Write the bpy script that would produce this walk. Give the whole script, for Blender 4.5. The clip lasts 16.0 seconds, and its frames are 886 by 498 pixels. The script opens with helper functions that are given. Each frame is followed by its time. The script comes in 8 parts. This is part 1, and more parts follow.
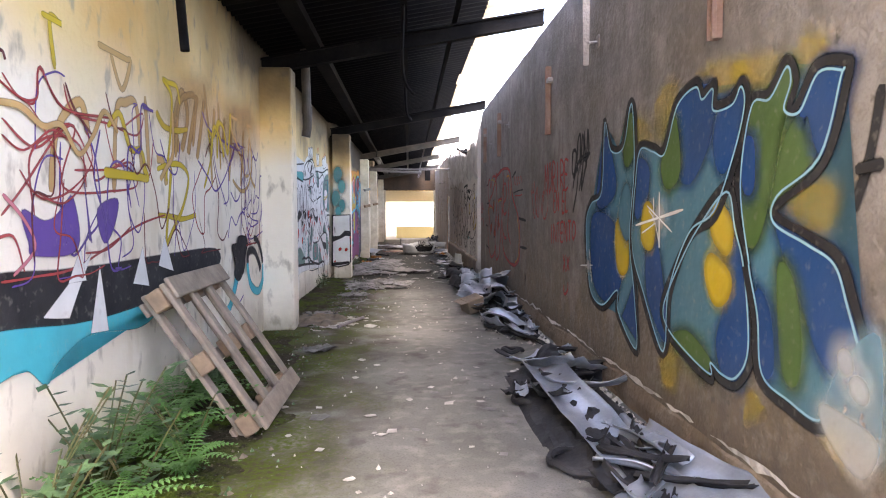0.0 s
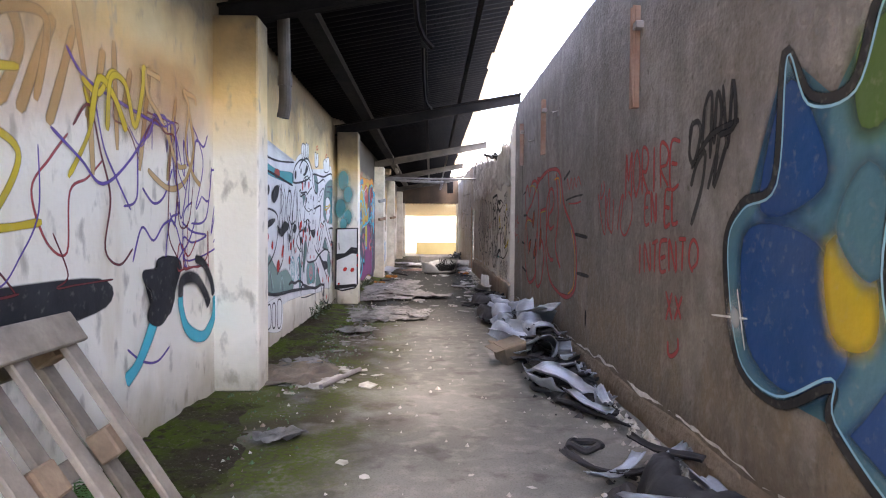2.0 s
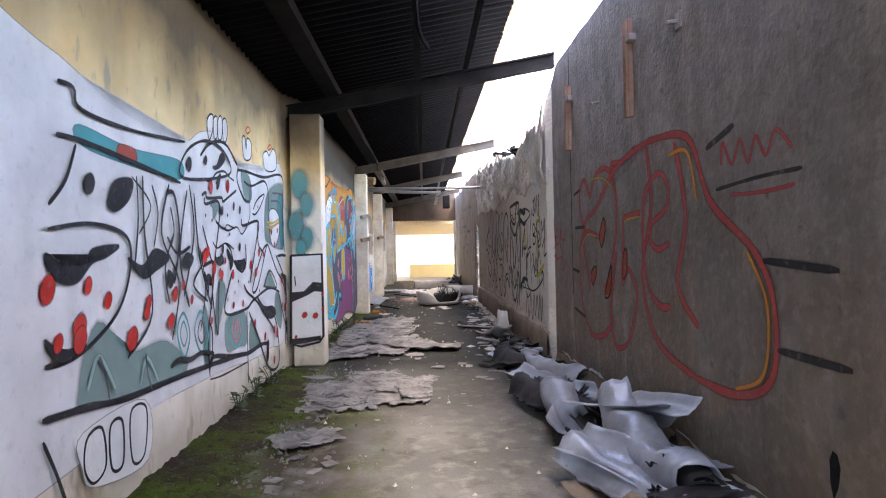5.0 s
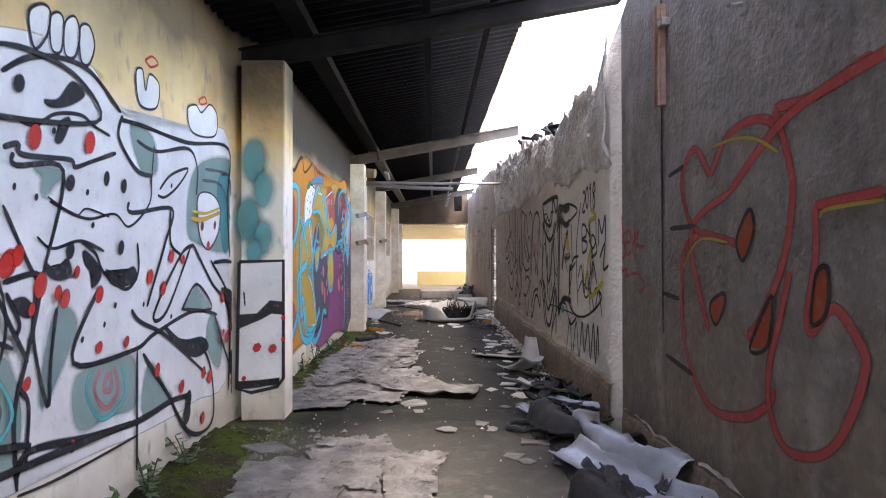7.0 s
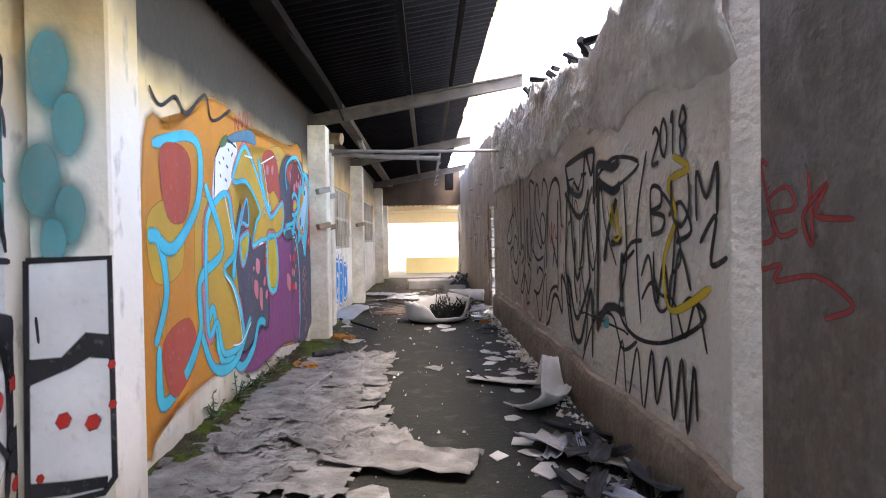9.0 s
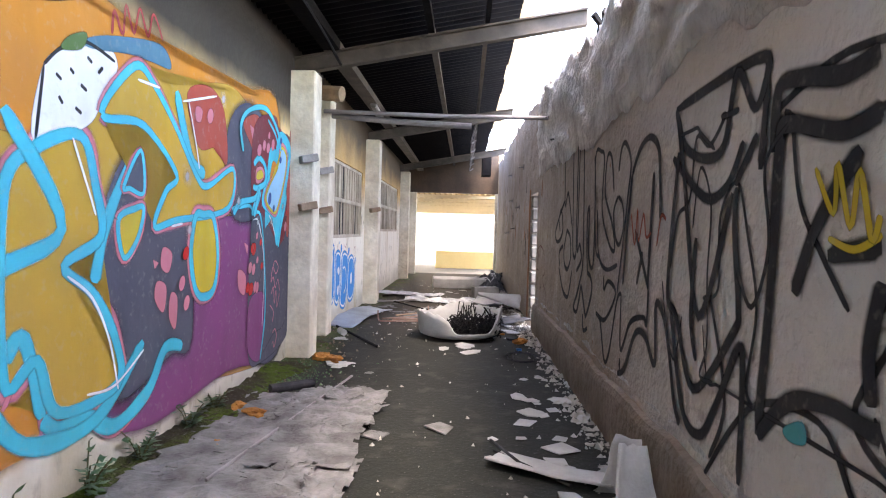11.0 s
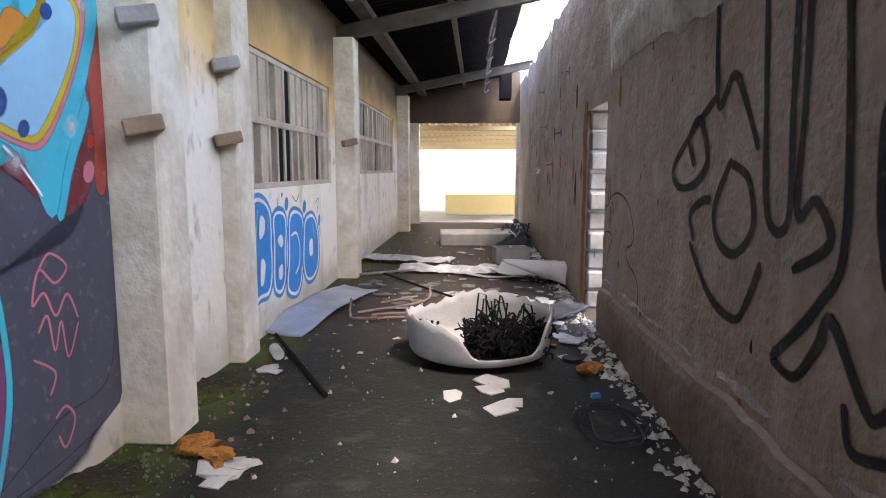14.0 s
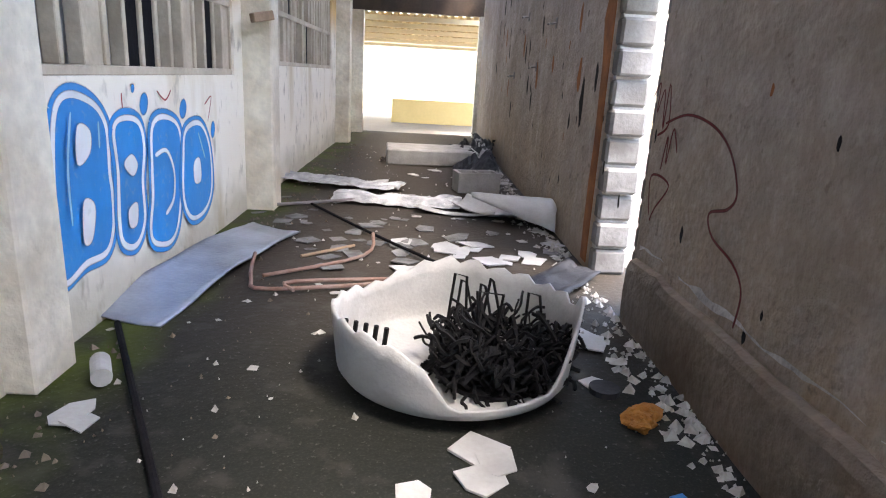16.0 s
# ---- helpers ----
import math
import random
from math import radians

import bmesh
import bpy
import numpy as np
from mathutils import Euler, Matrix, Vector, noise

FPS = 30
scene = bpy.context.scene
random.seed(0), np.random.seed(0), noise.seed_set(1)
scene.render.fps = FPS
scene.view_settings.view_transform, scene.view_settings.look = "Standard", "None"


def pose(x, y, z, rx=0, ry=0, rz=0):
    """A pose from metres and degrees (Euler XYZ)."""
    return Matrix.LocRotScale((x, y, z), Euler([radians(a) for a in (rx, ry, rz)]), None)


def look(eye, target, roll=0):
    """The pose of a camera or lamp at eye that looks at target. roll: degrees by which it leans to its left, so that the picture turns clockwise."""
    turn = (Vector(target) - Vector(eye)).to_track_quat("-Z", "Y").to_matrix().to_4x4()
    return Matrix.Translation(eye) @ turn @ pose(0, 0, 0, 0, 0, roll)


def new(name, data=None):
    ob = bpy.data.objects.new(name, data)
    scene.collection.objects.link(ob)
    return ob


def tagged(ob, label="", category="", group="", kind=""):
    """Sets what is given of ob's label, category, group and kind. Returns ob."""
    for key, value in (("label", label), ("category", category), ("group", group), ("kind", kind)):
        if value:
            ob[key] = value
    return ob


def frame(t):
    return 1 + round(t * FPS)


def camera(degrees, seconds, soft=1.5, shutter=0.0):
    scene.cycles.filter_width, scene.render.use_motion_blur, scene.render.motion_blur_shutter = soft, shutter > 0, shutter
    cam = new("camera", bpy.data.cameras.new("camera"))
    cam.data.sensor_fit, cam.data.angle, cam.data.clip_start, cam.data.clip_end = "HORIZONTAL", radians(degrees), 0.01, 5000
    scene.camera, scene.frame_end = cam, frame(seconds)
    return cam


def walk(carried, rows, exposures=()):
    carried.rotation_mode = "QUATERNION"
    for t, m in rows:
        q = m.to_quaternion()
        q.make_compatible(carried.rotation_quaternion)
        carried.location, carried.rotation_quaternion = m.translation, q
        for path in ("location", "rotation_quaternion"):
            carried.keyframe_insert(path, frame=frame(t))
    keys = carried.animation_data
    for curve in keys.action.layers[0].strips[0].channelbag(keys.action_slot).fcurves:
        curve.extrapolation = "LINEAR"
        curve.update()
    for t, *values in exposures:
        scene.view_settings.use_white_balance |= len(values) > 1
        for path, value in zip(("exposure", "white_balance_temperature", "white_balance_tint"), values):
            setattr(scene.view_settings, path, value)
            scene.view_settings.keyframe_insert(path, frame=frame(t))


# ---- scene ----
cam = camera(71.5, 16.0, soft=1.1)
METRES, EYE, TILT, LEAN, TURN = 18.3, 1.36, -0.2, 0.0, -3.15
ROWS = [
    (0.0, 0.0, 0.0, 0.0, -0.01, -3.05, 0.19),
    (0.5, -0.0009, 0.0306, -0.0004, 0.29, -3.17, 1.08),
    (1.0, -0.0013, 0.0589, -0.0001, 0.8, -2.27, -0.22),
    (1.5, -0.0009, 0.0913, -0.0007, 2.94, -1.48, -0.32),
    (2.0, -0.0037, 0.1214, -0.0009, 2.02, -1.6, -0.35),
    (2.5, -0.0048, 0.1538, 0.0, 3.7, -2.63, -0.01),
    (3.0, -0.0078, 0.1844, 0.0011, 2.77, -1.96, 1.14),
    (3.5, -0.0111, 0.2169, 0.0006, 2.87, -2.95, -0.84),
    (4.0, -0.0136, 0.25, 0.0021, 0.91, -2.0, 1.18),
    (6.5, -0.0238, 0.403, 0.0029, 2.41, 1.32, 0.65),
    (7.0, -0.0231, 0.4355, 0.0038, 2.26, 0.69, 0.08),
    (7.5, -0.0235, 0.4662, 0.0044, 1.21, 1.41, 1.66),
    (8.0, -0.0228, 0.4987, 0.0044, 2.78, 0.74, -0.89),
    (8.5, -0.0227, 0.534, 0.0047, 1.15, -0.2, 1.14),
    (11.0, -0.0175, 0.696, 0.0046, 5.23, -1.49, -1.61),
    (11.5, -0.0195, 0.7306, 0.0052, 5.85, -2.26, -0.71),
    (12.0, -0.023, 0.7613, 0.0043, 3.97, -3.97, -0.09),
    (12.5, -0.0231, 0.794, 0.0061, 5.51, -3.2, -0.81),
    (13.0, -0.0249, 0.8273, 0.0071, 3.27, -3.34, -0.27),
    (13.5, -0.0285, 0.8589, 0.0073, 5.54, -2.86, -0.57),
    (14.0, -0.032, 0.8887, 0.0058, 6.33, -7.11, -0.08),
    (14.5, -0.0342, 0.9184, 0.0045, 6.55, -12.17, -2.63),
    (15.0, -0.0391, 0.9454, 0.004, 1.34, -13.79, -1.78),
    (15.5, -0.043, 0.9708, 0.0043, 0.28, -14.23, -2.82),
    (16.0, -0.0473, 0.9966, 0.0028, 1.44, -15.56, -3.18),
]
walk(cam, [(t, pose(0, 0, EYE, TILT, LEAN, TURN) @ pose(METRES * x, METRES * y, METRES * z, 90 + pitch, roll, yaw)) for t, x, y, z, yaw, pitch, roll in ROWS],
     [(0.0, 4.0, 7700, 20), (1.5, 4.2, 7600, 20), (3.5, 4.25, 7500, 20), (7.0, 4.15, 7600, 19), (11.0, 4.3, 7400, 18), (14.0, 3.95, 7400, 17), (15.0, 3.95, 7300, 16), (16.0, 4.2, 7050, 13)])

# ---- world, sun, exposure ----
world = bpy.data.worlds.new("world")
scene.world = world
world.use_nodes = True
sky = world.node_tree.nodes.new("ShaderNodeTexSky")
sky.sky_type, sky.sun_disc = "NISHITA", False
sky.sun_elevation, sky.sun_rotation = radians(64), radians(133)
sky.air_density, sky.dust_density, sky.ozone_density = 1.0, 1.5, 1.0
world.node_tree.links.new(sky.outputs[0], world.node_tree.nodes["Background"].inputs[0])
world.node_tree.nodes["Background"].inputs[1].default_value = 0.15
sun = new("sun", bpy.data.lights.new("sun", "SUN"))
sun.data.energy, sun.data.angle, sun.data.color = 0.45, radians(16), (1, 0.97, 0.92)
sun.matrix_basis = look((3.2, -3.0, 9), (0, 0, 0))


# ---- materials ----
def nodes_of(name, rough=0.9, metal=0.0):
    m = bpy.data.materials.new(name)
    m.use_nodes = True
    nt = m.node_tree
    b = nt.nodes["Principled BSDF"]
    b.inputs["Roughness"].default_value, b.inputs["Metallic"].default_value = rough, metal
    return m, nt, b


def mixed(nt, fac, a, b):
    n = nt.nodes.new("ShaderNodeMix")
    n.data_type = "RGBA"
    for sock, v in ((n.inputs[0], fac), (n.inputs[6], a), (n.inputs[7], b)):
        if isinstance(v, (tuple, list)):
            sock.default_value = (*v, 1)
        elif isinstance(v, (int, float)):
            sock.default_value = v
        else:
            nt.links.new(v, sock)
    return n.outputs[2]


def noise_fac(nt, scale, lo=0.4, hi=0.6, stretch=(1, 1, 1), detail=6, shift=0.0):
    g = nt.nodes.new("ShaderNodeNewGeometry")
    mp = nt.nodes.new("ShaderNodeMapping")
    mp.inputs[3].default_value, mp.inputs[1].default_value = stretch, (shift, shift, shift)
    nt.links.new(g.outputs["Position"], mp.inputs[0])
    n = nt.nodes.new("ShaderNodeTexNoise")
    n.inputs["Scale"].default_value, n.inputs["Detail"].default_value = scale, detail
    nt.links.new(mp.outputs[0], n.inputs["Vector"])
    r = nt.nodes.new("ShaderNodeMapRange")
    r.inputs[1].default_value, r.inputs[2].default_value = lo, hi
    nt.links.new(n.outputs[0], r.inputs[0])
    return r.outputs[0]


def axis_fac(nt, axis, lo, hi, wobble=0.3, scale=1.5):
    """0 to 1 along one axis of the place, with an uneven edge."""
    g = nt.nodes.new("ShaderNodeNewGeometry")
    s = nt.nodes.new("ShaderNodeSeparateXYZ")
    nt.links.new(g.outputs["Position"], s.inputs[0])
    a = nt.nodes.new("ShaderNodeMath")
    a.operation = "MULTIPLY_ADD"
    nt.links.new(noise_fac(nt, scale, 0, 1), a.inputs[0])
    a.inputs[1].default_value = wobble * 2
    nt.links.new(s.outputs[axis], a.inputs[2])
    r = nt.nodes.new("ShaderNodeMapRange")
    r.inputs[1].default_value, r.inputs[2].default_value = lo + wobble, hi + wobble
    nt.links.new(a.outputs[0], r.inputs[0])
    return r.outputs[0]


def times(nt, a, b):
    n = nt.nodes.new("ShaderNodeMath")
    n.operation = "MULTIPLY"
    for s, v in zip(n.inputs, (a, b)):
        if isinstance(v, (int, float)):
            s.default_value = v
        else:
            nt.links.new(v, s)
    return n.outputs[0]


def bump(nt, b, fac, strength=0.4, dist=0.01):
    n = nt.nodes.new("ShaderNodeBump")
    n.inputs["Strength"].default_value, n.inputs["Distance"].default_value = strength, dist
    nt.links.new(fac, n.inputs["Height"])
    nt.links.new(n.outputs[0], b.inputs["Normal"])


def grain(name, a, b2, scale=6, rough=0.9, metal=0.0, fine=60, relief=0.4, dist=0.005, spread=0.35, vary=0.25, gloss=0.5):
    """Two-scale uneven colour from a to b2, with fine relief."""
    m, nt, b = nodes_of(name, rough, metal)
    c = mixed(nt, noise_fac(nt, scale, 0.5 - spread / 2, 0.5 + spread / 2), a, b2)
    c = mixed(nt, times(nt, noise_fac(nt, fine, 0.35, 0.7), vary), c, tuple(0.45 * v for v in a))
    nt.links.new(c, b.inputs["Base Color"])
    b.inputs["Specular IOR Level"].default_value = gloss
    bump(nt, b, noise_fac(nt, fine, 0.2, 0.8), relief, dist)
    return m


def wall_left_paint():
    m, nt, b = nodes_of("cream_plaster", 0.85)
    c = mixed(nt, noise_fac(nt, 1.2, 0.35, 0.65), (0.77, 0.50, 0.20), (0.83, 0.65, 0.35))
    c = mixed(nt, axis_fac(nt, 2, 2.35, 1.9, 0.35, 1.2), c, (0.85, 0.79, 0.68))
    c = mixed(nt, times(nt, noise_fac(nt, 2.2, 0.55, 0.72, (1, 1, 0.25)), 0.6), c, (0.50, 0.37, 0.18))
    c = mixed(nt, times(nt, noise_fac(nt, 9, 0.58, 0.7, (1, 1, 0.5), shift=4), 0.7), c, (0.36, 0.31, 0.24))
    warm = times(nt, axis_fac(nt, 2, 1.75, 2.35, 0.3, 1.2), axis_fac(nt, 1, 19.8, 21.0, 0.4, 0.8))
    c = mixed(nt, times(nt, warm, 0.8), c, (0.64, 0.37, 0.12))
    # darker towards the top from about y 5 on, with an uneven edge
    top_dark = times(nt, axis_fac(nt, 2, 2.3, 2.95, 0.35, 1.6), axis_fac(nt, 1, 4.2, 6.5, 0.8, 0.8))
    c = mixed(nt, times(nt, top_dark, 0.9), c, (0.055, 0.045, 0.04))
    # nearly black above z 2.5 between about y 13 and y 20
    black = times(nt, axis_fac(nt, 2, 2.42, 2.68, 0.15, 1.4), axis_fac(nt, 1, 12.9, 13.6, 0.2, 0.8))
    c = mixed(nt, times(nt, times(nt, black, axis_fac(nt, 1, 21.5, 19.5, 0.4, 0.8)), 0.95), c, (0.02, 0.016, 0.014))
    c = mixed(nt, times(nt, axis_fac(nt, 2, 0.45, 0.1, 0.25, 3), 0.55), c, (0.28, 0.24, 0.15))
    nt.links.new(c, b.inputs["Base Color"])
    bump(nt, b, noise_fac(nt, 14, 0.2, 0.8), 0.5, 0.012)
    return m


def wall_right_paint(name, k, relief=0.42, sweep=0.0):
    m, nt, b = nodes_of(name, 0.9)
    c = mixed(nt, noise_fac(nt, 0.9, 0.35, 0.65), (0.42 * k, 0.39 * k, 0.395 * k), (0.24 * k, 0.21 * k, 0.19 * k))
    c = mixed(nt, axis_fac(nt, 2, 1.5, 0.5, 0.5, 0.8), c, (0.30 * k, 0.235 * k, 0.175 * k))
    c = mixed(nt, times(nt, noise_fac(nt, 2.6, 0.48, 0.72, (1, 1, 0.3)), 0.55), c, (0.15 * k, 0.14 * k, 0.14 * k))
    c = mixed(nt, times(nt, noise_fac(nt, 9, 0.52, 0.72, (1, 1, 0.12), shift=11), 0.4), c, (0.14 * k, 0.12 * k, 0.11 * k))
    c = mixed(nt, times(nt, noise_fac(nt, 3.5, 0.55, 0.7, (1, 1, 0.4), shift=7), 0.5), c, (0.50 * k, 0.47 * k, 0.45 * k))
    c = mixed(nt, times(nt, noise_fac(nt, 6, 0.42, 0.62, shift=13, detail=10), 0.45), c, (0.17 * k, 0.15 * k, 0.14 * k))
    c = mixed(nt, times(nt, noise_fac(nt, 17, 0.5, 0.66, shift=5, detail=10), 0.22), c, (0.52 * k, 0.49 * k, 0.46 * k))
    c = mixed(nt, times(nt, noise_fac(nt, 13, 0.64, 0.72, shift=2), 0.75), c, (0.10, 0.09, 0.08))
    c = mixed(nt, times(nt, noise_fac(nt, 70, 0.45, 0.75), 0.3), c, (0.17 * k, 0.15 * k, 0.13 * k))
    c = mixed(nt, times(nt, axis_fac(nt, 2, 0.42, 0.12, 0.2, 2.5), 0.6), c, (0.12 * k, 0.09 * k, 0.065 * k))
    if sweep:
        c = mixed(nt, 0.45, c, (0.31, 0.235, 0.17))
        # paler towards y 14.8: stronger daylight there, put into the plaster colour
        c = mixed(nt, times(nt, axis_fac(nt, 1, 17.8, 14.8, 0.7, 0.8), 0.8), c, (0.74, 0.70, 0.66))
    nt.links.new(c, b.inputs["Base Color"])
    h = noise_fac(nt, 28, 0.25, 0.75, detail=9)
    if sweep:
        n = nt.nodes.new("ShaderNodeMath")
        n.operation = "MULTIPLY_ADD"
        nt.links.new(noise_fac(nt, 2.4, 0.2, 0.8, (1, 1, 1.6), detail=3), n.inputs[0])
        n.inputs[1].default_value = sweep
        nt.links.new(h, n.inputs[2])
        h = n.outputs[0]
    bump(nt, b, h, relief, 0.02)
    return m


def floor_paint():
    m, nt, b = nodes_of("worn_concrete_floor", 0.8)
    c = mixed(nt, noise_fac(nt, 0.8, 0.35, 0.65), (0.185, 0.183, 0.172), (0.112, 0.114, 0.104))
    c = mixed(nt, times(nt, noise_fac(nt, 7, 0.5, 0.7), 0.5), c, (0.28, 0.265, 0.24))
    # turns near-black between y 9.5 and 13.5, then browner past y 21
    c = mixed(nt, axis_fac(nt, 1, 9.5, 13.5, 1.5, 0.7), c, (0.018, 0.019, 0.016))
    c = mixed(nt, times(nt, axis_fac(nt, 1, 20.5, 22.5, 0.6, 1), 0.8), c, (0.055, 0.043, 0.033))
    moss = times(nt, axis_fac(nt, 0, -0.1, -0.75, 0.5, 1.3), axis_fac(nt, 1, 12.9, 11.5, 0.6, 1))
    c = mixed(nt, times(nt, moss, noise_fac(nt, 3.5, 0.34, 0.52, detail=10)), c, (0.055, 0.045, 0.03))
    c = mixed(nt, times(nt, times(nt, moss, noise_fac(nt, 1.6, 0.42, 0.58, detail=10, shift=3)), noise_fac(nt, 30, 0.3, 0.6)), c, (0.062, 0.085, 0.012))
    c = mixed(nt, times(nt, noise_fac(nt, 5, 0.55, 0.68, detail=10, shift=8), 0.55), c, (0.06, 0.055, 0.048))
    c = mixed(nt, times(nt, noise_fac(nt, 90, 0.5, 0.7), 0.35), c, (0.05, 0.046, 0.04))
    edge = axis_fac(nt, 0, -1.0, -1.3, 0.22, 2)
    c = mixed(nt, times(nt, edge, noise_fac(nt, 2, 0.35, 0.55, shift=9)), c, (0.06, 0.075, 0.018))
    c = mixed(nt, times(nt, noise_fac(nt, 48, 0.62, 0.72), 0.12), c, (0.40, 0.38, 0.35))
    nt.links.new(c, b.inputs["Base Color"])
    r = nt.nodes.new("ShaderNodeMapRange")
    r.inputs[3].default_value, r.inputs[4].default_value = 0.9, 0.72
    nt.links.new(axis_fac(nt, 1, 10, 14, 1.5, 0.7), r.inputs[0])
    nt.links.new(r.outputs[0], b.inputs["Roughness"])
    b.inputs["Specular IOR Level"].default_value = 0.12
    bump(nt, b, noise_fac(nt, 24, 0.2, 0.8, detail=6), 0.35, 0.01)
    return m


def lit_sheet():
    """Weathered translucent roofing."""
    m, nt, b = nodes_of("translucent_roof_sheet", 0.6)
    c = mixed(nt, noise_fac(nt, 5, 0.35, 0.65, (0.3, 2, 1)), (0.80, 0.74, 0.62), (0.70, 0.58, 0.42))
    nt.links.new(c, b.inputs["Base Color"])
    tr = nt.nodes.new("ShaderNodeBsdfTranslucent")
    nt.links.new(c, tr.inputs[0])
    mx = nt.nodes.new("ShaderNodeMixShader")
    mx.inputs[0].default_value = 0.6
    nt.links.new(b.outputs[0], mx.inputs[1])
    nt.links.new(tr.outputs[0], mx.inputs[2])
    nt.links.new(mx.outputs[0], nt.nodes["Material Output"].inputs[0])
    return m


def spray_paint(name, col):
    """Matt paint; its cover fades to bare wall where the mesh says so."""
    m, nt, b = nodes_of("spray_" + name, 0.8)
    b.inputs["Specular IOR Level"].default_value = 0.2
    c = mixed(nt, noise_fac(nt, 3, 0.3, 0.7), col, tuple(min(0.85, 0.78 * v + 0.03) for v in col))
    c = mixed(nt, times(nt, noise_fac(nt, 22, 0.58, 0.74), 0.22), c, (0.40, 0.36, 0.32))
    c = mixed(nt, times(nt, noise_fac(nt, 4, 0.5, 0.75, (1, 1, 0.3), shift=6), 0.25), c, tuple(0.5 * v for v in col))
    nt.links.new(c, b.inputs["Base Color"])
    bump(nt, b, noise_fac(nt, 14, 0.2, 0.8), 0.4, 0.01)
    at = nt.nodes.new("ShaderNodeAttribute")
    at.attribute_name = "cover"
    ease = nt.nodes.new("ShaderNodeMapRange")
    ease.interpolation_type = "SMOOTHSTEP"
    nt.links.new(at.outputs["Fac"], ease.inputs[0])
    clear = nt.nodes.new("ShaderNodeBsdfTransparent")
    mx = nt.nodes.new("ShaderNodeMixShader")
    nt.links.new(ease.outputs[0], mx.inputs[0])
    nt.links.new(clear.outputs[0], mx.inputs[1])
    nt.links.new(b.outputs[0], mx.inputs[2])
    nt.links.new(mx.outputs[0], nt.nodes["Material Output"].inputs[0])
    return m


PAINT = {n: spray_paint(n, c) for n, c in dict(
    sky=(0.075, 0.205, 0.28), blue=(0.01, 0.07, 0.24), green=(0.085, 0.16, 0.045), yellow=(0.62, 0.45, 0.03), white=(0.84, 0.84, 0.83), black=(0.018, 0.018, 0.022),
    red=(0.40, 0.06, 0.06), rust=(0.33, 0.06, 0.02), olive=(0.38, 0.28, 0.06), orange=(0.62, 0.24, 0.03), darkred=(0.15, 0.02, 0.02), teal=(0.06, 0.38, 0.40),
    cyan=(0.03, 0.50, 0.62), purple=(0.13, 0.07, 0.32), ochre=(0.60, 0.38, 0.16), sage=(0.24, 0.40, 0.36), scarlet=(0.62, 0.03, 0.02), pink=(0.62, 0.20, 0.24),
    gold=(0.55, 0.33, 0.04), purple2=(0.24, 0.06, 0.17), slate=(0.085, 0.085, 0.11), redpaint=(0.45, 0.08, 0.05), azure=(0.02, 0.27, 0.68), paleblue=(0.28, 0.55, 0.72), darkmaroon=(0.20, 0.035, 0.04)).items()}
M_LEFT, M_RIGHT, M_FLOOR, M_LIT = wall_left_paint(), wall_right_paint("grey_plaster", 0.67), floor_paint(), lit_sheet()
# pale plaster, with the daylight on its near end painted in
M_RIGHT2 = wall_right_paint("pale_plaster_lit_start", 1.45, 0.6, 4.0)
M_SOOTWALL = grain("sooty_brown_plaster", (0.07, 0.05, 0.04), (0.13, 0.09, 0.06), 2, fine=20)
M_CANOPY = grain("ochre_canopy_sheet", (0.62, 0.46, 0.22), (0.52, 0.37, 0.16), 2, fine=20)
M_OCHRE = grain("ochre_yard_render", (0.72, 0.52, 0.22), (0.66, 0.46, 0.18), 1, fine=12, vary=0.1)
M_PLINTH = grain("brown_plinth_render", (0.17, 0.125, 0.09), (0.26, 0.21, 0.165), 3, fine=18, relief=0.8, dist=0.02)
M_BARE = grain("bare_torn_plaster", (0.72, 0.70, 0.68), (0.42, 0.39, 0.37), 2.5, fine=12, relief=0.9, dist=0.04)
M_PILLAR = grain("pale_pillar_plaster", (0.82, 0.76, 0.63), (0.58, 0.50, 0.37), 3, fine=16, relief=0.6, dist=0.015, vary=0.3)
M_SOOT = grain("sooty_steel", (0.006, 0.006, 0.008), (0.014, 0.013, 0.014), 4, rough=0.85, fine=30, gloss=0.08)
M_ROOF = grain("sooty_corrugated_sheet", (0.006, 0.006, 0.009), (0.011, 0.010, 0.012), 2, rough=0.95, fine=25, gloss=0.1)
# paler copy of the roof steel, with light on the far members in its colour
M_STEEL_PALER = grain("paler_brown_steel", (0.09, 0.075, 0.065), (0.035, 0.03, 0.028), 4, rough=0.7, fine=30)
M_LATTICE = grain("warm_grey_precast", (0.60, 0.52, 0.40), (0.42, 0.35, 0.26), 3, fine=30, relief=0.5)
M_STEEL = grain("weathered_grey_steel", (0.26, 0.24, 0.24), (0.16, 0.14, 0.14), 5, rough=0.55, fine=40)
M_RUST = grain("rusty_pipe", (0.20, 0.105, 0.075), (0.26, 0.18, 0.155), 8, rough=0.8, fine=50)
M_CONC = grain("grey_concrete", (0.40, 0.38, 0.36), (0.28, 0.27, 0.25), 5, fine=45, relief=0.6)
M_SILVER = grain("dusty_silver_sheet", (0.36, 0.40, 0.47), (0.20, 0.22, 0.26), 3, rough=0.3, metal=0.3, fine=40, vary=0.15)
M_FIBRE = grain("pale_grey_fibre_cement", (0.47, 0.465, 0.45), (0.34, 0.335, 0.32), 4, fine=50, vary=0.15)
M_BLACK = grain("black_plastic", (0.012, 0.013, 0.016), (0.04, 0.04, 0.045), 6, rough=0.7, fine=40, gloss=0.25)
M_CHAR = grain("charred_cable", (0.006, 0.006, 0.007), (0.014, 0.013, 0.014), 20, rough=0.8, fine=80, gloss=0.15)
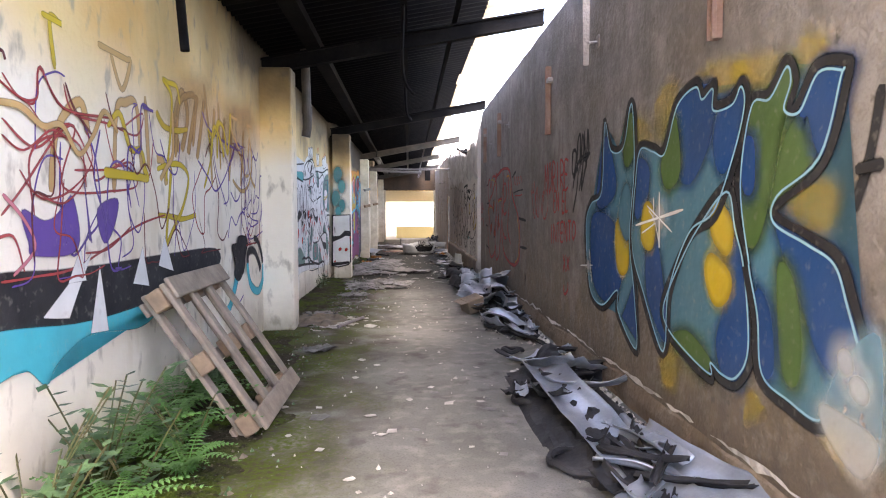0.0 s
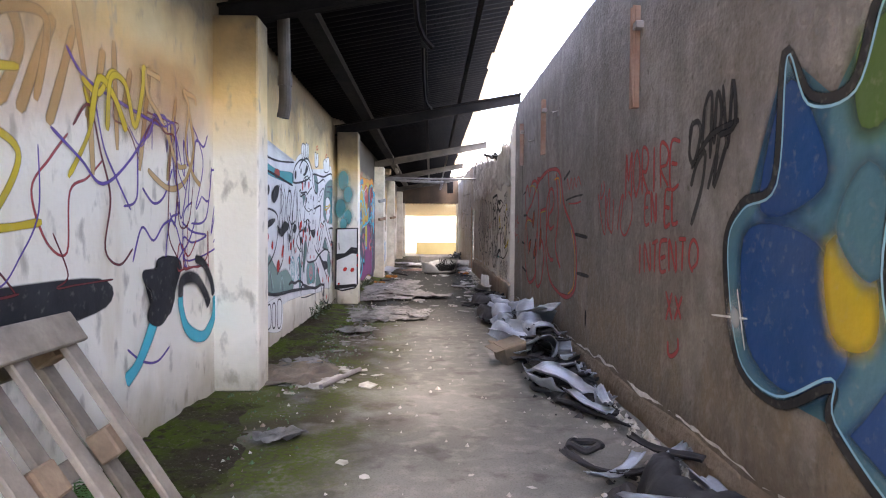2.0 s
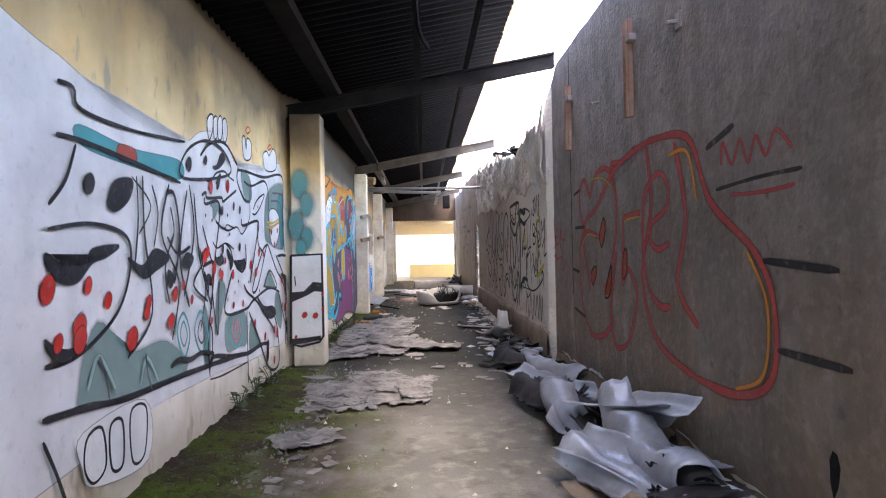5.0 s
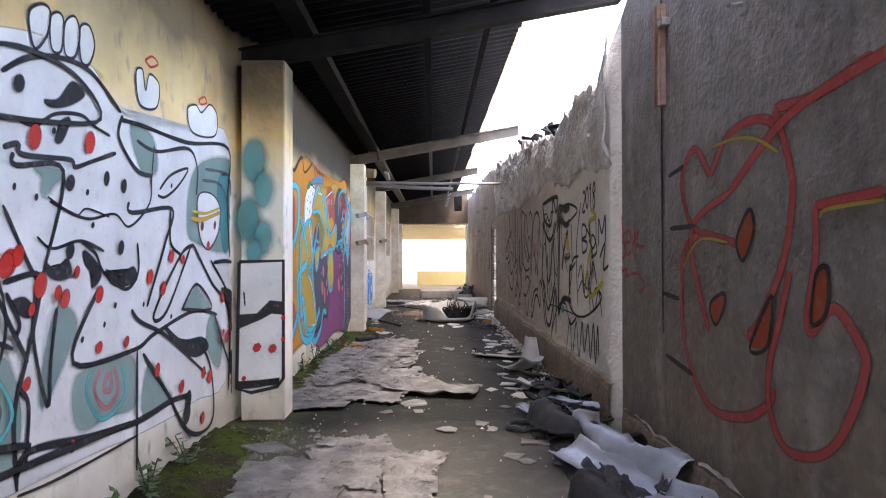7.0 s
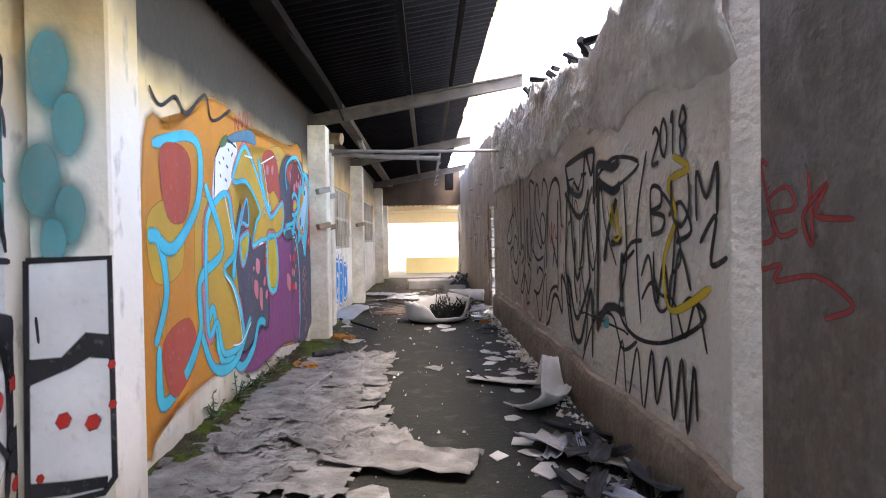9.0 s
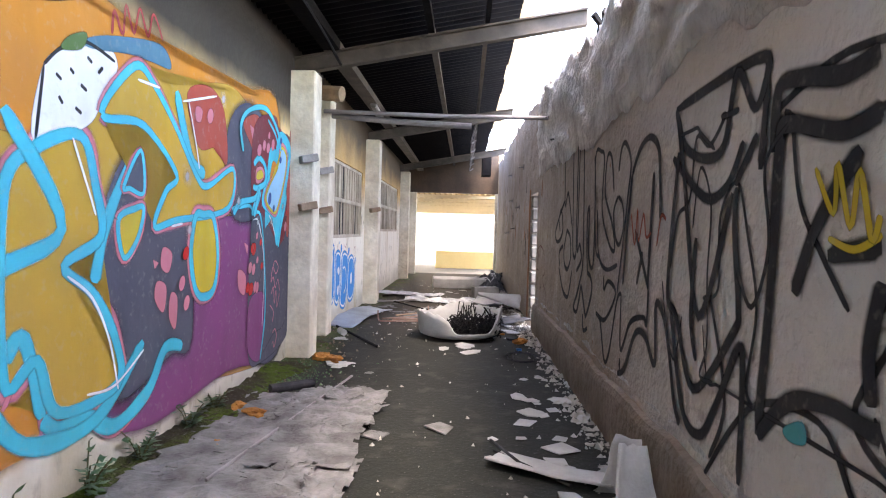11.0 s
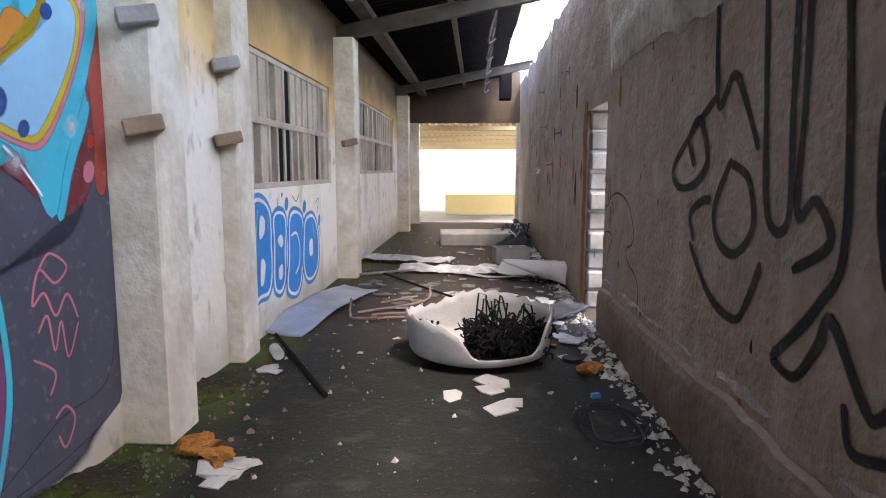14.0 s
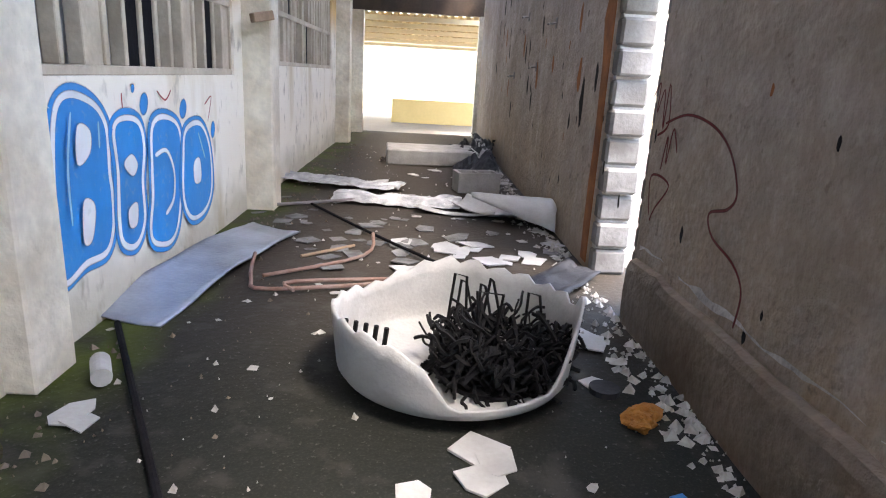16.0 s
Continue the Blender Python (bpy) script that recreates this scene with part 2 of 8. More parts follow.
M_FELT = grain("grey_roofing_felt", (0.22, 0.215, 0.21), (0.08, 0.078, 0.076), 5, fine=30, relief=0.8, dist=0.012)
M_CARD = grain("damp_cardboard", (0.19, 0.15, 0.11), (0.11, 0.09, 0.07), 5, fine=40)
M_FOAM = grain("burnt_orange_foam", (0.42, 0.17, 0.03), (0.26, 0.10, 0.02), 9, fine=50, relief=0.8, dist=0.015)
M_WOOD = grain("grey_weathered_wood", (0.33, 0.27, 0.21), (0.20, 0.165, 0.13), 8, fine=45, relief=0.6)
M_WOOD2 = grain("brown_weathered_wood", (0.36, 0.25, 0.16), (0.22, 0.15, 0.10), 8, fine=45, relief=0.6)
M_FERN = grain("fern_leaf", (0.055, 0.16, 0.03), (0.09, 0.20, 0.05), 12, rough=0.55, fine=60)
M_LEAF = grain("dark_leaf", (0.035, 0.085, 0.035), (0.07, 0.13, 0.05), 12, rough=0.5, fine=60)
M_STEM = grain("brown_stem", (0.10, 0.08, 0.03), (0.07, 0.09, 0.03), 12)
M_RUBBLE = grain("broken_plaster_crumbs", (0.52, 0.50, 0.46), (0.25, 0.23, 0.20), 9, fine=60)
M_PAPER = grain("dirty_white_sheeting", (0.62, 0.62, 0.62), (0.30, 0.30, 0.31), 7, fine=25, relief=0.9, dist=0.02)
M_BRICK = grain("white_hollow_block", (0.20, 0.19, 0.18), (0.10, 0.09, 0.08), 5, fine=40)
M_RED = grain("rusty_red_stain", (0.36, 0.13, 0.04), (0.20, 0.08, 0.03), 7, fine=40)
M_FAR = grain("sunlit_cream_wall", (0.86, 0.76, 0.54), (0.84, 0.72, 0.48), 0.6, fine=8, vary=0.1)
M_GROUND = grain("dusty_ground", (0.34, 0.30, 0.25), (0.26, 0.23, 0.19), 0.5, fine=12)
M_BLUE = grain("blue_plastic", (0.02, 0.16, 0.45), (0.03, 0.20, 0.5), 5, rough=0.4)


# ---- builders ----
def mesh_of(name, bm, mat):
    me = bpy.data.meshes.new(name)
    bm.to_mesh(me)
    bm.free()
    me.materials.append(mat)
    return me


def part(name, bm, mat, parent, label=""):
    ob = new(name, mesh_of(name, bm, mat))
    ob.parent = parent
    return tagged(ob, label)


def thing(name, bm, mat, m, label, category, group="", kind=""):
    ob = new(name, mesh_of(name, bm, mat))
    ob.matrix_basis = m
    return tagged(ob, label, category, group, kind)


def base(name, m, label, category, group=""):
    ob = new(name)
    ob.matrix_basis = m
    return tagged(ob, label, category, group)


def structure(name, bm, mat, label="", category=""):
    return tagged(new(name, mesh_of(name, bm, mat)), label, category, "", "structure")


def add_box(bm, x0, x1, y0, y1, z0, z1, bevel=0.0):
    r = bmesh.ops.create_cube(bm, size=1)
    for v in r["verts"]:
        v.co = Vector(((x0 + x1) / 2 + v.co.x * (x1 - x0), (y0 + y1) / 2 + v.co.y * (y1 - y0), (z0 + z1) / 2 + v.co.z * (z1 - z0)))
    if bevel:
        es = list({e for v in r["verts"] for e in v.link_edges})
        bmesh.ops.bevel(bm, geom=es, offset=bevel, segments=1, affect="EDGES")
    return bm


def box(x0, x1, y0, y1, z0, z1, bevel=0.0):
    return add_box(bmesh.new(), x0, x1, y0, y1, z0, z1, bevel)


def add_tube(bm, pts, r, sides=6):
    """A tube along pts."""
    pts = [Vector(p) for p in pts]
    rings = []
    for i, p in enumerate(pts):
        d = (pts[min(i + 1, len(pts) - 1)] - pts[max(i - 1, 0)]).normalized()
        a = d.orthogonal().normalized() if not rings else (side - d * side.dot(d)).normalized()
        side = a
        c = d.cross(a)
        rings.append([bm.verts.new(p + r * (math.cos(2 * math.pi * k / sides) * a + math.sin(2 * math.pi * k / sides) * c)) for k in range(sides)])
    for q, w in zip(rings, rings[1:]):
        for k in range(sides):
            bm.faces.new((q[k], q[(k + 1) % sides], w[(k + 1) % sides], w[k]))
    bm.faces.new(rings[0][::-1])
    bm.faces.new(rings[-1])
    return bm


def smooth_line(pts, n=5, closed=False):
    """Catmull-Rom through pts."""
    q = [Vector((*p, 0)) if len(p) == 2 else Vector(p) for p in pts]
    out, k = [], len(q)
    for i in range(k if closed else k - 1):
        a, b, c, d = (q[(i + j) % k] if closed else q[min(max(i + j, 0), k - 1)] for j in (-1, 0, 1, 2))
        for s in range(n):
            t = s / n
            out.append(0.5 * (2 * b + (c - a) * t + (2 * a - 5 * b + 4 * c - d) * t * t + (3 * b - a - 3 * c + d) * t ** 3))
    return out if closed else out + [q[-1]]


def solid(bm, thick):
    """Give an open sheet its thickness."""
    bmesh.ops.recalc_face_normals(bm, faces=bm.faces[:])
    bmesh.ops.solidify(bm, geom=bm.faces[:], thickness=thick)
    return bm


# ---- the setting ----
def left_x(y):
    return float(np.interp(y, (-6, 13.3, 13.5, 19.3, 33), (-1.72, -1.70, -1.57, -1.5, -1.5)))


def right_x(y):
    return float(np.interp(y, (-6, 12.8, 12.81, 33), (1.60, 1.50, 1.44, 1.39)))


def wall_top(y):
    """The ragged top of the wall beside the open roof strip."""
    h = float(np.interp(y, (-6, 0.6, 1.6, 5.2, 5.22, 5.45, 5.47, 12.7, 13.0, 15, 17, 19, 24, 33), (2.6, 2.6, 4.4, 4.4, 2.62, 2.66, 3.42, 3.42, 2.95, 2.80, 3.02, 3.2, 3.5, 3.6)))
    return h + ((0.16 * noise.noise((y * 1.7, 3, 1)) + 0.10 * noise.noise((y * 6, 1, 5))) if y > 12.8 else 0.02 * noise.noise((y * 3, 0, 0)))


def wall_slab(name, y0, y1, z0, top, xf, thick, mat, step=0.25, rough=0.0, cols=8):
    """A wall along the walk with a given top line, thickness and slightly uneven face."""
    bm = bmesh.new()
    n = max(1, round((y1 - y0) / step))
    grid = []
    for i in range(n + 1):
        y = y0 + (y1 - y0) * i / n
        zt = top(y) if callable(top) else top
        row = []
        for j in range(cols + 1):
            z = z0 + (zt - z0) * j / cols
            d = rough * noise.noise((y * 0.9, z * 1.1, 2)) if 0 < i < n else 0
            row.append(bm.verts.new((xf(y) + d, y, z)))
        grid.append(row)
    back = [[bm.verts.new((xf(r[0].co.y) + thick, v.co.y, v.co.z)) for v in (r[0], r[-1])] for r in grid]
    for i in range(n):
        for j in range(cols):
            bm.faces.new((grid[i][j], grid[i + 1][j], grid[i + 1][j + 1], grid[i][j + 1]))
        bm.faces.new((back[i][0], back[i][1], back[i + 1][1], back[i + 1][0]))
        bm.faces.new((grid[i][-1], grid[i + 1][-1], back[i + 1][1], back[i][1]))
        bm.faces.new((grid[i][0], back[i][0], back[i + 1][0], grid[i + 1][0]))
    bm.faces.new([*grid[0], back[0][1], back[0][0]])
    bm.faces.new([*grid[-1][::-1], back[-1][0], back[-1][1]])
    bmesh.ops.recalc_face_normals(bm, faces=bm.faces[:])
    return structure(name, bm, mat)


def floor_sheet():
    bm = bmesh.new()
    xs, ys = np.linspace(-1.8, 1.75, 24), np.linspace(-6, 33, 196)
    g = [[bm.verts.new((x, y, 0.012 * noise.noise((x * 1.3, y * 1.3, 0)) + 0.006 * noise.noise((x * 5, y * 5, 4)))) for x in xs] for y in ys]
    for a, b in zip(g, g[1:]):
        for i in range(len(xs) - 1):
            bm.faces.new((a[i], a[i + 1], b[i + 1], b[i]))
    ob = structure("floor", bm, M_FLOOR, "worn concrete floor with moss, dark patches and dust", "floor")
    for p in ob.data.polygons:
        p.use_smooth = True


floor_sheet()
structure("ground", box(-400, 400, -400, 400, -0.3, -0.04), M_GROUND, "dusty bare ground outside", "ground")
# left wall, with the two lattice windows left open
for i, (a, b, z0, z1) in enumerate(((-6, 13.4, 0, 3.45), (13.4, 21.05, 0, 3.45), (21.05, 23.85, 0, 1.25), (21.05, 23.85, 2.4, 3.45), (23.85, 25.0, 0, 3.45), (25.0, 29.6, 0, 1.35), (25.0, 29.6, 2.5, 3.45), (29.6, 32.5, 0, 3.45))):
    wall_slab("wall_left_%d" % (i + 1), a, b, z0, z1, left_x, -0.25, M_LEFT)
structure("wall_back_room", box(-5.2, -5.0, 19, 33, 0, 3.6), M_CONC)
structure("wall_back_room_end", box(-5.0, -1.76, 32.5, 32.7, 0, 3.6), M_CONC)
structure("wall_back_room_start", box(-5.0, -1.76, 19, 19.2, 0, 3.6), M_CONC)
structure("ceiling_back_room", box(-5.2, -1.76, 19, 32.7, 3.62, 3.7), M_ROOF)
# right wall
# unseen high slab on the left, added to keep sky light off the right wall
structure("wall_left_front", box(-2.2, -1.98, -6, 2.1, 3.45, 8.0), M_LEFT)
wall_slab("wall_right_1", -6, 5.2, 0, wall_top, right_x, 0.28, M_RIGHT)
wall_slab("wall_right_2", 5.2, 5.47, 0, wall_top, right_x, 0.28, M_RIGHT, 0.05)
wall_slab("wall_right_3", 5.47, 12.8, 0, wall_top, right_x, 0.28, M_RIGHT)
wall_slab("wall_right_4", 12.8, 21.7, 0, wall_top, right_x, 0.28, M_RIGHT2, 0.12)
wall_slab("wall_right_5", 21.7, 22.65, 2.0, wall_top, right_x, 0.28, M_RIGHT2, 0.12)
wall_slab("wall_right_6", 22.65, 32.5, 0, wall_top, right_x, 0.28, M_RIGHT2, 0.15)


def torn_face(name, y0, y1, z0, z1, seed):
    """Bulging, torn plaster skin on the upper part of the wall."""
    bm = bmesh.new()
    ny, nz = round((y1 - y0) / 0.07), 16
    g = []
    for i in range(ny + 1):
        y = y0 + (y1 - y0) * i / ny
        low = z0 + 0.28 * noise.noise((y * 0.8, seed, 0)) + 0.08 * noise.noise((y * 4, seed, 2))
        top = min(z1, wall_top(y) - 0.01)
        row = []
        for j in range(nz + 1):
            z = low + (top - low) * j / nz
            d = 0.006 + (0.045 * (0.5 + noise.noise((y * 1.6, z * 3.2, seed))) + 0.045 * abs(noise.noise((y * 5, z * 8, seed)))) * min(1, j / 3)
            row.append(bm.verts.new((right_x(y) - d, y, z)))
        g.append(row)
    for a, b in zip(g, g[1:]):
        for j in range(nz):
            bm.faces.new((a[j], b[j], b[j + 1], a[j + 1]))
    ob = structure(name, solid(bm, 0.004), M_BARE, "bulging torn plaster on upper wall", "plaster")
    for p in ob.data.polygons:
        p.use_smooth = True


torn_face("trim_torn_plaster", 12.85, 21.6, 2.2, 3.3, 3.0)


def plinth(name, y0, y1, h, proud):
    bm = bmesh.new()
    n = round((y1 - y0) / 0.1)
    rows = []
    for i in range(n + 1):
        y = y0 + (y1 - y0) * i / n
        t = h + 0.05 * noise.noise((y * 1.3, 0, 8)) + 0.025 * noise.noise((y * 6, 0, 2))
        p = proud + 0.012 * noise.noise((y * 3, 5, 2))
        rows.append([bm.verts.new((right_x(y) + dx, y, z)) for dx, z in ((-0.002, t), (-p * 0.7, t - 0.015), (-p, t - 0.06), (-p - 0.005, t * 0.5), (-p, 0.0))])
    for a, b in zip(rows, rows[1:]):
        for j in range(4):
            bm.faces.new((a[j], a[j + 1], b[j + 1], b[j]))
    bmesh.ops.recalc_face_normals(bm, faces=bm.faces[:])
    structure(name, bm, M_PLINTH, "brown rendered plinth with crumbling edge", "plinth")


plinth("baseboard_plinth_1", -6, 12.78, 0.19, 0.012)
plinth("baseboard_plinth_2", 12.82, 21.65, 0.40, 0.05)


def pale_edge(name, y0, y1, h):
    """Crumbling pale line where the render has come away above the plinth."""
    bm = bmesh.new()
    n = round((y1 - y0) / 0.06)
    prev = None
    for i in range(n + 1):
        y = y0 + (y1 - y0) * i / n
        c = h + 0.05 * noise.noise((y * 1.3, 0, 8)) + 0.035 * noise.noise((y * 5, 3, 2))
        w = max(0.0, 0.008 + (0.018 if h < 0.3 else 0.035) * noise.noise((y * 2.1, 7, 1)) + 0.02 * noise.noise((y * 9, 1, 6)))
        pair = [bm.verts.new((right_x(y) - 0.004 - 0.003 * (i % 2), y, c + k * w + 0.01)) for k in (-1, 1)]
        if prev and w > 0:
            bm.faces.new((prev[0], prev[1], pair[1], pair[0]))
        prev = pair
    structure(name, bm, M_BARE, "pale crumbling edge of render", "plaster")


pale_edge("trim_pale_edge_1", -2, 12.75, 0.21)
pale_edge("trim_pale_edge_2", 12.9, 21.6, 0.46)


def pillar(name, y0, y1, proud, top, mat=M_PILLAR):
    bm = box(left_x(y1) - 0.04, left_x(y1) + proud, y0, y1, 0, top, 0.012)
    structure(name, bm, mat, "pale plastered concrete pillar, chipped at the foot", "pillar")


for i, (a, b, p) in enumerate(((7.25, 7.55, 0.36), (13.2, 13.5, 0.33), (19.2, 19.5, 0.26), (20.55, 20.85, 0.13), (24.1, 24.4, 0.26), (30.2, 30.5, 0.26))):
    pillar("pillar_%d" % (i + 1), a, b, p, 3.05, M_LEFT if i in (0, 1) else M_PILLAR)


ROOF_START = 1.3


def beam_z(x):
    return 3.31 + 0.185 * x


def roof_beam(name, y, x0, x1, mat):
    """A sloping steel joist of I section."""
    bm = bmesh.new()
    for w, a, b in ((0.055, 0.0, 0.02), (0.008, 0.02, 0.16), (0.055, 0.16, 0.18)):
        r = bmesh.ops.create_cube(bm, size=1)
        for v in r["verts"]:
            x = x0 if v.co.x < 0 else x1
            v.co = Vector((x, y + (w if v.co.y > 0 else -w), beam_z(x) + (a if v.co.z < 0 else b)))
    structure(name, bm, mat, "sooty sloping steel roof beam", "beam")


# beams past y 15 take the paler steel, which stands in for light on them
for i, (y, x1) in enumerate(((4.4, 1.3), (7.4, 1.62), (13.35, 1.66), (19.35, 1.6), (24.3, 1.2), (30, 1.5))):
    roof_beam("beam_%d" % (i + 1), y, left_x(y) - 0.02, x1, M_STEEL_PALER if y > 15 else M_SOOT)


def purlin(name, x, w, h, mat, y0, y1, drop=0.0):
    bm = bmesh.new()
    z = beam_z(x) + 0.184 - drop
    for a, b, c, d in ((-w, w, 0, 0.012), (-w, -w + 0.012, 0.012, h), (w - 0.012, w, 0.012, h)):
        add_box(bm, x + a, x + b, y0, y1, z + c, z + d)
    structure(name, bm, mat, "dark steel roof purlin", "beam")


# split at y 19.3: the far lengths have their light painted in as paler steel
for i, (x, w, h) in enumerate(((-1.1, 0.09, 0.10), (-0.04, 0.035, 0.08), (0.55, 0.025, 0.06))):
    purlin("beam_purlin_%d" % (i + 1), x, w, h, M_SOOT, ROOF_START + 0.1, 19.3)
    purlin("beam_purlin_far_%d" % (i + 1), x, w, h, M_STEEL_PALER, 19.31, 32.4)


def corrugated(name, x0, x1, y0, y1, lift, mat, label, ragged=0.0, period=0.146):
    bm = bmesh.new()
    n = round((y1 - y0) / period * 6)
    rows = []
    for i in range(n + 1):
        y = y0 + (y1 - y0) * i / n
        w = 0.022 * math.cos(2 * math.pi * y / period)
        e = x1 + ragged * noise.noise((math.floor(y / 0.9) * 3.7, 1, 0))
        rows.append([bm.verts.new((x, y, beam_z(x) + lift + w)) for x in (x0, e)])
    for a, b in zip(rows, rows[1:]):
        bm.faces.new((a[0], a[1], b[1], b[0]))
    ob = structure(name, solid(bm, 0.006), mat, label, "roof")
    for p in ob.data.polygons:
        p.use_smooth = True


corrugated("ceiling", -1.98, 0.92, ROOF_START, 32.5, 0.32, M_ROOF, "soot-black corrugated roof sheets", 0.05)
corrugated("ceiling_light_strip", 0.80, 1.10, ROOF_START, 27.5, 0.372, M_LIT, "weathered translucent corrugated edge sheet", 0.10)
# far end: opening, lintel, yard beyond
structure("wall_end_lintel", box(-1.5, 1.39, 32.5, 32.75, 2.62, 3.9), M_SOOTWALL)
structure("wall_end_left_jamb", box(-1.9, -1.22, 32.5, 32.75, 0, 2.62), M_PILLAR)
structure("wall_end_right_jamb", box(1.30, 1.75, 32.5, 32.75, 0, 2.62), M_PILLAR)


def yard():
    wall = base("yard_building", pose(0, 42, 0), "sunlit cream building across the yard with ribbed canopy", "building")
    part("wall", box(-9, 9, 0, 0.3, -0.04, 5), M_FAR, wall)
    bm = bmesh.new()
    n = 240
    rows = []
    for i in range(n + 1):
        x = -5 + 10 * i / n
        rows.append([bm.verts.new((x, y, z + 0.03 * math.cos(x * 2 * math.pi / 0.18))) for y, z in ((-8.8, 2.66), (-3.0, 2.28))])
    for a, b in zip(rows, rows[1:]):
        bm.faces.new((a[0], a[1], b[1], b[0]))
    for x in (-4.8, 4.8):
        part("post", box(x, x + 0.12, -3.2, -3.08, -0.04, 2.27), M_FAR, wall)
    part("canopy", solid(bm, 0.006), M_CANOPY, wall, "ochre corrugated canopy")
    for k in range(6):
        y = -8.7 + k * 1.1
        part("rafter", box(-5, 5, y, y + 0.07, 2.50 - 0.0655 * (y + 8.8), 2.61 - 0.0655 * (y + 8.8)), M_FAR, wall)
    low = thing("low_wall", box(-0.75, 1.6, 0, 0.2, -0.04, 0.62, 0.01), M_OCHRE, pose(0, 36.5, 0), "low cream rendered wall in the bright yard", "wall")


yard()
structure("yard_side_wall", box(7.0, 7.25, 5, 40, -0.04, 2.2), M_FAR, "sunlit unseen pale wall added behind the start beyond the doorway", "wall")
# added behind the start, always out of view; only bounces and blocks daylight
structure("yard_unseen_rear_wall", box(-9, 9, -14, -13.7, -0.04, 3), M_FAR, "unseen pale wall added behind the start", "wall")


# ---- lattice windows ----
def lattice(name, y0, y1, z0, z1, n):
    x = left_x(y0) - 0.02
    w = tagged(new(name), "grey precast concrete lattice window, sooty and partly broken", "window", "", "structure")
    m = (z0 + z1) / 2
    for a, b in ((z0, z0 + 0.05), (m - 0.03, m + 0.03), (z1 - 0.05, z1)):
        part("rail", box(x - 0.09, x, y0, y1, a, b, 0.006), M_LATTICE, w)
    sl = None
    for k in range(n + 1):
        y = y0 + (y1 - y0) * k / n
        for a, b in ((z0 + 0.05, m - 0.03), (m + 0.03, z1 - 0.05)):
            if random.random() < 0.06:
                continue
            part("slat", box(x - 0.085, x - 0.002, y - 0.022, y + 0.022, a, b, 0.005), M_LATTICE, w)
            if k < n and random.random() < 0.75:
                part("pane", box(x - 0.035, x - 0.02, y + 0.02, y + (y1 - y0) / n - 0.02, a, b), M_LATTICE if random.random() < 0.8 else M_SOOT, w, "dusty infill pane")


lattice("window_1", 21.05, 23.85, 1.25, 2.4, 13)
lattice("window_2", 25.0, 29.6, 1.35, 2.5, 20)


# ---- doorway: broken block jamb ----
def door_jamb():
    jamb = tagged(new("trim_door_jamb"), "broken white hollow-block jamb of the doorway", "jamb", "", "structure")
    for k in range(10):
        d = 0.09 * noise.noise((k * 3.3, 0.5, 0.3))
        part("brick", box(right_x(22.6) + 0.015, right_x(22.6) + 0.26, 22.52 + d, 22.66, k * 0.2 + 0.008, k * 0.2 + 0.188, 0.02), M_BRICK, jamb)
    part("mortar", box(right_x(22.6) + 0.03, right_x(22.6) + 0.25, 22.575, 22.645, 0, 2.0), M_CONC, jamb)
    for k in range(14):
        d = 0.07 * abs(noise.noise((k * 2.1, 4, 0)))
        part("broken_edge", box(right_x(21.7) + 0.0, right_x(21.7) + 0.27, 21.66, 21.72 + d, k * 0.143, k * 0.143 + 0.14, 0.015), M_RIGHT, jamb)
    bm = box(right_x(22.7) - 0.006, right_x(22.7) + 0.01, 22.66, 22.86, 0.05, 2.1, 0.003)
    bmesh.ops.subdivide_edges(bm, edges=bm.edges[:], cuts=6, use_grid_fill=True)
    for v in bm.verts:
        if v.co.y > 22.7:
            v.co.y += 0.12 * noise.noise((v.co.z * 3, 0, 1)) - 0.03
    part("rust_stain", bm, M_RED, jamb, "rust-brown stained edge of plaster")


door_jamb()


# ---- graffiti: thin coats of spray paint on the walls ----
def on_wall(surf, a, z, lift):
    if surf == "L":
        a = min(a, 13.19) if a < 13.36 else max(a, 13.53) if a < 13.6 else min(a, 19.19) if a < 19.6 else a
        return Vector((left_x(a) + lift, a, z))
    if surf == "R":
        a = min(a, 12.79) if a < 12.85 else a
        return Vector((right_x(a) - lift - 0.003, a, z))
    return Vector((a, 13.2 - lift, z))


def graffiti(label):
    return base("graffiti", pose(0, 0, 0), label, "graffiti")


def sprayed(name, col, g, bm):
    return part(name, bm, PAINT[col], g)


def inset(pts, d):
    """The closed line pts moved inwards by d."""
    q = [Vector(p[:2]) for p in pts]
    n = len(q)
    turn = sum(q[i].x * q[(i + 1) % n].y - q[(i + 1) % n].x * q[i].y for i in range(n))
    out = []
    for i in range(n):
        e = q[(i + 1) % n] - q[i - 1]
        m = Vector((-e.y, e.x)).normalized() * (d if turn > 0 else -d) if e.length > 1e-6 else Vector((0, 0))
        out.append((q[i].x + m.x, q[i].y + m.y))
    return out


def fill(g, surf, col, w, layer, pts, n=5, name="fill", soft=0.014, thin=1.0):
    """A filled patch whose rim fades out like spray."""
    bm = bmesh.new()
    cover = bm.verts.layers.float.new("cover")
    line = [(p.x, p.y) for p in smooth_line(pts, 1 if len(pts) < 4 or (surf == "P" and soft < 0.05) else n, True)]
    lift = 0.002 + 0.0015 * layer + 0.00008 * len(g.children)
    inner = [bm.verts.new(on_wall(surf, a, z, lift)) for a, z in line]
    outer = [bm.verts.new(on_wall(surf, a, z, lift)) for a, z in inset(line, -soft)]
    for v in inner:
        v[cover] = thin
    k = len(line)
    rim = [bm.faces.new((inner[i], inner[(i + 1) % k], outer[(i + 1) % k], outer[i])) for i in range(k)]
    bmesh.ops.triangulate(bm, faces=[bm.faces.new(inner)])
    sprayed(name, col, g, bm)


